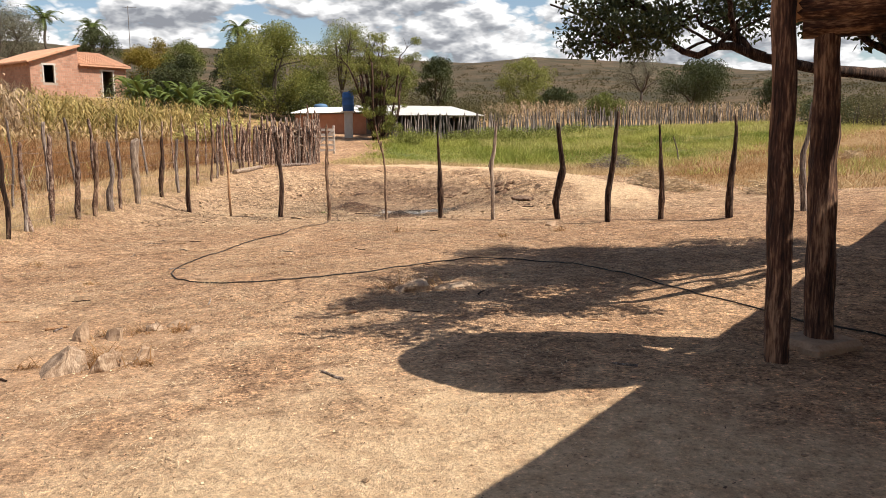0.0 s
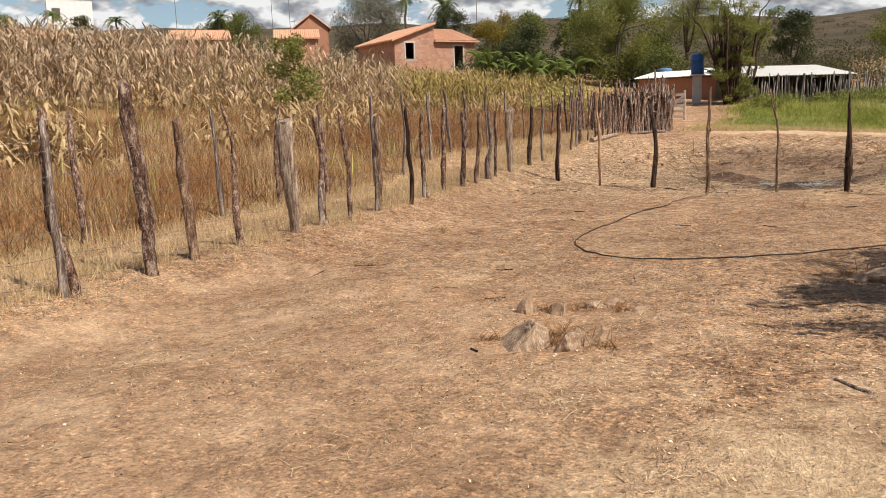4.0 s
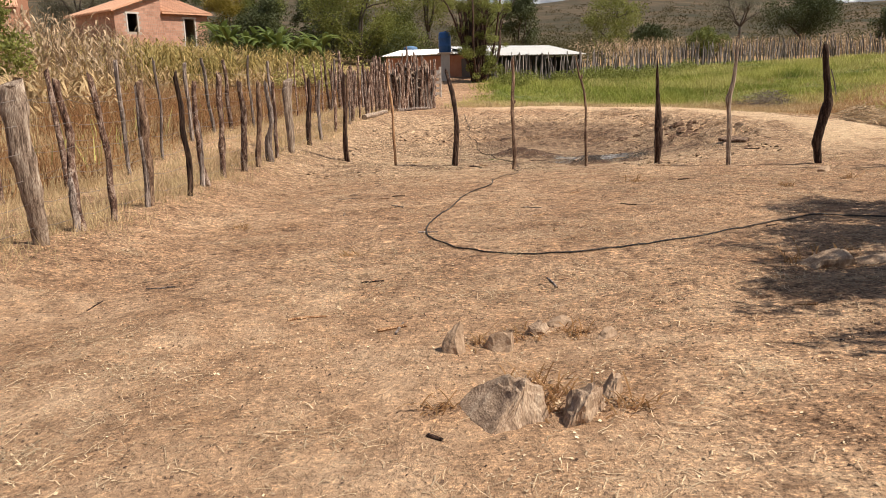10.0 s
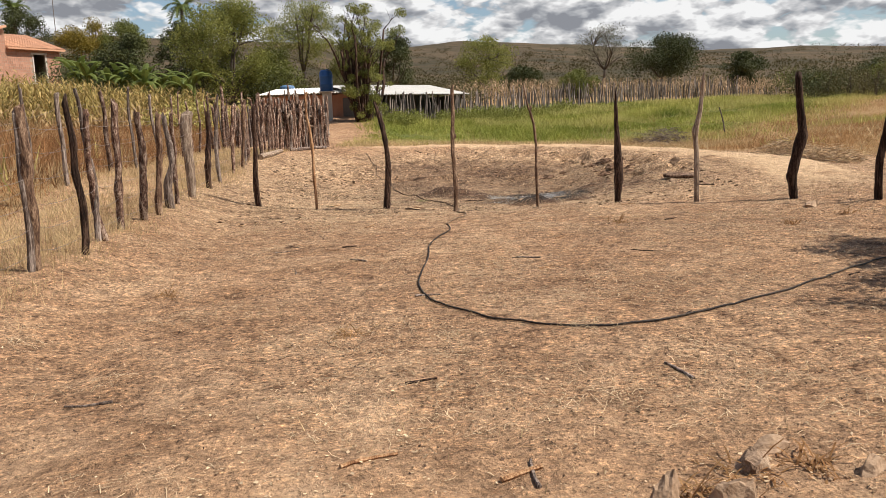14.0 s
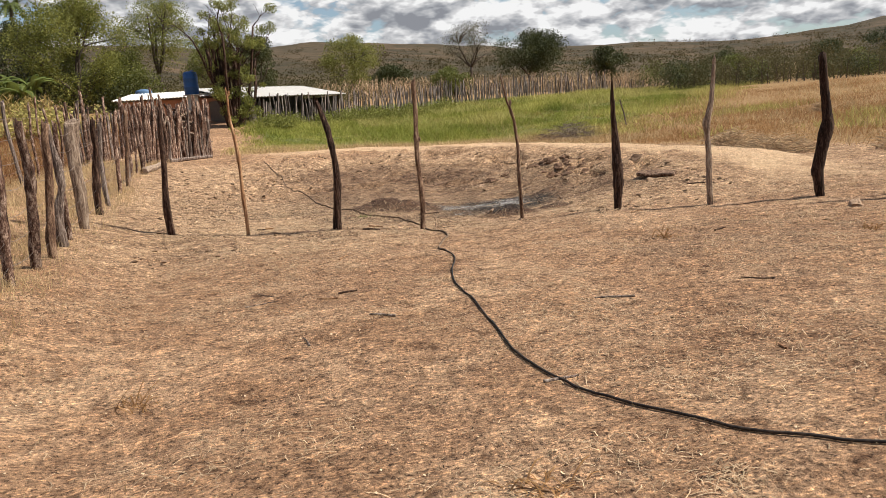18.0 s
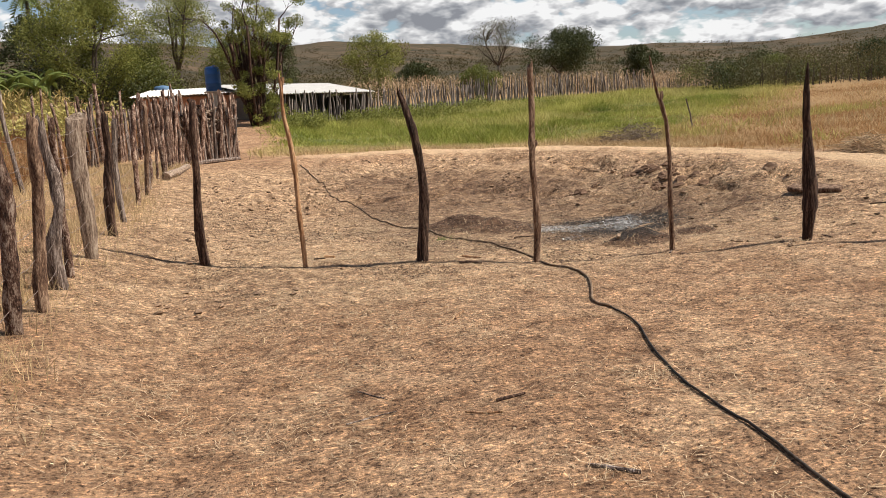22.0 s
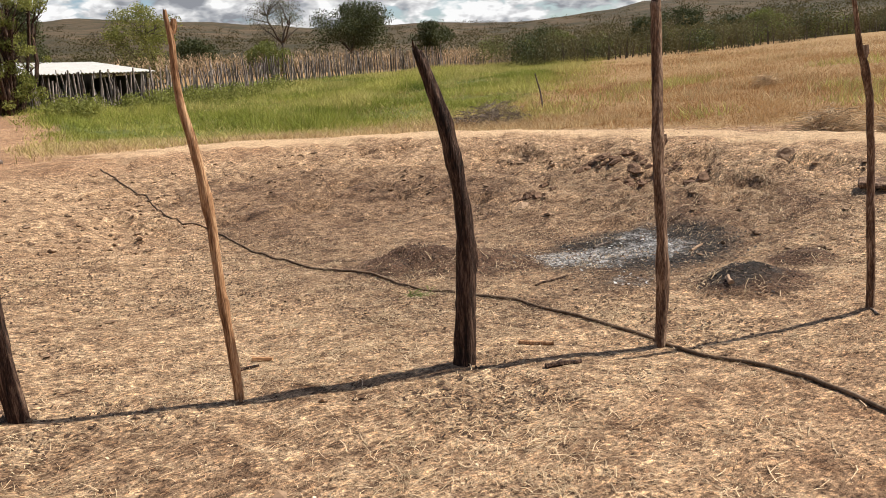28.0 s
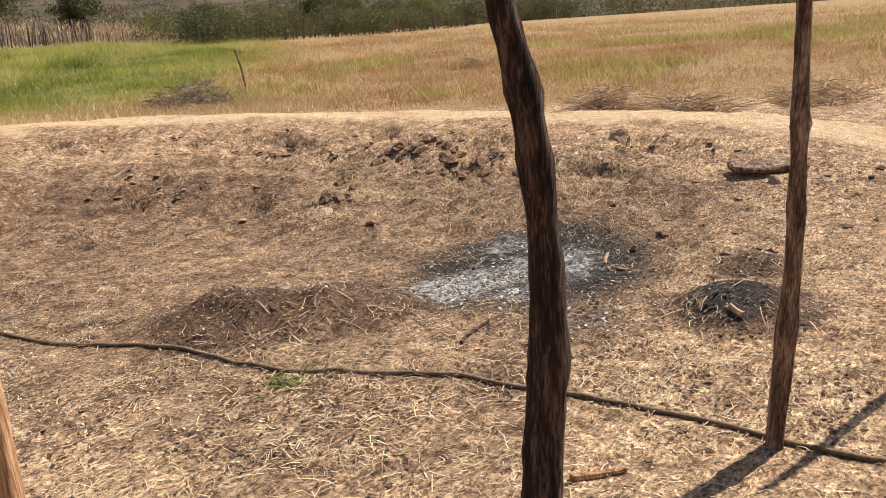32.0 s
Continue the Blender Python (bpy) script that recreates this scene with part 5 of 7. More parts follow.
def near_tree():
    """The spreading tree beside the veranda; its boughs reach over the yard."""
    rng = random.Random(77)
    ob = tagged(new("tree"), "spreading yard tree with low crooked boughs and small leaves", "tree")
    x, y = 6.5, 8.1
    z = gz(x, y)
    pieces, centres, radii = [], [], []
    t, pts = limb((x, y, z - 0.2), (5.9, 8.0, 1.45), 0.17, 0.13, rng, 8, 0.05)
    pieces.append(t)
    head = pts[-1]
    crooked = [  # the low boughs that reach out over the yard
        [(5.9, 8.0, 1.4), (5.0, 7.0, 1.70), (4.2, 6.3, 1.80), (3.5, 5.9, 1.78), (2.88, 5.72, 1.84), (2.52, 5.84, 1.99), (2.28, 5.92, 1.94), (2.10, 5.96, 2.00), (1.92, 6.00, 2.15), (1.79, 6.08, 2.21), (1.52, 6.16, 2.24), (1.20, 6.24, 2.36)],
        [(2.72, 5.76, 1.90), (2.58, 5.84, 2.02), (2.40, 5.92, 2.12), (2.28, 6.00, 2.22), (2.04, 6.00, 2.26), (1.76, 6.08, 2.36)],
        [(2.56, 5.84, 2.00), (2.48, 5.76, 2.18), (2.36, 5.60, 2.34), (2.16, 5.60, 2.54), (1.92, 5.52, 2.74)],
        [(2.04, 5.97, 2.05), (1.84, 5.84, 2.07), (1.68, 5.76, 2.02), (1.56, 5.72, 1.94)],
        [(5.0, 7.0, 1.70), (4.5, 7.6, 2.3), (4.0, 8.3, 2.7), (3.6, 8.8, 3.0)],
        [(5.9, 8.0, 1.4), (5.0, 6.8, 2.1), (4.0, 6.0, 2.7), (3.2, 5.3, 3.1), (2.6, 4.9, 3.3)]]
    boughs = [(2.85, 7.05, 3.35), (2.3, 5.5, 3.2), (2.9, 7.3, 3.3), (3.1, 8.1, 3.3), (3.9, 8.9, 3.4), (2.8, 4.9, 3.3), (3.0, 6.1, 3.4), (3.3, 6.9, 3.4), (3.7, 7.8, 3.4), (4.4, 8.8, 3.4), (4.3, 7.6, 3.5), (5.0, 8.4, 3.6), (5.6, 7.6, 3.7), (6.3, 7.2, 3.7), (6.8, 8.4, 3.9), (2.6, 5.6, 3.5), (3.4, 7.4, 3.6), (3.9, 8.3, 3.6), (2.8, 6.6, 3.6)]
    runs = []
    for k, line in enumerate(crooked):
        q = [Vector(p) for p in line]
        fine = [q[i].lerp(q[i + 1], s) + Vector((rng.uniform(-1, 1), rng.uniform(-1, 1), rng.uniform(-1, 1))) * 0.018 for i in range(len(q) - 1) for s in (0.0, 0.5)] + [q[-1]]
        r0 = (0.058, 0.026, 0.022, 0.012, 0.04, 0.05)[k]
        pieces.append(tube(fine, [r0 * (1 - i / len(fine)) ** 1.3 + 0.006 for i in range(len(fine))], 8, 0.1, rng))
        runs.append((fine[len(fine) // 2:], 6, k < 4))
    for b in boughs:
        t, pts = limb(head, b, 0.05, 0.014, rng, 9, 0.16)
        pieces.append(t)
        runs.append((pts[4:], 17, False))
    low, low_r = [], []
    for pts, n, near in runs:
        for k in range(n):
            p = rng.choice(pts)
            d = Vector((rng.uniform(-1, 1), rng.uniform(-1, 1), rng.uniform(0.0, 0.7))) * rng.uniform(0.25, 0.75)
            tt, q = limb(p, p + d, 0.014, 0.004, rng, 5, 0.2)
            pieces.append(tt)
            for m in range(2):
                (low if near else centres).append(q[-1 - 2 * m]), (low_r if near else radii).append(rng.uniform(0.12, 0.26) if near else rng.uniform(0.16, 0.34))
    v, f = join(pieces)
    mesh_object("trunk", v, f, BARK_DARK, ob, True)
    leaf_cloud("crown", centres, radii, 49000, 0.085, LEAF_DARK, ob, 78, 0.75, 0.3)
    leaf_cloud("low_foliage", low, low_r, 9000, 0.042, LEAF_DARK, ob, 79, 0.8, 0.2)


near_tree()

TREES = [
    # x, y, top, width, leaves, label, seed, leaf count, leaf size, crown low
    ((-12.2, 57.6, 9.35, 7.9), LEAF_LIGHT, "broad domed green tree behind the banana plants", 1, 8600, 0.20, 0.13),
    ((-9.7, 60.3, 6.3, 5.6), LEAF, "low green tree beside the shed", 2, 2800, 0.22, 0.02),
    ((-7.6, 62.6, 10.2, 5.9), LEAF_LIGHT, "feathery light green tree behind the shed", 3, 4600, 0.16, 0.40),
    ((-22.05, 68.58, 9.54, 5.04), LEAF, "round green tree behind the brick house", 4, 3000, 0.22, 0.2),
    ((-17.64, 67.95, 9.36, 4.32), LEAF_DARK, "dark green tree behind the banana plants", 5, 2800, 0.24, 0.2),
    ((-25.3, 69.48, 10.1, 4.9), LEAF_YELLOW, "tree in yellow flower beside the brick house", 6, 4600, 0.2, 0.05),
    ((-40.14, 72, 13.3, 10.4), LEAF_GREY, "grey half-bare tree behind the brick house", 7, 7600, 0.20, 0.15),
    ((-19.35, 59.4, 7.38, 4.5), LEAF_DARK, "dark bushy tree beside the brick house", 8, 2600, 0.22, 0.1),
    ((-0.5, 81, 9.4, 5.0), LEAF_DARK, "dark round tree below the hill", 9, 3000, 0.25, 0.15),
    ((11.2, 75.6, 5.6, 4.6), LEAF_DARK, "small dark green tree below the hill", 10, 2200, 0.25, 0.15),
    ((9, 82.8, 9.5, 7.0), LEAF_LIGHT, "light green tree beyond the far cornfield", 11, 2600, 0.25, 0.15),
    ((20.5, 81.9, 10.1, 6.4), LEAF_GREY, "thin airy tree with a sparse crown", 12, 2000, 0.15, 0.50),
    ((22.9, 72, 7.8, 7.2), LEAF_DARK, "dark spreading tree behind the palisade", 13, 5200, 0.22, 0.38),
    ((30.24, 72, 6.3, 4.14), LEAF_DARK, "small dark tree behind the palisade", 14, 2400, 0.24, 0.3),
    ((13.9, 66.5, 4.6, 3.8), LEAF, "low green bush behind the palisade", 15, 1400, 0.24, 0.1),
    ((46.8, 77.4, 5.94, 5.85), LEAF_DARK, "dark bush at the field's end", 16, 2400, 0.25, 0.15),
    ((48.6, 64.8, 5.4, 4.95), LEAF_DARK, "dark bush along the field fence", 17, 2400, 0.25, 0.2),
    ((41.4, 68.4, 4.68, 4.5), LEAF, "green bush along the field fence", 18, 2000, 0.25, 0.2),
    ((-79.92, 58.68, 14.13, 8.1), LEAF_DARK, "dark tree among the village roofs", 19, 2600, 0.35, 0.1),
    ((-70.11, 63.54, 12.42, 4.14), LEAF_DARK, "small dark tree among the village roofs", 20, 1600, 0.3, 0.1),
    ((-61.56, 79.92, 13.5, 5.94), LEAF, "green tree among the village roofs", 21, 2000, 0.3, 0.2),
    ((-70.2, 86.4, 13.68, 7.2), LEAF, "green tree behind the village roofs", 22, 2200, 0.3, 0.2),
    ((-93.6, 72, 14.4, 8.1), LEAF, "green tree at the village edge", 23, 2200, 0.35, 0.1),
    ((-4.5, 75.6, 8.46, 6.3), LEAF, "green tree beyond the shed", 24, 2600, 0.25, 0.15),
    ((-14.85, 64.8, 8.64, 5.4), LEAF_GREY, "grey-green tree behind the shed", 25, 2600, 0.22, 0.2),
    ((61.74, 75.6, 5.22, 4.68), LEAF, "olive bush beyond the brown field", 27, 2000, 0.25, 0.1),
    ((81.9, 90.9, 8.82, 8.28), LEAF_DARK, "dark spreading tree on the hillside", 28, 3000, 0.32, 0.1),
    ((70.47, 73.71, 6.39, 5.76), LEAF_DARK, "dark bush beyond the brown field", 29, 2400, 0.27, 0.1),
    ((69.12, 67.59, 6.39, 4.86), LEAF, "green tree beyond the brown field", 30, 2200, 0.27, 0.15),
    ((-32.4, 75.6, 11.7, 5.4), LEAF_DARK, "dark tree behind the brick house", 26, 2400, 0.25, 0.2),
]
for (tx, ty, tt, tw), tl, tlab, ts, tn, tsz, tlow in TREES:
    tree(tx, ty, tt, tw, tl, tlab, ts, tn, tsz, tlow)


def bare_tree():
    """The many-stemmed tree beside the drum: upright grey limbs, a few tufts of leaves."""
    rng = random.Random(31)
    x, y = (-3.51, 45.54)
    z = gz(x, y)
    ob = tagged(new("tree"), "many-stemmed grey tree with upright limbs and tufts of leaves", "tree")
    pieces, centres, radii = [], [], []
    tips = []
    for k in range(24):
        a, q = rng.uniform(0, 6.28), rng.random() ** 0.7
        foot = Vector((x + rng.uniform(-0.35, 0.35), y + rng.uniform(-0.35, 0.35), z - 0.2))
        out = Vector((math.cos(a), math.sin(a) * 0.8, 0)) * q * 1.65
        top = z + rng.uniform(3.2, 5.4) - 0.5 * q
        knee = foot + out * rng.uniform(0.55, 0.8) + Vector((0, 0, rng.uniform(1.3, 2.3)))
        end = Vector((x, y, 0)) + out * rng.uniform(1.0, 1.12)
        end.z = top
        line = [foot, foot.lerp(knee, 0.5) + Vector((0, 0, 0.12)), knee, knee.lerp(end, 0.35) + out * 0.06, knee.lerp(end, 0.7), end]
        line = [p + Vector((rng.uniform(-0.04, 0.04), rng.uniform(-0.04, 0.04), 0)) for p in line]
        r = rng.uniform(0.05, 0.095)
        pieces.append(tube(line, [r * 1.25, r * 1.1, r, r, r * 0.95, r * 0.7], 7, 0.12, rng))
        for m in range(rng.randrange(2, 5)):
            p = line[rng.randrange(2, 6)]
            tip = p + Vector((rng.uniform(-0.9, 0.9), rng.uniform(-0.7, 0.7), rng.uniform(0.3, 1.7)))
            t, pts = limb(p, tip, 0.026, 0.006, rng, 6, 0.14)
            pieces.append(t)
            tips.append(pts)
        if q > 0.7:
            tip = end + Vector((out.x * 0.7, out.y * 0.5, rng.uniform(0.4, 1.5)))
            t, pts = limb(end, tip, 0.03, 0.006, rng, 6, 0.2)
            pieces.append(t)
            tips.append(pts)
    for pts in tips:
        for m in range(2):
            t, q = limb(pts[3], pts[3] + Vector((rng.uniform(-0.6, 0.6), rng.uniform(-0.5, 0.5), rng.uniform(0.1, 0.8))), 0.012, 0.004, rng, 4, 0.2)
            pieces.append(t)
        right = pts[-1].x > x + 0.2 and pts[-1].z > z + 4.6
        if rng.random() < (0.95 if right else 0.72):
            centres.append(pts[-1]), radii.append(rng.uniform(0.3, 0.5) if right else rng.uniform(0.18, 0.36))
    for k in range(20):
        centres.append(Vector((x + rng.uniform(-1.0, 1.1), y + rng.uniform(-1.0, 0.5), z + rng.uniform(0.2, 3.4)))), radii.append(rng.uniform(0.2, 0.45))
    v, f = join(pieces)
    mesh_object("trunk", v, f, BARK_DARK, ob, True)
    leaf_cloud("crown", centres, radii, 21000, 0.085, LEAF_LIGHT, ob, 32)


bare_tree()


def palm(x, y, top, seed, label="coconut palm with drooping fronds"):
    rng = random.Random(seed)
    ob = tagged(new("palm_tree"), label, "palm tree")
    z = gz(x, y)
    t, pts = limb((x, y, z - 0.2), (x + rng.uniform(-0.4, 0.4), y, top - 1.0), 0.17, 0.11, rng, 8, 0.03)
    mesh_object("trunk", t[0], t[1], TWIG, ob, True)
    c = pts[-1]
    verts, faces = [], []
    for k in range(15):
        a = 6.28 * k / 15 + rng.uniform(-0.2, 0.2)
        up = rng.uniform(0.1, 1.5)
        L = rng.uniform(1.4, 2.0)
        d = Vector((math.cos(a), math.sin(a), 0))
        side = Vector((-math.sin(a), math.cos(a), 0))
        rib = [c + d * (L * s * (1 - 0.15 * s)) + Vector((0, 0, L * (up * s - 0.95 * s * s))) for s in [i / 12 for i in range(13)]]
        for i in range(1, 13):
            for sg in (-1, 1):
                n = len(verts)
                w = 0.55 * (1 - abs(2 * i / 12 - 0.9) * 0.6)
                tip = rib[i] + side * sg * w + d * 0.25 + Vector((0, 0, -0.28 * w))
                verts += [rib[i - 1], rib[i], tip]
                faces.append((n, n + 1, n + 2))
    mesh_object("fronds", verts, faces, BANANA, ob)


palm(-37.8, 76.77, 13.68, 51)
palm(-34.47, 78.3, 12.96, 52)
palm(-18.27, 72.27, 12.06, 53)
palm(-69.12, 84.6, 14.76, 54)
palm(-84.15, 82.8, 15.3, 55)
palm(-88.2, 75.6, 15.66, 56)


def banana_plant(x, y, h, seed):
    rng = random.Random(seed)
    ob = tagged(new("banana_plant"), "banana plant with broad arching green leaves", "banana plant", "banana plants beside the cornfield")
    z = gz(x, y)
    v, f = tube([(x, y, z - 0.1), (x, y, z + h * 0.3), (x + 0.05, y, z + h * 0.55)], [0.12, 0.10, 0.06], 7)
    mesh_object("stem", v, f, BANANA, ob)
    for k in range(9):
        a = 6.28 * k / 9 + rng.uniform(-0.3, 0.3)
        up, L = rng.uniform(0.6, 1.7), rng.uniform(1.1, 1.7)
        d, side = Vector((math.cos(a), math.sin(a), 0)), Vector((-math.sin(a), math.cos(a), 0))
        verts, faces = [], []
        for i in range(8):
            s = i / 7
            p = Vector((x, y, z + h * 0.5)) + d * L * s * 0.85 + Vector((0, 0, L * (up * s - 0.95 * s * s)))
            w = 0.19 * math.sin(math.pi * min(1, 0.12 + 0.86 * s))
            verts += [p - side * w - Vector((0, 0, 0.06)), p, p + side * w - Vector((0, 0, 0.06))]
        for i in range(7):
            faces += [(3 * i, 3 * i + 1, 3 * i + 4, 3 * i + 3), (3 * i + 1, 3 * i + 2, 3 * i + 5, 3 * i + 4)]
        mesh_object("leaf", verts, faces, BANANA, ob)


_r = random.Random(61)
for k in range(18):
    s = k / 17
    banana_plant(-20.2 + 7.0 * s + _r.uniform(-0.7, 0.7), 52.65 + _r.uniform(-2.5, 2.0), _r.uniform(2.0, 3.0), 300 + k)


def ribbon_leaves(base, yaw, length, rise, droop, width, steps=4):
    """Numpy ribbons: arching leaves from base points."""
    n = len(base)
    s = np.linspace(0, 1, steps + 1)
    d = np.stack([np.cos(yaw), np.sin(yaw), np.zeros(n)], 1)
    side = np.stack([-np.sin(yaw), np.cos(yaw), np.zeros(n)], 1)
    rows = []
    for t in s:
        p = base + d * (length * t)[:, None] + np.stack([np.zeros(n), np.zeros(n), length * (rise * t - droop * t * t)], 1)
        w = (width * (1 - t) ** 0.6 * (0.5 + t) * 0.5 + 0.003)[:, None]
        rows += [p - side * w, p + side * w]
    verts = np.stack(rows, 1).reshape(-1, 3)
    k = 2 * (steps + 1)
    q = np.array([(2 * i, 2 * i + 1, 2 * i + 3, 2 * i + 2) for i in range(steps)])
    faces = (np.arange(n)[:, None, None] * k + q[None]).reshape(-1, 4)
    return verts, faces


def corn_stand(name, label, x, y, hmin, hmax, mat, seed, leaves=11, kind="stuff"):
    rng = np.random.RandomState(seed)
    n = len(x)
    z = terrain(x, y, False)
    h = rng.uniform(hmin, hmax, n)
    idx = np.repeat(np.arange(n), leaves)
    at = np.tile(np.linspace(0.18, 0.97, leaves), n) + rng.uniform(-0.05, 0.05, n * leaves)
    base = np.stack([x[idx] + rng.uniform(-0.04, 0.04, len(idx)), y[idx] + rng.uniform(-0.04, 0.04, len(idx)), z[idx] + h[idx] * at], 1)
    v1, f1 = ribbon_leaves(base, rng.uniform(0, 6.283, len(idx)), rng.uniform(0.15, 0.34, len(idx)), rng.uniform(-0.8, 0.25, len(idx)), rng.uniform(0.2, 1.0, len(idx)), rng.uniform(0.05, 0.10, len(idx)), 2)
    v2, f2 = ribbon_leaves(np.stack([x, y, z - 0.1], 1), rng.uniform(0, 6.283, n), np.full(n, 0.12), (h + 0.1) / 0.12, np.zeros(n), np.full(n, 0.012), 2)
    ob = fast_mesh(name, np.concatenate([v1, v2]), np.concatenate([f1, f2 + len(v1)]), mat)
    return tagged(ob, label, "corn", kind=kind)


def corn_fields():
    rng = np.random.RandomState(71)
    n = 5000
    s, dpt = rng.rand(n), rng.rand(n) ** 1.6
    y = 1.8 + 45 * s
    x = -23.85 + 0.30 * (y - 5.4) - 30.6 * dpt + rng.uniform(-0.8, 0.8, n)
    low = lambda y: 0.3 * sst(9, 21.6, y) - 1.25 * sst(26, 40, y)
    far = y + 3.0 * vnoise(x, y, 4, 1) > 33
    for k, mat, label, seed in ((~far, CORN, "dense field of dry bleached corn", 72), (far, CORN_MIXED, "golden corn with half-green leaves before the brick house", 77)):
        corn_stand("corn_field", label, x[k], y[k], 2.05 + low(y[k]), 2.6 + low(y[k]), mat, seed, 12)
    n = 260
    s = rng.rand(n)
    y = 18 + 25.2 * s
    x = -23.67 + 0.30 * (y - 5.4) + rng.uniform(0.2, 1.5, n)
    corn_stand("corn_edge", "golden dry corn along the field edge", x, y, 0.6, 1.15, CORN_GOLD, 73, 10)
    n = 60
    x, y = -13.5 + rng.normal(0, 0.55, n), 10.44 + rng.normal(0, 0.8, n)
    corn_stand("corn_clump", "clump of golden dry corn standing in the weeds", x, y, 0.7, 1.45, CORN_GOLD, 74, 12)
    n = 110
    x, y = -12.78 + rng.normal(0, 0.8, n), 18.45 + rng.normal(0, 1.5, n)
    corn_stand("corn_clump", "thin golden corn standing in the weeds", x, y, 0.5, 0.95, CORN_GOLD, 76, 10)
    n = 2000
    x = 3.6 + 46.8 * rng.rand(n)
    y = 63 + 10.8 * rng.rand(n) + 0.12 * x
    corn_stand("corn_field", "far field of pale dry corn behind the palisade", x, y, 1.2, 1.75, CORN, 75, 7)


corn_fields()


def shed_weeds():
    """Rank green weeds along the palisade before the shed."""
    rng = np.random.RandomState(105)
    n = 90
    s = rng.rand(n)
    x, y = -2.52 + 11.7 * s + rng.normal(0, 0.4, n), 43.74 + 7.65 * s + rng.normal(0, 1.3, n)
    r = rng.uniform(0.25, 0.6, n)
    ob = leaf_cloud("rank_weeds", np.stack([x, y, terrain(x, y, False) + r * 0.5], 1), r, n * 130, 0.11, LEAF_LIGHT, None, 106, 0.8)
    tagged(ob, "rank green weeds growing before the shed palisade", "weeds", kind="stuff")


shed_weeds()


def blades(name, label, x, y, h, w, mat, seed, lean=0.35, category="grass"):
    rng = np.random.RandomState(seed)
    n = len(x)
    z = terrain(x, y) - 0.02
    a, t = rng.uniform(0, 6.283, n), rng.uniform(0, 6.283, n)
    l = h * rng.uniform(0, lean, n)
    bx, by = np.cos(a) * w / 2, np.sin(a) * w / 2
    tip = np.stack([x + np.cos(t) * l, y + np.sin(t) * l, z + h], 1)
    verts = np.stack([np.stack([x - bx, y - by, z], 1), np.stack([x + bx, y + by, z], 1), tip], 1).reshape(-1, 3)
    ob = fast_mesh(name, verts, np.arange(n * 3).reshape(-1, 3), mat)
    return tagged(ob, label, category, kind="stuff")


def scatter(n, x0, x1, y0, y1, seed, keep):
    rng = np.random.RandomState(seed)
    x, y = rng.uniform(x0, x1, n), rng.uniform(y0, y1, n)
    k = rng.rand(n) < keep(x, y)
    return x[k], y[k], rng


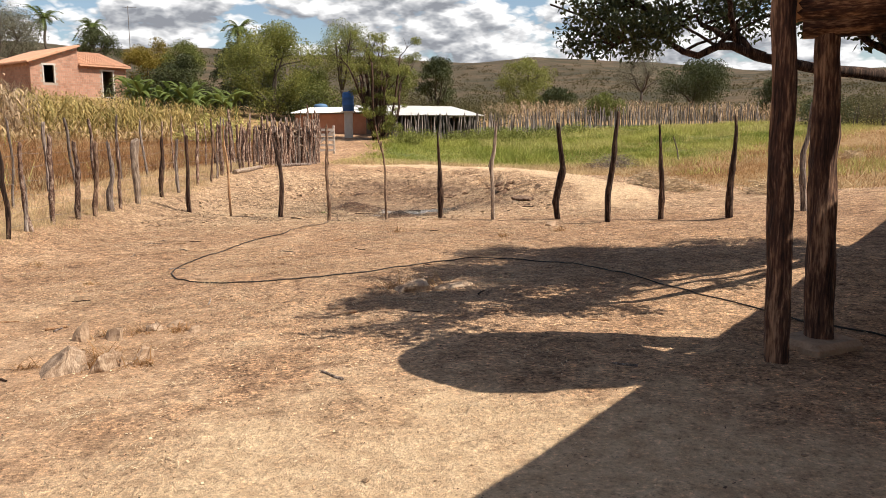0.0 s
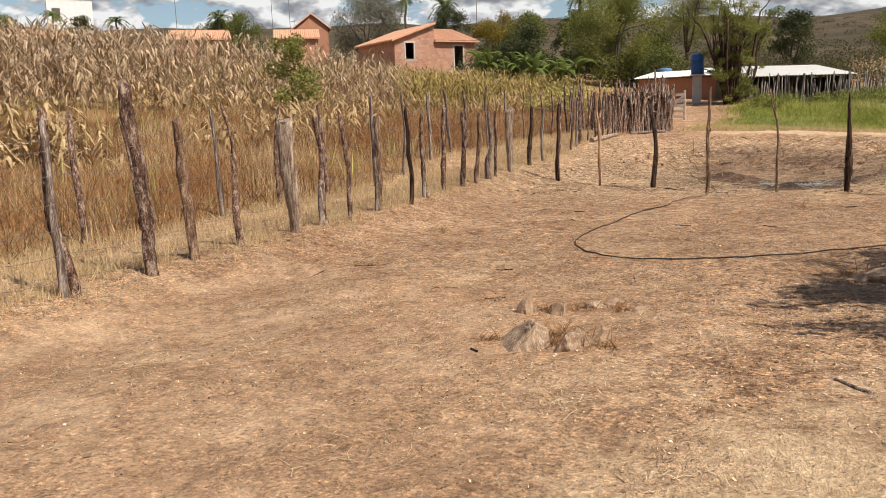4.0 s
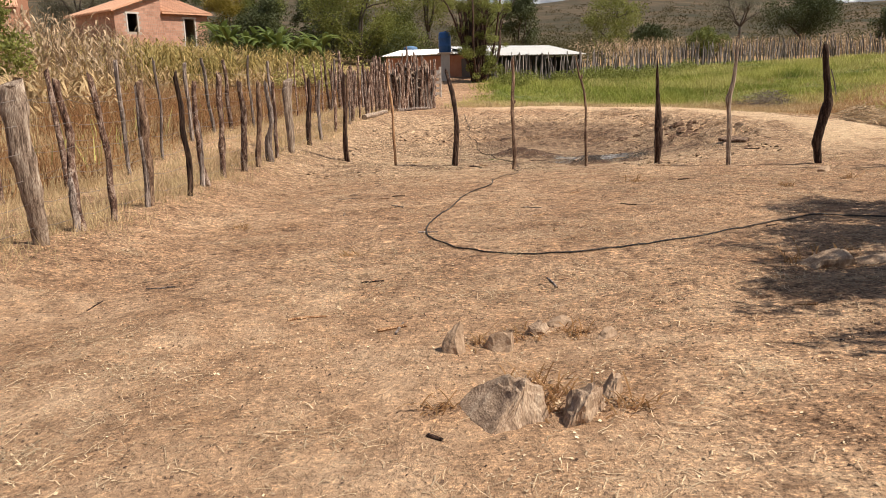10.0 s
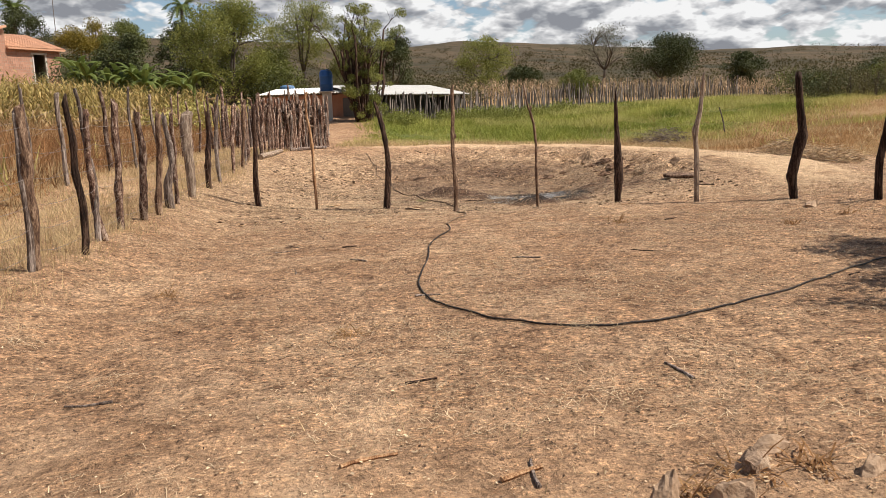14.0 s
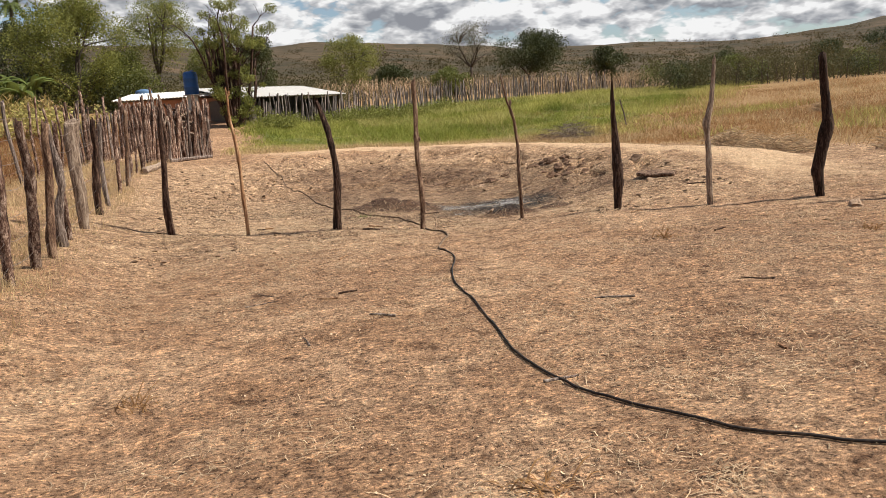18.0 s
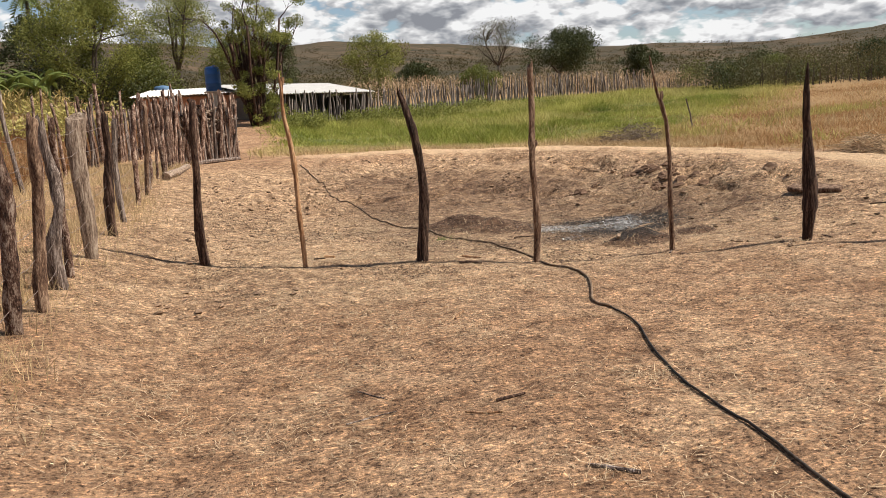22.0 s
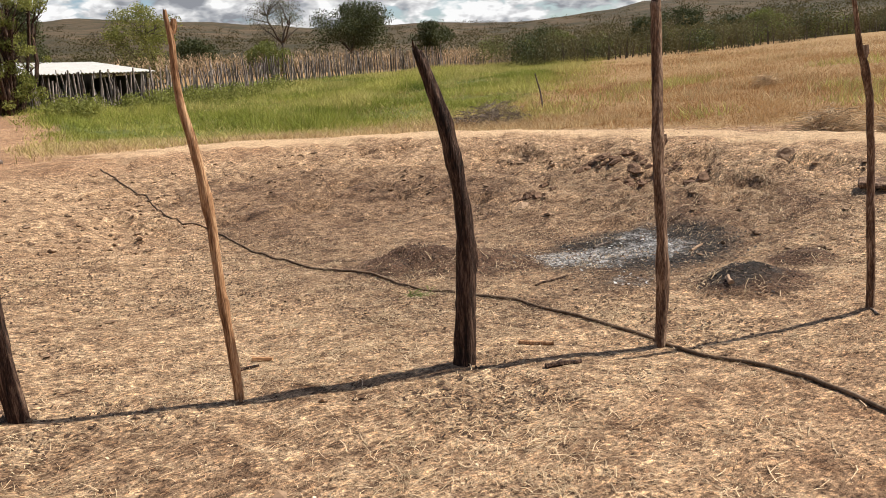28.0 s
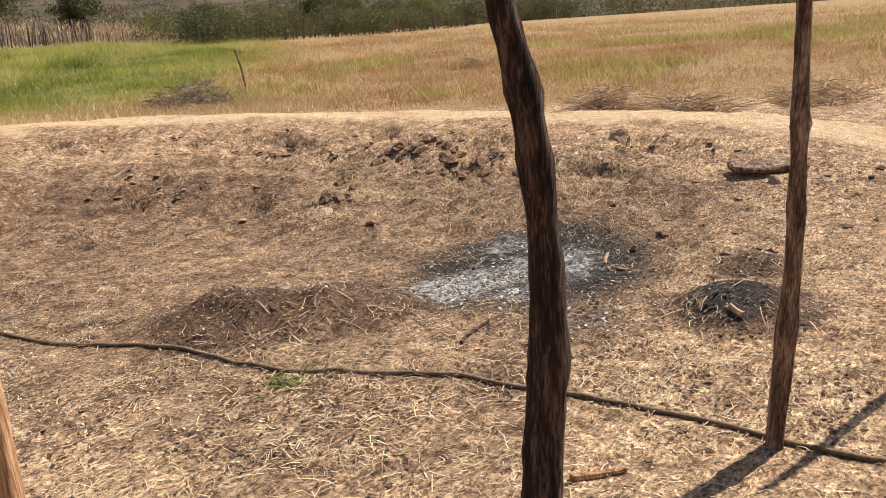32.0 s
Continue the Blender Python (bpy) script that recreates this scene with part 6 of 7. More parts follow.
def fields():
    behind = lambda x, y: sst(1.02, 1.1, bowl(x, y)) * (y > 14.4)
    greenish = lambda x, y: sst(-4.05, -1.35, x) * (1 - sst(8.8, 12.8, x - 0.95 * (y - 33.3) + 1.5 * vnoise(x, y, 3, 1))) * sst(31.95, 34.65, y + 1.2 * vnoise(x, y, 2.5, 2)) * (1 - sst(0, 3, y - 50.5 - 0.45 * (x - 3)))
    yellow = lambda x, y: sst(0.02, 0.50, 0.8 * vnoise(x, y, 5, 3) + 0.5 * vnoise(x, y, 1.5, 2) + 0.5 * sst(41.4, 52.2, y) + 0.5 * (1 - sst(33.3, 36.9, y)) + 0.5 * sst(9, 18, x))
    x, y, r = scatter(290000, -4.5, 34, 27.9, 58.5, 81, lambda x, y: behind(x, y) * greenish(x, y) * (1 - 0.75 * yellow(x, y)))
    blades("meadow_grass", "lush green meadow grass", x, y, r.uniform(0.06, 0.27, len(x)) * (1 + 0.8 * vnoise(x, y, 1.6, 0) + 1.1 * np.maximum(0, vnoise(x, y, 4.0, 3))), r.uniform(0.015, 0.04, len(x)), GREEN_GRASS, 82, 1.7)
    x, y, r = scatter(240000, -4.5, 44, 27.9, 60, 83, lambda x, y: behind(x, y) * greenish(x - 2.0, y) * (0.15 + 0.85 * yellow(x, y)))
    blades("yellow_grass", "yellowing meadow grass", x, y, r.uniform(0.06, 0.27, len(x)) * (1 + 0.8 * vnoise(x, y, 1.4, 2) + 1.1 * np.maximum(0, vnoise(x, y, 4.0, 3))), r.uniform(0.015, 0.04, len(x)), YELLOW_GRASS, 84, 1.7)
    x, y, r = scatter(60000, -4.5, 8.1, 25.2, 34.2, 85, lambda x, y: behind(x, y) * (1 - 0.8 * greenish(x, y)) * sst(-4.5, -2.7, x))
    blades("pale_grass", "pale dry grass behind the bank", x, y, r.uniform(0.05, 0.20, len(x)), r.uniform(0.008, 0.022, len(x)), PALE_GRASS, 86, 1.8)
    x, y, r = scatter(30000, -4.5, 9, 27.0, 34.6, 107, lambda x, y: behind(x, y) * sst(-4.5, -2.7, x) * sst(-0.3, 0.4, vnoise(x, y, 1.3, 3)) * sst(27.0, 31.5, y))
    blades("yellow_grass", "yellow-green grass at the meadow's near edge", x, y, r.uniform(0.06, 0.24, len(x)), r.uniform(0.012, 0.03, len(x)), YELLOW_GRASS, 108, 1.6)
    brown = lambda x, y: behind(x, y) * sst(4.5, 7.2, x + 0.3 * (y - 24.3)) * (1 - 0.85 * greenish(x, y)) * (0.35 + 0.65 * sst(-0.4, 0.4, vnoise(x, y, 2.4, 4)))
    x, y, r = scatter(330000, 3.6, 40.5, 11.7, 45, 87, lambda x, y: brown(x, y) * (1.15 - sst(13.5, 40.5, x)))
    blades("field_grass", "reddish brown dry field grass", x, y, r.uniform(0.04, 0.19, len(x)) * (1 + 0.6 * vnoise(x, y, 0.9, 1)), r.uniform(0.006, 0.020, len(x)), FIELD_GRASS, 88, 2.2)
    x, y, r = scatter(45000, 3.6, 36, 11.7, 40.5, 89, lambda x, y: brown(x, y) * sst(0.0, 0.5, vnoise(x, y, 1.8, 2)))
    blades("field_grass", "straw-coloured grass among the brown field", x, y, r.uniform(0.12, 0.38, len(x)), r.uniform(0.012, 0.03, len(x)), PALE_GRASS, 90, 1.2)
    x, y, r = scatter(55000, 2.7, 27, 12.6, 32.4, 91, lambda x, y: brown(x, y) * np.maximum(sst(0.15, 0.6, vnoise(x, y, 2.6, 0)), 0.8 * (1 - sst(1.1, 1.35, bowl(x, y))) * sst(-0.2, 0.3, vnoise(x, y, 1.2, 1))))
    blades("field_weeds", "green and yellow weeds in the brown field", x, y, r.uniform(0.10, 0.32, len(x)), r.uniform(0.02, 0.05, len(x)), YELLOW_GRASS, 92, 1.2)
    # weeds beyond the lane
    x, y, r = scatter(300000, -25.2, -8.1, -5.4, 45, 93, lambda x, y: (x > -23.4 + 0.30 * (y - 5.4)) * (0.4 + 0.6 * sst(-0.3, 0.4, vnoise(x, y, 1.7, 1))) * (1.1 - 0.5 * sst(-9, -19.8, x)))
    blades("dry_weeds", "tall brown dry weeds beyond the lane", x, y, r.uniform(0.2, 0.68, len(x)) * (0.8 + 0.35 * vnoise(x, y, 2.0, 3)), r.uniform(0.007, 0.019, len(x)), WEED, 94, 1.5)
    x, y, r = scatter(60000, -18, -8.1, 0.9, 36, 95, lambda x, y: sst(0.0, 0.5, vnoise(x, y, 1.3, 4)))
    blades("dry_weeds", "straw-coloured grass among the brown weeds", x, y, r.uniform(0.15, 0.55, len(x)), r.uniform(0.008, 0.02, len(x)), PALE_GRASS, 96, 0.6)
    x, y, r = scatter(5000, -21.6, -8.55, 2.7, 43.2, 97, lambda x, y: sst(0.35, 0.6, vnoise(x, y, 2.3, 2)))
    blades("green_weeds", "a few green weeds among the brown ones", x, y, r.uniform(0.2, 0.7, len(x)), r.uniform(0.03, 0.06, len(x)), YELLOW_GRASS, 98, 0.6)
    # tufts under the yard fence and thin dry grass along the lane
    x, y, r = scatter(80000, -7.2, -5.31, 0.9, 29.7, 99, lambda x, y: np.exp(-((x - -6.165) / 0.33) ** 2) * (0.25 + 0.75 * sst(-0.2, 0.5, vnoise(x, y, 0.9, 1))))
    blades("fence_grass", "dry tufts of grass along the fence foot", x, y, r.uniform(0.04, 0.18, len(x)), r.uniform(0.003, 0.008, len(x)), PALE_GRASS, 100, 1.2)
    x, y, r = scatter(80000, -8.28, -6.21, 0.9, 29.7, 101, lambda x, y: 0.3 + 0.5 * sst(-0.2, 0.5, vnoise(x, y, 0.9, 3)))
    blades("lane_grass", "thin dry grass in the lane", x, y, r.uniform(0.04, 0.22, len(x)), r.uniform(0.004, 0.010, len(x)), PALE_GRASS, 102, 1.2)
    # stubble standing in the yard
    x, y, r = scatter(16000, -5.85, 5.4, 4.5, 13.95, 103, lambda x, y: sst(0.1, 0.6, vnoise(x, y, 1.5, 2)) * (0.3 + 0.7 * sst(9.9, 11.7, y)))
    blades("yard_stubble", "short bleached stubble in the yard", x, y, r.uniform(0.02, 0.09, len(x)), r.uniform(0.003, 0.006, len(x)), PALE_GRASS, 104, 1.2)


fields()


def scrub_belt():
    """Olive scrub on the far slopes: clumps of leaves that nobody could count."""
    rng = np.random.RandomState(110)
    belts = [("scrub", "olive scrub trees along the field's far edge", 230, 62, 85.5, 0.58, 1.75, 1.1, 2.5, BUSH, 150, 0.25),
             ("scrub", "belt of olive bushes at the foot of the hill", 420, 76, 112, -0.15, 0.9, 1.0, 2.3, BUSH, 95, 0.27),
             ("scrub", "scrub trees on the lower hillside", 620, 92, 185, -0.25, 1.8, 1.1, 2.5, SCRUB, 70, 0.33)]
    for name, label, n, r0, r1, a0, a1, s0, s1, mat, per, leaf in belts:
        az, rad = rng.uniform(a0, a1, n), r0 + (r1 - r0) * rng.rand(n) ** 1.2
        x, y = np.sin(az) * rad, np.cos(az) * rad + 13.5
        size = rng.uniform(s0, s1, n)
        z = terrain(x, y, False) + size * 0.38
        ob = leaf_cloud(name, np.stack([x, y, z], 1), size, n * per, leaf, mat, None, int(r0), 0.75)
        tagged(ob, label, "scrub", kind="stuff")

    n = 900
    az, rad = rng.uniform(-0.35, 1.8, n), 165 + 180 * rng.rand(n) ** 1.3
    x, y = np.sin(az) * rad, np.cos(az) * rad + 13.5
    size = rng.uniform(1.0, 2.6, n)
    z = terrain(x, y, False) + size * 0.2
    tagged(leaf_cloud("scrub", np.stack([x, y, z], 1), size, n * 34, 0.48, SCRUB_FAR, None, 191, 0.55), "olive scrub bushes on the far hillside", "scrub", kind="stuff")


def field_hedge():
    """The hedge of olive scrub along the brown field's upper edge, with its thin stems."""
    rng = np.random.RandomState(193)
    edge = lambda x: np.interp(x, [23, 29.5, 34, 42, 48, 60], [50.0, 48.4, 46.6, 47.4, 46.6, 44.0])
    for n, depth, s0, s1, per, mat, label in ((130, 8.0, 0.6, 1.35, 330, BUSH, "hedge of olive scrub along the brown field's upper edge"),
                                              (26, 6.0, 0.7, 1.3, 420, LEAF_DARK, "darker bushes standing in the field hedge"),
                                              (22, 9.0, 0.6, 1.2, 330, LEAF, "green bushes standing in the field hedge")):
        x = rng.uniform(24, 60, n)
        y = edge(x) + depth * rng.rand(n) ** 1.4
        size = rng.uniform(s0, s1, n)
        z = terrain(x, y, False) + size * rng.uniform(0.5, 1.25, n)
        tagged(leaf_cloud("hedge", np.stack([x, y, z], 1), size, n * per, 0.13, mat, None, 194 + n, 0.8), label, "hedge", kind="stuff")
    pieces = []
    for k in range(150):
        x = rng.uniform(24, 60)
        y = float(edge(x)) + rng.uniform(-0.4, 3.0)
        z, h = gz(x, y), rng.uniform(0.7, 1.7)
        dx, dy = rng.uniform(-0.3, 0.3), rng.uniform(-0.3, 0.3)
        pieces.append(tube([(x, y, z - 0.1), (x + dx * 0.3, y + dy * 0.3, z + h * 0.5), (x + dx, y + dy, z + h)], [0.032, 0.026, 0.014], 4, cap=False))
    v, f = join(pieces)
    tagged(mesh_object("hedge_stems", v, f, TWIG), "thin grey stems and stakes under the field hedge", "hedge", kind="stuff")


def thicket():
    """Dark undergrowth under the trees from the brick house to the shed and beyond."""
    rng = np.random.RandomState(115)
    for name, label, x0, x1, y0, y1, n, per, leaf, mat in (
            ("thicket", "dark undergrowth behind the banana plants", -24.5, -8.0, 57.0, 66.0, 95, 260, 0.15, LEAF_DARK),
            ("thicket", "olive bushes behind the sheds", -9.0, 5.0, 58.0, 68.0, 60, 240, 0.15, BUSH)):
        x, y = rng.uniform(x0, x1, n), rng.uniform(y0, y1, n)
        size = rng.uniform(0.7, 1.6, n)
        z = terrain(x, y, False) + size * rng.uniform(0.4, 1.2, n)
        tagged(leaf_cloud(name, np.stack([x, y, z], 1), size, n * per, leaf, mat, None, 116 + n, 0.8), label, "bushes", kind="stuff")


scrub_belt()
field_hedge()
thicket()


# ---- yard things: hose, rocks, ash, litter ----
def smooth_path(pts, n):
    """Catmull-Rom through the points."""
    P = [Vector((*p, 0)) for p in pts]
    P = [P[0] * 2 - P[1]] + P + [P[-1] * 2 - P[-2]]
    out = []
    for i in range(1, len(P) - 2):
        for k in range(n):
            t = k / n
            out.append(0.5 * ((2 * P[i]) + (P[i + 1] - P[i - 1]) * t + (2 * P[i - 1] - 5 * P[i] + 4 * P[i + 1] - P[i + 2]) * t * t + (3 * P[i] - P[i - 1] - 3 * P[i + 1] + P[i + 2]) * t ** 3))
    out.append(P[-2])
    return out


def hose():
    pts = [(3.33, 4.68), (2.952, 5.274), (2.754, 5.787), (2.30, 6.90), (1.80, 8.05), (1.22, 8.82), (0.72, 8.92), (-0.20, 8.36), (-0.98, 7.93), (-1.58, 7.60), (-1.97, 7.56), (-2.26, 7.70), (-2.58, 8.10), (-2.82, 8.75), (-2.88, 9.40), (-2.80, 10.05), (-2.70, 10.75), (-2.64, 11.42), (-2.50, 12.0), (-2.30, 12.60), (-2.28, 13.20), (-2.12, 13.60), (-1.93, 14.10), (-1.89, 14.60),
           (-1.94, 15.0), (-1.85, 15.55), (-1.90, 16.05), (-1.96, 16.50), (-2.14, 16.98), (-2.29, 17.42), (-2.36, 17.95), (-2.47, 18.45), (-2.62, 18.98), (-2.72, 19.6), (-2.74, 20.5), (-2.80, 21.4), (-3.05, 22.3), (-3.07, 23.5), (-3.22, 24.8), (-3.32, 25.7)]
    path = [(p.x, p.y, gz(p.x, p.y) + 0.010) for p in smooth_path(pts, 9)]
    ob = tagged(new("hose"), "black irrigation hose in a long curve, dust-caked at its far end", "hose")
    cut = max(i for i, p in enumerate(path) if p[1] < 13.0)
    for line, mat, r in ((path[:cut + 1], HOSE, 0.0068), (path[cut:], DUSTY_HOSE, 0.0105)):
        v, f = tube(line, [r] * len(line), 8)
        mesh_object("section", v, f, mat, ob, True)


hose()


def rock_mesh(name, sx, sy, sz, seed, mat, cuts=2, rough=0.22, peak=0.0, shear=0.3, cleft=()):
    """A broken stone: a ball split along a dozen cleavage planes, with rough skin."""
    rng = random.Random(seed * 17 + 3)
    planes = []
    for _ in range(10):
        d = Vector((rng.gauss(0, 1), rng.gauss(0, 1), rng.gauss(0.25, 0.8))).normalized()
        planes.append((d, rng.uniform(0.50, 0.84)))
    planes += [(Vector(d).normalized(), lim) for d, lim in cleft]
    bm = bmesh.new()
    bmesh.ops.create_icosphere(bm, subdivisions=cuts + 1, radius=1.0)
    off = Vector((seed * 3.7, seed * 1.3, 0))
    for v in bm.verts:
        n = v.co.normalized()
        q = n * 1.02
        for d, lim in planes:
            e = q.dot(d)
            if e > lim:
                q = q - d * (e - lim) * 0.94
        q = q * (1 + rough * 0.8 * noise.noise(n * 2.2 + off) + rough * 0.4 * noise.noise(n * 6 + off) + rough * 0.25 * noise.noise(n * 14 + off))
        narrow = 1 - peak * max(0.0, q.z) + 0.55 * max(0.0, -q.z)
        v.co = Vector(((q.x * narrow + shear * q.z) * sx * 1.18, q.y * narrow * sy * 1.18, q.z * sz * 1.18))
    me = bpy.data.meshes.new(name)
    bm.to_mesh(me)
    bm.free()
    me.materials.append(mat)
    return me


def rocks():
    rows = [
        # x, y, half sizes, sink, turn, label
        ((-2.11, 4.66), 0.205, 0.19, 0.205, 0.052, 0.3, ROCK, "large weathered brown-grey rock bedded in the yard"),
        ((-1.82, 4.62), 0.085, 0.14, 0.110, 0.03, -0.35, ROCK, "slab-like brown-grey rock beside the large one"),
        ((-1.68, 4.86), 0.045, 0.09, 0.08, 0.02, -0.2, PALE_ROCK, "pale broken stone bedded in the yard"),
        ((-2.37, 5.50), 0.060, 0.045, 0.125, 0.01, 0.9, PALE_ROCK, "pale flat stone standing on edge"),
        ((-2.14, 5.54), 0.070, 0.060, 0.100, 0.02, -0.5, PALE_ROCK, "pale angular stone in the dust"),
        ((-1.95, 5.77), 0.075, 0.06, 0.06, 0.02, 0.5, ROCK, "half-buried stone with dry grass round it"),
        ((-1.82, 5.92), 0.07, 0.05, 0.045, 0.02, 0.1, PALE_ROCK, "small half-buried pale stone"),
        ((0.05, 7.02), 0.17, 0.12, 0.10, 0.04, 0.3, ROCK, "dark broken clod in the shade of the tree"),
        ((0.38, 7.08), 0.20, 0.12, 0.07, 0.04, 0.4, ROCK, "small dark clod in the shade of the tree"),
        ((-1.59, 5.66), 0.045, 0.035, 0.05, 0.015, 0.4, PALE_ROCK, "small pale stone standing beside a dark chip"),
        ((2.05, 12.25), 0.10, 0.07, 0.07, 0.02, 0.6, PALE_ROCK, "small stone between two stakes"),
        ((0.225, 19.35), 0.11, 0.08, 0.05, 0.01, 0.3, PALE_ROCK, "flat stone on the bank"),
        ((1.8, 15.975), 0.06, 0.055, 0.045, 0.01, 0.0, PALE_ROCK, "small round pale stone"),
        ((2.475, 17.55), 0.09, 0.08, 0.08, 0.02, 0.0, PALE_ROCK, "pale clod on the bank"),
        ((-3.24, 19.17), 0.05, 0.04, 0.03, 0.01, 0.0, PALE_ROCK, "small pale stone beside the hose"),
    ]
    for i, ((x, y), sx, sy, sz, sink, turn, mat, label) in enumerate(rows):
        ob = new("rock", rock_mesh("rock", sx, sy, sz, i + 1, mat, 3 if i < 3 else 2, peak=(0.30, 0.3, 0.2, 0.5)[i] if i < 4 else 0.0, shear=0.30, cleft=(((-0.80, -0.1, 0.6), 0.30), ((0.1, -1, 0.35), 0.50), ((1, 0.1, 0.12), 0.52)) if i == 0 else ()))
        ob.matrix_basis = pose(x, y, gz(x, y) + sz * 0.35 - sink, 0, 0, math.degrees(turn))
        tagged(ob, label, "rock")


rocks()


def sticks_and_logs():
    rng = random.Random(131)

    def stick(name, x, y, L, r, yaw, mat, label, lift=0.0, sides=6):
        n = 6
        d = (math.cos(yaw), math.sin(yaw))
        bend = rng.uniform(-0.06, 0.06) * L
        pts = []
        for k in range(n + 1):
            s = k / n - 0.5
            px, py = x + d[0] * L * s - d[1] * bend * (1 - 4 * s * s), y + d[1] * L * s + d[0] * bend * (1 - 4 * s * s)
            pts.append((px, py, gz(px, py) + r * 0.8 + lift))
        v, f = tube(pts, [r * (1.1 - 0.4 * k / n) for k in range(n + 1)], sides, 0.12, rng)
        tagged(mesh_object(name, v, f, mat), label, name.replace("_", " "))

    bm = box(0, 0, 0, 0.60, 0.20, 0.055, 0, 0.014)
    bmesh.ops.subdivide_edges(bm, edges=bm.edges[:], cuts=3, use_grid_fill=True)
    for v in bm.verts:
        v.co += Vector((noise.noise(v.co * 9), noise.noise(v.co * 9 + Vector((5, 0, 0))), noise.noise(v.co * 7 + Vector((0, 5, 0))))) * 0.018
        v.co.y *= 1 - 0.35 * max(0.0, v.co.x) / 0.3
    bx, by = 1.98, 16.08
    bm.transform(Matrix.Translation((bx, by, gz(bx, by) + 0.05)) @ Matrix.Rotation(-1.0, 4, "Z") @ Matrix.Rotation(0.24, 4, "X"))
    me = bpy.data.meshes.new("plank")
    bm.to_mesh(me)
    bm.free()
    me.materials.append(BARK_BROWN)
    tagged(new("plank", me), "thick weathered brown plank lying in the broken bank", "plank")
    stick("log", *(-5.80, 24.35), 2.3, 0.075, 1.45, BARK_PALE, "pale bleached log lying towards the palisade", 0, 9)
    stick("log", *(-5.13, 28.44), 1.2, 0.06, 0.4, BARK_GREY, "grey log lying at the palisade's foot", 0, 8)
    stick("stick", *(-2.385, 4.455), 0.07, 0.009, -0.6, BARK_DARK, "short dark stick beside the rock")
    stick("stick", *(-2.745, 5.85), 0.17, 0.012, 0.4, BARK_TAN, "pale stick in the dust")
    stick("stick", *(-3.798, 16.497), 0.13, 0.016, -0.8, CUT_WOOD, "split wood chip on the earth")
    stick("stick", *(-3.915, 16.38), 0.12, 0.010, 0.1, BARK_DARK, "dark bark chip on the earth")
    stick("stick", *(-2.61, 15.21), 0.22, 0.014, -0.1, BARK_DARK, "dark stick on the earth")
    stick("stick", *(-2.475, 15.615), 0.20, 0.014, -0.7, BARK_TAN, "pale split stick on the earth")
    stick("stick", *(0.045, 16.65), 0.22, 0.013, 0.3, PALE_ROCK, "ash-white charred stick on the ashes")
    stick("stick", *(-0.315, 17.415), 0.26, 0.012, 0.2, BARK_GREY, "grey stick on the ashes")
    stick("stick", *(-0.855, 15.588), 0.10, 0.018, 0.9, PALE_ROCK, "white scrap on the charred heap")
    stick("stick", *(-1.44, 16.74), 0.35, 0.009, 0.1, BARK_DARK, "dark twig beside the heap")
    for k in range(34):
        stick("stick", rng.uniform(-5.4, 2.7), rng.uniform(3.6, 15.3), rng.uniform(0.08, 0.28), rng.uniform(0.004, 0.009), rng.uniform(0, 3.1), rng.choice((BARK_TAN, BARK_DARK, BARK_GREY)), "small dry twig on the ground")
    # leaning stick in the field, brush heaps
    x, y = (9.54, 30.6)
    v, f = tube([(x, y, gz(x, y) - 0.1), (x - 0.1, y, gz(x, y) + 0.5), (x - 0.26, y, gz(x, y) + 1.0)], [0.03, 0.026, 0.02], 7)
    tagged(mesh_object("stake", v, f, BARK_GREY), "thin leaning stake in the dry field", "stake")

    def brush(x, y, w, h, n, label, mat, seed):
        r = random.Random(seed)
        pieces = []
        for k in range(n):
            a, q, e = r.uniform(0, 6.28), r.random() ** 0.6, r.uniform(-0.3, 0.7)
            cx, cy = x + math.cos(a) * q * w / 2, y + math.sin(a) * q * w / 2
            cz = gz(cx, cy) + h * (1 - q * q) * r.random()
            b, L = r.uniform(0, 6.28), r.uniform(0.15, 0.4)
            p0, p1 = Vector((cx, cy, cz)), Vector((cx + math.cos(b) * L, cy + math.sin(b) * L, max(gz(cx, cy) + 0.01, cz + e * L * 0.6)))
            pieces.append(tube([p0, (p0 + p1) / 2 + Vector((0, 0, 0.03)), p1], [0.007, 0.006, 0.003], 4, cap=False))
        v, f = join(pieces)
        tagged(mesh_object("brush_heap", v, f, mat), label, "brush heap", kind="stuff")

    brush(*(5.4, 18.9), 0.9, 0.42, 800, "heap of dry weeds raked to the field's edge", STRAW, 141)
    brush(*(5.67, 17.91), 1.2, 0.26, 700, "low heap of dry brush at the field's edge", STRAW, 142)
    brush(*(6.66, 29.25), 2.0, 0.6, 600, "grey heap of thorn brush in the meadow", BARK_GREY, 143)
    brush(*(14.22, 26.46), 0.6, 0.25, 260, "small pale heap of brush in the field", STRAW, 144)
    brush(*(7.47, 16.65), 1.2, 0.3, 300, "low raked heap of dry grass", STRAW, 145)


sticks_and_logs()


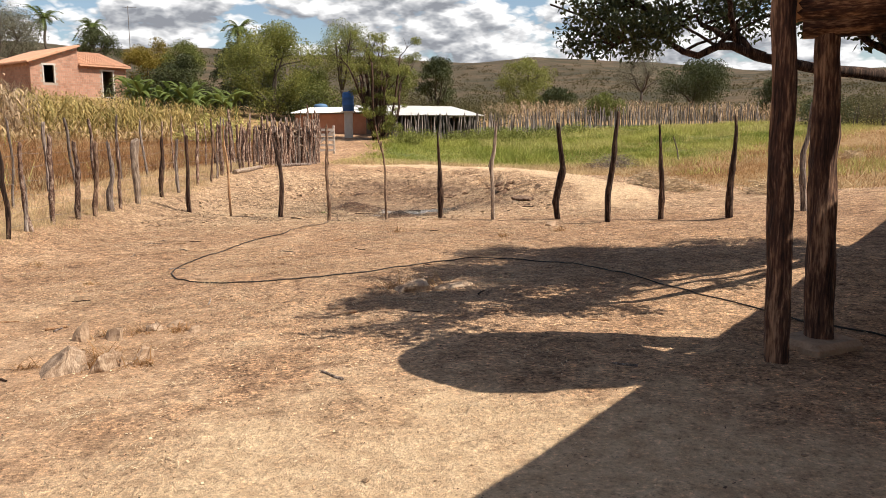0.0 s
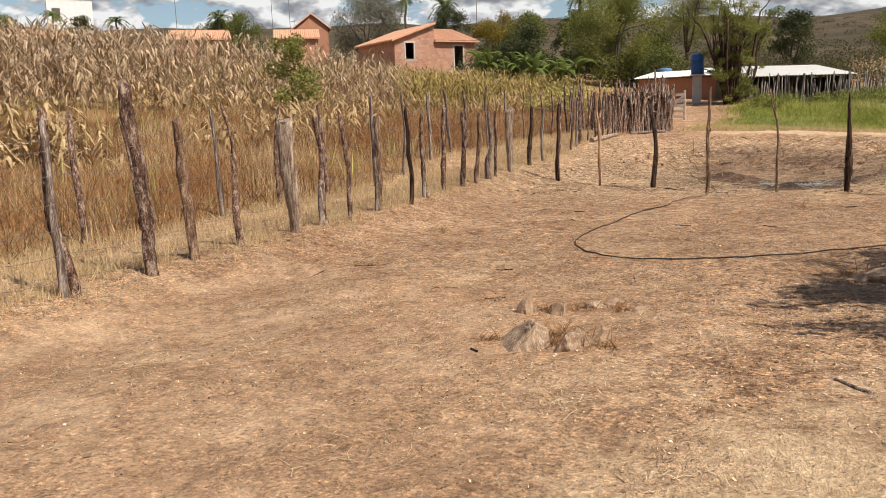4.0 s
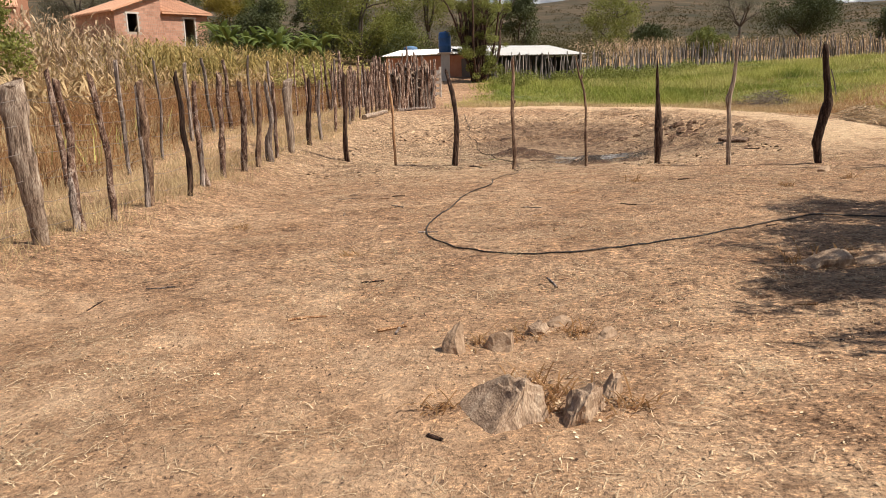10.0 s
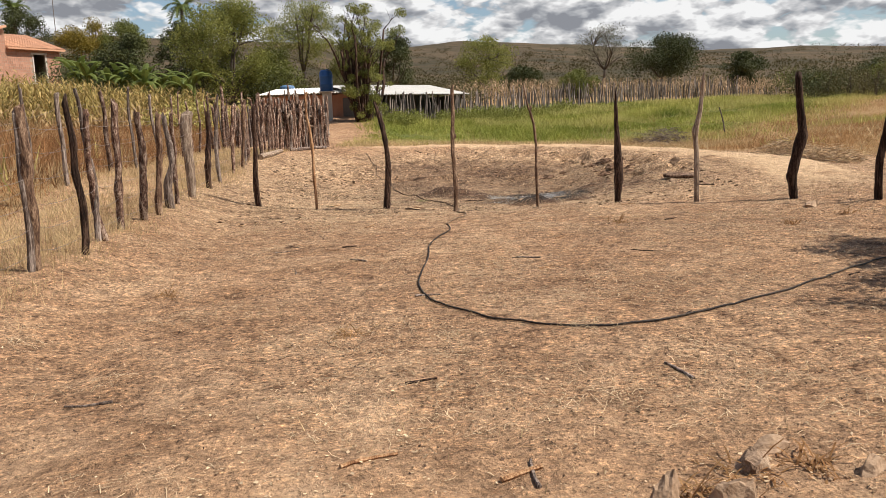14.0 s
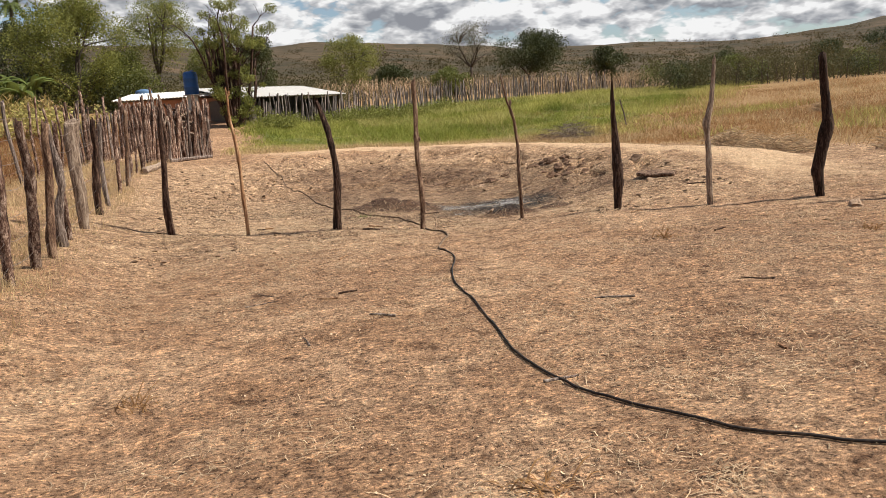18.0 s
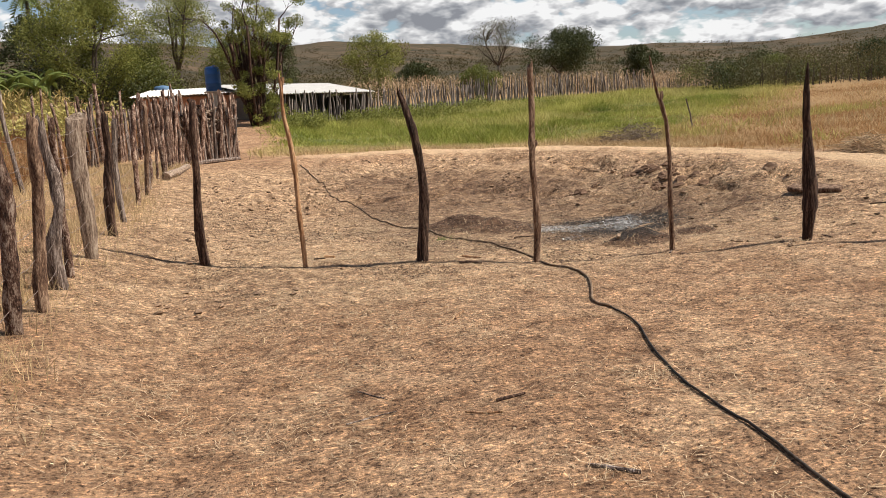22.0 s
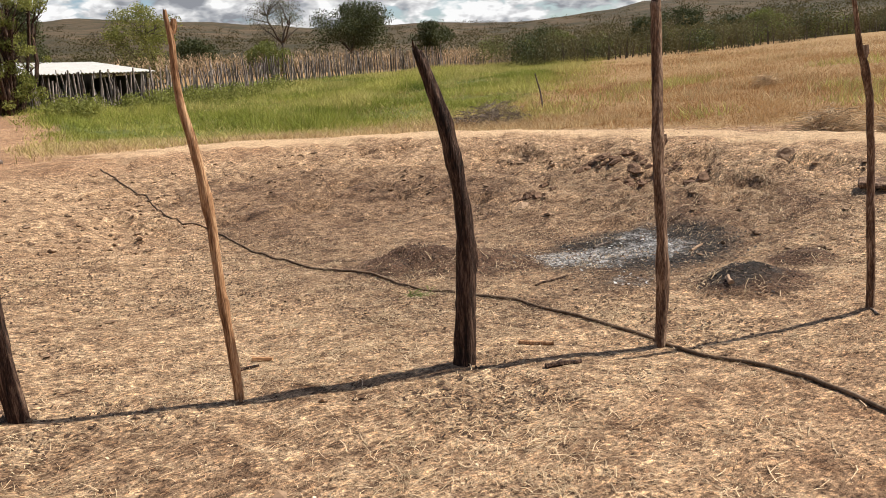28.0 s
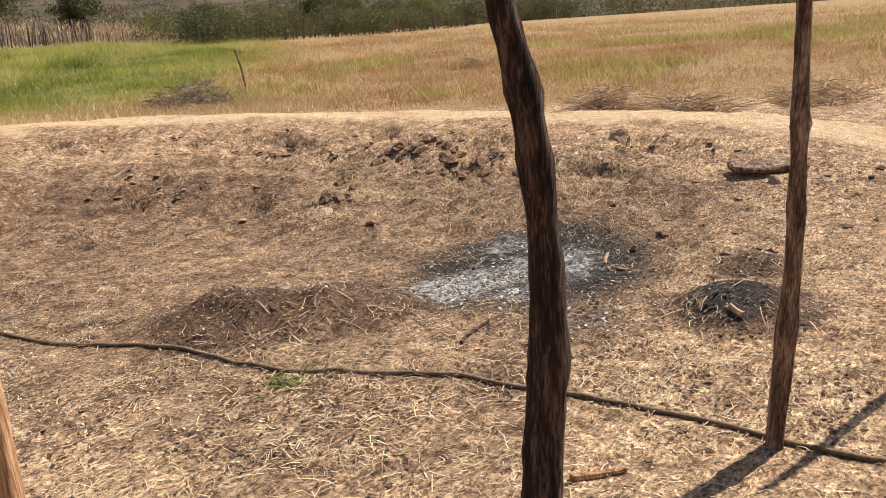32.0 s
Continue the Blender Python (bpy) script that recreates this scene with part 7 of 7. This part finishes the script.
def straw_litter():
    """Straw, husks and leaf bits strewn over the yard."""
    rng = np.random.RandomState(151)
    n = 120000
    x = rng.uniform(-5.94, 3.6, n)
    y = 1.08 + (20.0 - 1.08) * rng.rand(n) ** 0.9
    dens = (0.10 + 0.90 * sst(-0.05, 0.55, vnoise(x, y, 1.1, 1) + 0.6 * vnoise(x, y, 0.4, 3))) * (0.14 + 0.86 * sst(3.5, 7.5, y - 0.5 * x))
    heap = np.zeros(n)
    for hx, hy, hr, hh in HEAPS:
        heap = np.maximum(heap, 1 - sst(0.6, 1.5, np.hypot(x - hx, y - hy) / hr))
    k = rng.rand(n) < dens * (1 - 0.5 * heap)
    x, y = x[k], y[k]
    # tangles of longer straw
    m = 200
    tx, ty = rng.uniform(-5.6, 1.5, m), np.where(np.arange(m) < 130, rng.uniform(2.8, 15.0, m), rng.uniform(15.0, 19.5, m))
    tw = rng.uniform(0.06, 0.26, m)
    pick = np.repeat(np.arange(m), 70)
    x = np.concatenate([x, tx[pick] + rng.normal(0, 1, len(pick)) * tw[pick]])
    y = np.concatenate([y, ty[pick] + rng.normal(0, 0.7, len(pick)) * tw[pick]])
    # thick litter in the hollow, left between the ashes
    hx, hy = rng.uniform(-5.2, 2.4, 34000), rng.uniform(14.6, 20.5, 34000)
    k = rng.rand(34000) < (0.06 + 0.94 * sst(0.0, 0.6, vnoise(hx, hy, 0.7, 2) + 0.6 * vnoise(hx, hy, 0.28, 0))) * (1 - sst(0.62, 0.85, bowl(hx, hy))) * (1 - 0.7 * np.clip(sum(1 - sst(0.5, 1.2, np.hypot((hx - c[0]) / c[2], (hy - c[1]) / c[3])) for c in COAL[:3]), 0, 1))
    x, y = np.concatenate([hx[k], x]), np.concatenate([hy[k], y])
    n, tangle = len(x), np.arange(len(x)) >= len(x) - len(pick)
    L, w = 0.012 + np.where(tangle, 0.13, np.where(y > 14.4, 0.125, 0.115)) * rng.rand(n) ** 2.2, 0.0006 + np.where(tangle | (y > 7.0), 0.0017, 0.0014) * rng.rand(n) ** 2
    a, turn = rng.uniform(0, 6.283, n), rng.normal(0, 0.45, n)
    px, py = x - np.cos(a) * L / 2, y - np.sin(a) * L / 2
    lift = rng.uniform(0, 0.012, n) + np.where(tangle, rng.uniform(0, 0.012, n), 0)
    rows = []
    for i in range(3):
        d = a + turn * (i - 1)
        pz = terrain(px, py) + 0.003 + lift * (1.0 if i == 1 else 0.3)
        for g in (-1, 1):
            rows.append(np.stack([px - np.sin(d) * w * g, py + np.cos(d) * w * g, pz], 1))
        px, py = px + np.cos(d) * L / 2, py + np.sin(d) * L / 2
    verts = np.stack(rows, 1).reshape(-1, 3)
    q = np.array([(2 * i, 2 * i + 1, 2 * i + 3, 2 * i + 2) for i in range(2)])
    faces = (np.arange(n)[:, None, None] * 6 + q[None]).reshape(-1, 4)
    tagged(fast_mesh("straw_litter", verts, faces, STRAW), "loose bleached straw strewn and tangled over the earth", "straw", kind="stuff")
    # clods and pebbles
    n = 5000
    x, y = rng.uniform(-5.85, 4.95, n), rng.uniform(1.35, 22.5, n)
    s = rng.uniform(0.003, 0.012, n) * (1 + 1.2 * (rng.rand(n) > 0.96))
    z = terrain(x, y) + s * 0.3
    corner = np.array([(1, 0, 0), (-1, 0, 0), (0, 1, 0), (0, -1, 0), (0.25, -0.2, 0.5), (0, 0, -0.6)])
    verts = np.stack([x, y, z], 1)[:, None, :] + corner[None] * s[:, None, None] * rng.uniform(0.6, 1.3, (n, 6, 1))
    tri = np.array([(0, 2, 4), (2, 1, 4), (1, 3, 4), (3, 0, 4), (2, 0, 5), (1, 2, 5), (3, 1, 5), (0, 3, 5)])
    faces = (np.arange(n)[:, None, None] * 6 + tri[None]).reshape(-1, 3)
    tagged(fast_mesh("pebbles", verts.reshape(-1, 3), faces, PEBBLE), "loose clods and pebbles on the earth", "pebbles", kind="stuff")


def bank_clods():
    """Ragged clods broken from the bank and lying over the hollow."""
    rng = np.random.RandomState(157)
    n = 9000
    x, y = rng.uniform(-5.4, 4.05, n), rng.uniform(13.95, 27.9, n)
    rr = bowl(x, y)
    keep = sst(0.28, 0.5, rr) * (1 - sst(0.72, 0.84, rr)) * (0.12 + 0.88 * sst(0.05, 0.5, vnoise(x, y, 0.9, 4) + 0.5 * vnoise(x, y, 0.35, 1)))
    k = rng.rand(n) < keep
    x, y = x[k], y[k]
    n = len(x)
    s = 0.010 + 0.040 * rng.rand(n) ** 3.0
    z = terrain(x, y) + s * 0.25
    corner = np.array([(1, 0.2, 0.1), (-1, -0.2, 0.05), (0.1, 1, -0.05), (-0.1, -1, 0.1), (0.3, -0.2, 0.5), (0, 0, -0.6)])
    a = rng.uniform(0, 6.283, n)
    c = corner[None] * rng.uniform(0.55, 1.35, (n, 6, 1)) * s[:, None, None]
    verts = np.stack([x[:, None] + np.cos(a)[:, None] * c[..., 0] - np.sin(a)[:, None] * c[..., 1], y[:, None] + np.sin(a)[:, None] * c[..., 0] + np.cos(a)[:, None] * c[..., 1], z[:, None] + c[..., 2]], 2)
    tri = np.array([(0, 2, 4), (2, 1, 4), (1, 3, 4), (3, 0, 4), (2, 0, 5), (1, 2, 5), (3, 1, 5), (0, 3, 5)])
    faces = (np.arange(n)[:, None, None] * 6 + tri[None]).reshape(-1, 3)
    tagged(fast_mesh("bank_clods", verts.reshape(-1, 3), faces, CLOD), "ragged brown clods broken from the bank", "clods", kind="stuff")


def broken_scarps():
    """Ragged lumps of dark earth hanging on the bank where it has broken away."""
    rng = random.Random(181)
    for x0, y0 in [(1.79, 18.68), (1.90, 18.15), (1.52, 19.62), (1.62, 18.95), (0.62, 19.55), (1.91, 19.28)]:
        heap = tagged(new("clod_heap"), "ragged lumps of dark earth broken out of the bank", "clods", "broken lumps on the bank")
        for k in range(20):
            a = rng.uniform(0, 6.28)
            x, y = x0 + math.cos(a) * rng.uniform(0, 0.34), y0 + math.sin(a) * rng.uniform(0, 0.26)
            s = 0.014 + 0.05 * rng.random() ** 2
            lump = new("lump", rock_mesh("lump", s * 1.3, s, s * 0.8, rng.randrange(900), DARK_CLOD, 1, 0.5))
            lump.parent, lump.location = heap, (x, y, gz(x, y) + s * 0.25)


def flakes(name, label, category, n, x0, x1, y0, y1, smin, smax, mat, seed, keep):
    """Small curled bits of husk, leaf or coal lying on the ground."""
    rng = np.random.RandomState(seed)
    x, y = rng.uniform(x0, x1, n), rng.uniform(y0, y1, n)
    k = rng.rand(n) < keep(x, y)
    x, y = x[k], y[k]
    n = len(x)
    s = smin + (smax - smin) * rng.rand(n) ** 2
    a, asp = rng.uniform(0, 6.283, n), rng.uniform(0.3, 0.9, n)
    tx, ty = rng.uniform(-0.5, 0.5, n), rng.uniform(-0.5, 0.5, n)
    z = terrain(x, y) + 0.004 + s * 0.25
    rows = []
    for u, v in ((-1, -0.7), (0.8, -1), (1, 0.8), (-0.7, 1)):
        px, py = u * s * rng.uniform(0.7, 1.2, n), v * s * asp * rng.uniform(0.7, 1.2, n)
        qx, qy = np.cos(a) * px - np.sin(a) * py, np.sin(a) * px + np.cos(a) * py
        rows.append(np.stack([x + qx, y + qy, z + qx * tx + qy * ty], 1))
    verts = np.stack(rows, 1).reshape(-1, 3)
    tagged(fast_mesh(name, verts, np.arange(n * 4).reshape(-1, 4), mat), label, category, kind="stuff")


def ground_bits():
    patch = lambda x, y: (1 - 0.55 * sst(5.4, 7.2, y) * (1 - sst(13.32, 14.58, y))) * (0.3 + 0.7 * sst(2.5, 5.0, y - 0.5 * x)) * (0.12 + 0.88 * sst(-0.1, 0.55, vnoise(x, y, 0.9, 2) + 0.6 * vnoise(x, y, 0.33, 0)))
    dark = lambda x, y: (0.2 + 0.8 * sst(2.5, 5.0, y - 0.5 * x)) * (0.2 + 0.8 * sst(-0.2, 0.5, vnoise(x, y, 1.2, 3) + 0.6 * vnoise(x, y, 0.4, 4)))
    flakes("husk_litter", "pale husks and leaf bits strewn over the yard", "litter", 115000, -5.94, 4.95, 1.08, 22.5, 0.0025, 0.009, HUSK, 171, patch)
    flakes("leaf_litter", "dark leaf and dung bits strewn over the yard", "litter", 85000, -5.94, 4.95, 1.08, 22.5, 0.002, 0.0075, LEAFLET, 172, dark)
    # Leaf and dung bits, thickened so dark flakes also imitate tiny shadows.
    flakes("leaf_litter", "dark bits for dead leaves, dung crumbs and tiny shadows in the hollow", "litter", 80000, -5.2, 2.6, 14.8, 21.5, 0.004, 0.014, LEAFLET, 176, lambda x, y: 0.75 * (1 - sst(0.66, 0.86, bowl(x, y))) * sst(-0.25, 0.5, vnoise(x, y, 0.8, 4) + 0.6 * vnoise(x, y, 0.3, 2)))
    burnt = lambda x, y: np.clip(sum(k * (1 - sst(0.5, 1.3, np.hypot((x - cx) / rx, (y - cy) / ry))) for cx, cy, rx, ry, k in COAL), 0, 1)
    ashy = lambda x, y: np.clip(sum(k * (1 - sst(0.5, 1.2, np.hypot((x - cx) / rx, (y - cy) / ry))) for cx, cy, rx, ry, k in ASH), 0, 1)
    heap = lambda x, y: np.clip(sum(1 - sst(0.6, 1.2, np.hypot(x - hx, y - hy) / hr) for hx, hy, hr, hh in HEAPS), 0, 1)
    flakes("charcoal_litter", "charcoal and burnt scraps round the ashes", "charcoal", 8000, -2.7, 1.8, 14.4, 18.54, 0.004, 0.014, COAL_BITS, 173, burnt)
    flakes("ash_litter", "white flaky ash", "ash", 3200, -1.8, 1.35, 15.3, 18.18, 0.004, 0.016, ASH_BITS, 174, ashy)
    flakes("dung_litter", "dark clods of dung on the heaps", "dung", 14000, -3.06, 1.62, 14.4, 18.9, 0.004, 0.013, DARK_BITS, 175, heap)


ground_bits()
PEBBLE = material("earth_clod", [(0.20, 0.12, 0.07), (0.40, 0.27, 0.16)], 4, 0.95, 0.0, island=0.4)
CLOD = material("dark_bank_clod", [(0.11, 0.068, 0.044), (0.30, 0.195, 0.12)], 4, 0.95, 0.4, island=0.45)
DARK_CLOD = material("broken_dark_earth", [(0.080, 0.044, 0.027), (0.235, 0.140, 0.086)], 14, 0.95, 0.6)
straw_litter()
bank_clods()
broken_scarps()


def dry_tufts():
    """Dead grass tufts round the rocks and in the yard."""
    rng = np.random.RandomState(167)
    spots = [(-1.94, 4.86, 0.13), (-1.97, 4.72, 0.10), (-2.0, 5.0, 0.10), (-2.22, 5.62, 0.09), (-2.02, 5.72, 0.10), (-1.75, 5.75, 0.10), (-2.4, 4.75, 0.08), (-1.62, 4.7, 0.09), (0.2, 7.2, 0.14), (-0.1, 7.1, 0.12), (-3.4, 7.9, 0.10), (-4.9, 9.7, 0.10), (1.2, 11.2, 0.10), (2.1, 11.6, 0.11), (-0.4, 12.0, 0.09)]
    for x0, y0, h in spots:
        n = 60
        x, y = x0 + rng.normal(0, h * 0.5, n), y0 + rng.normal(0, h * 0.5, n)
        base = np.stack([x, y, terrain(x, y) - 0.005], 1)
        v, f = ribbon_leaves(base, rng.uniform(0, 6.283, n), h * rng.uniform(0.4, 1.3, n), rng.uniform(0.2, 1.6, n), rng.uniform(0.3, 1.3, n), rng.uniform(0.0009, 0.0020, n), 3)
        tagged(fast_mesh("grass_tuft", v, f, FIELD_GRASS), "small tuft of dead straw-coloured grass on the bare earth", "grass tuft", "dead grass tufts of the yard")


dry_tufts()


def green_weed():
    rng = np.random.RandomState(161)
    n = 70
    cx, cy = (-2.36, 17.20)
    x, y = cx + rng.normal(0, 0.05, n), cy + rng.normal(0, 0.035, n)
    base = np.stack([x, y, terrain(x, y)], 1)
    v, f = ribbon_leaves(base, rng.uniform(0, 6.283, n), rng.uniform(0.03, 0.10, n), rng.uniform(0.2, 1.2, n), rng.uniform(0.4, 1.2, n), rng.uniform(0.004, 0.009, n), 3)
    ob = fast_mesh("weed_tuft", v, f, LEAF)
    tagged(ob, "small green weed growing beside the hose", "weed")
    n = 900
    cx, cy = (-15.57, 22.05)
    x, y = cx + rng.normal(0, 0.35, n), cy + rng.normal(0, 0.35, n)
    bush = tagged(new("bush"), "green bush standing at the corn's edge", "bush")
    leaf_cloud("crown", [(cx + rng.normal(0, 0.35), cy + rng.normal(0, 0.35), gz(cx, cy) + rng.uniform(0.3, 2.6)) for _ in range(14)], rng.uniform(0.25, 0.5, 14), 3000, 0.11, LEAF_LIGHT, bush, 162)
    v, f = tube([(cx, cy, gz(cx, cy) - 0.1), (cx, cy, gz(cx, cy) + 1.5)], [0.05, 0.02], 6)
    mesh_object("stem", v, f, TWIG, bush)
    bush = tagged(new("bush"), "yellow-green creeper bush behind the lane fence", "bush")
    cx, cy = (-11.25, 38.25)
    leaf_cloud("crown", [(cx + rng.normal(0, 1.3), cy + rng.normal(0, 0.8), gz(cx, cy) + rng.uniform(0.2, 1.2)) for _ in range(22)], rng.uniform(0.35, 0.6, 22), 2600, 0.14, YELLOW_GRASS, bush, 163)


green_weed()
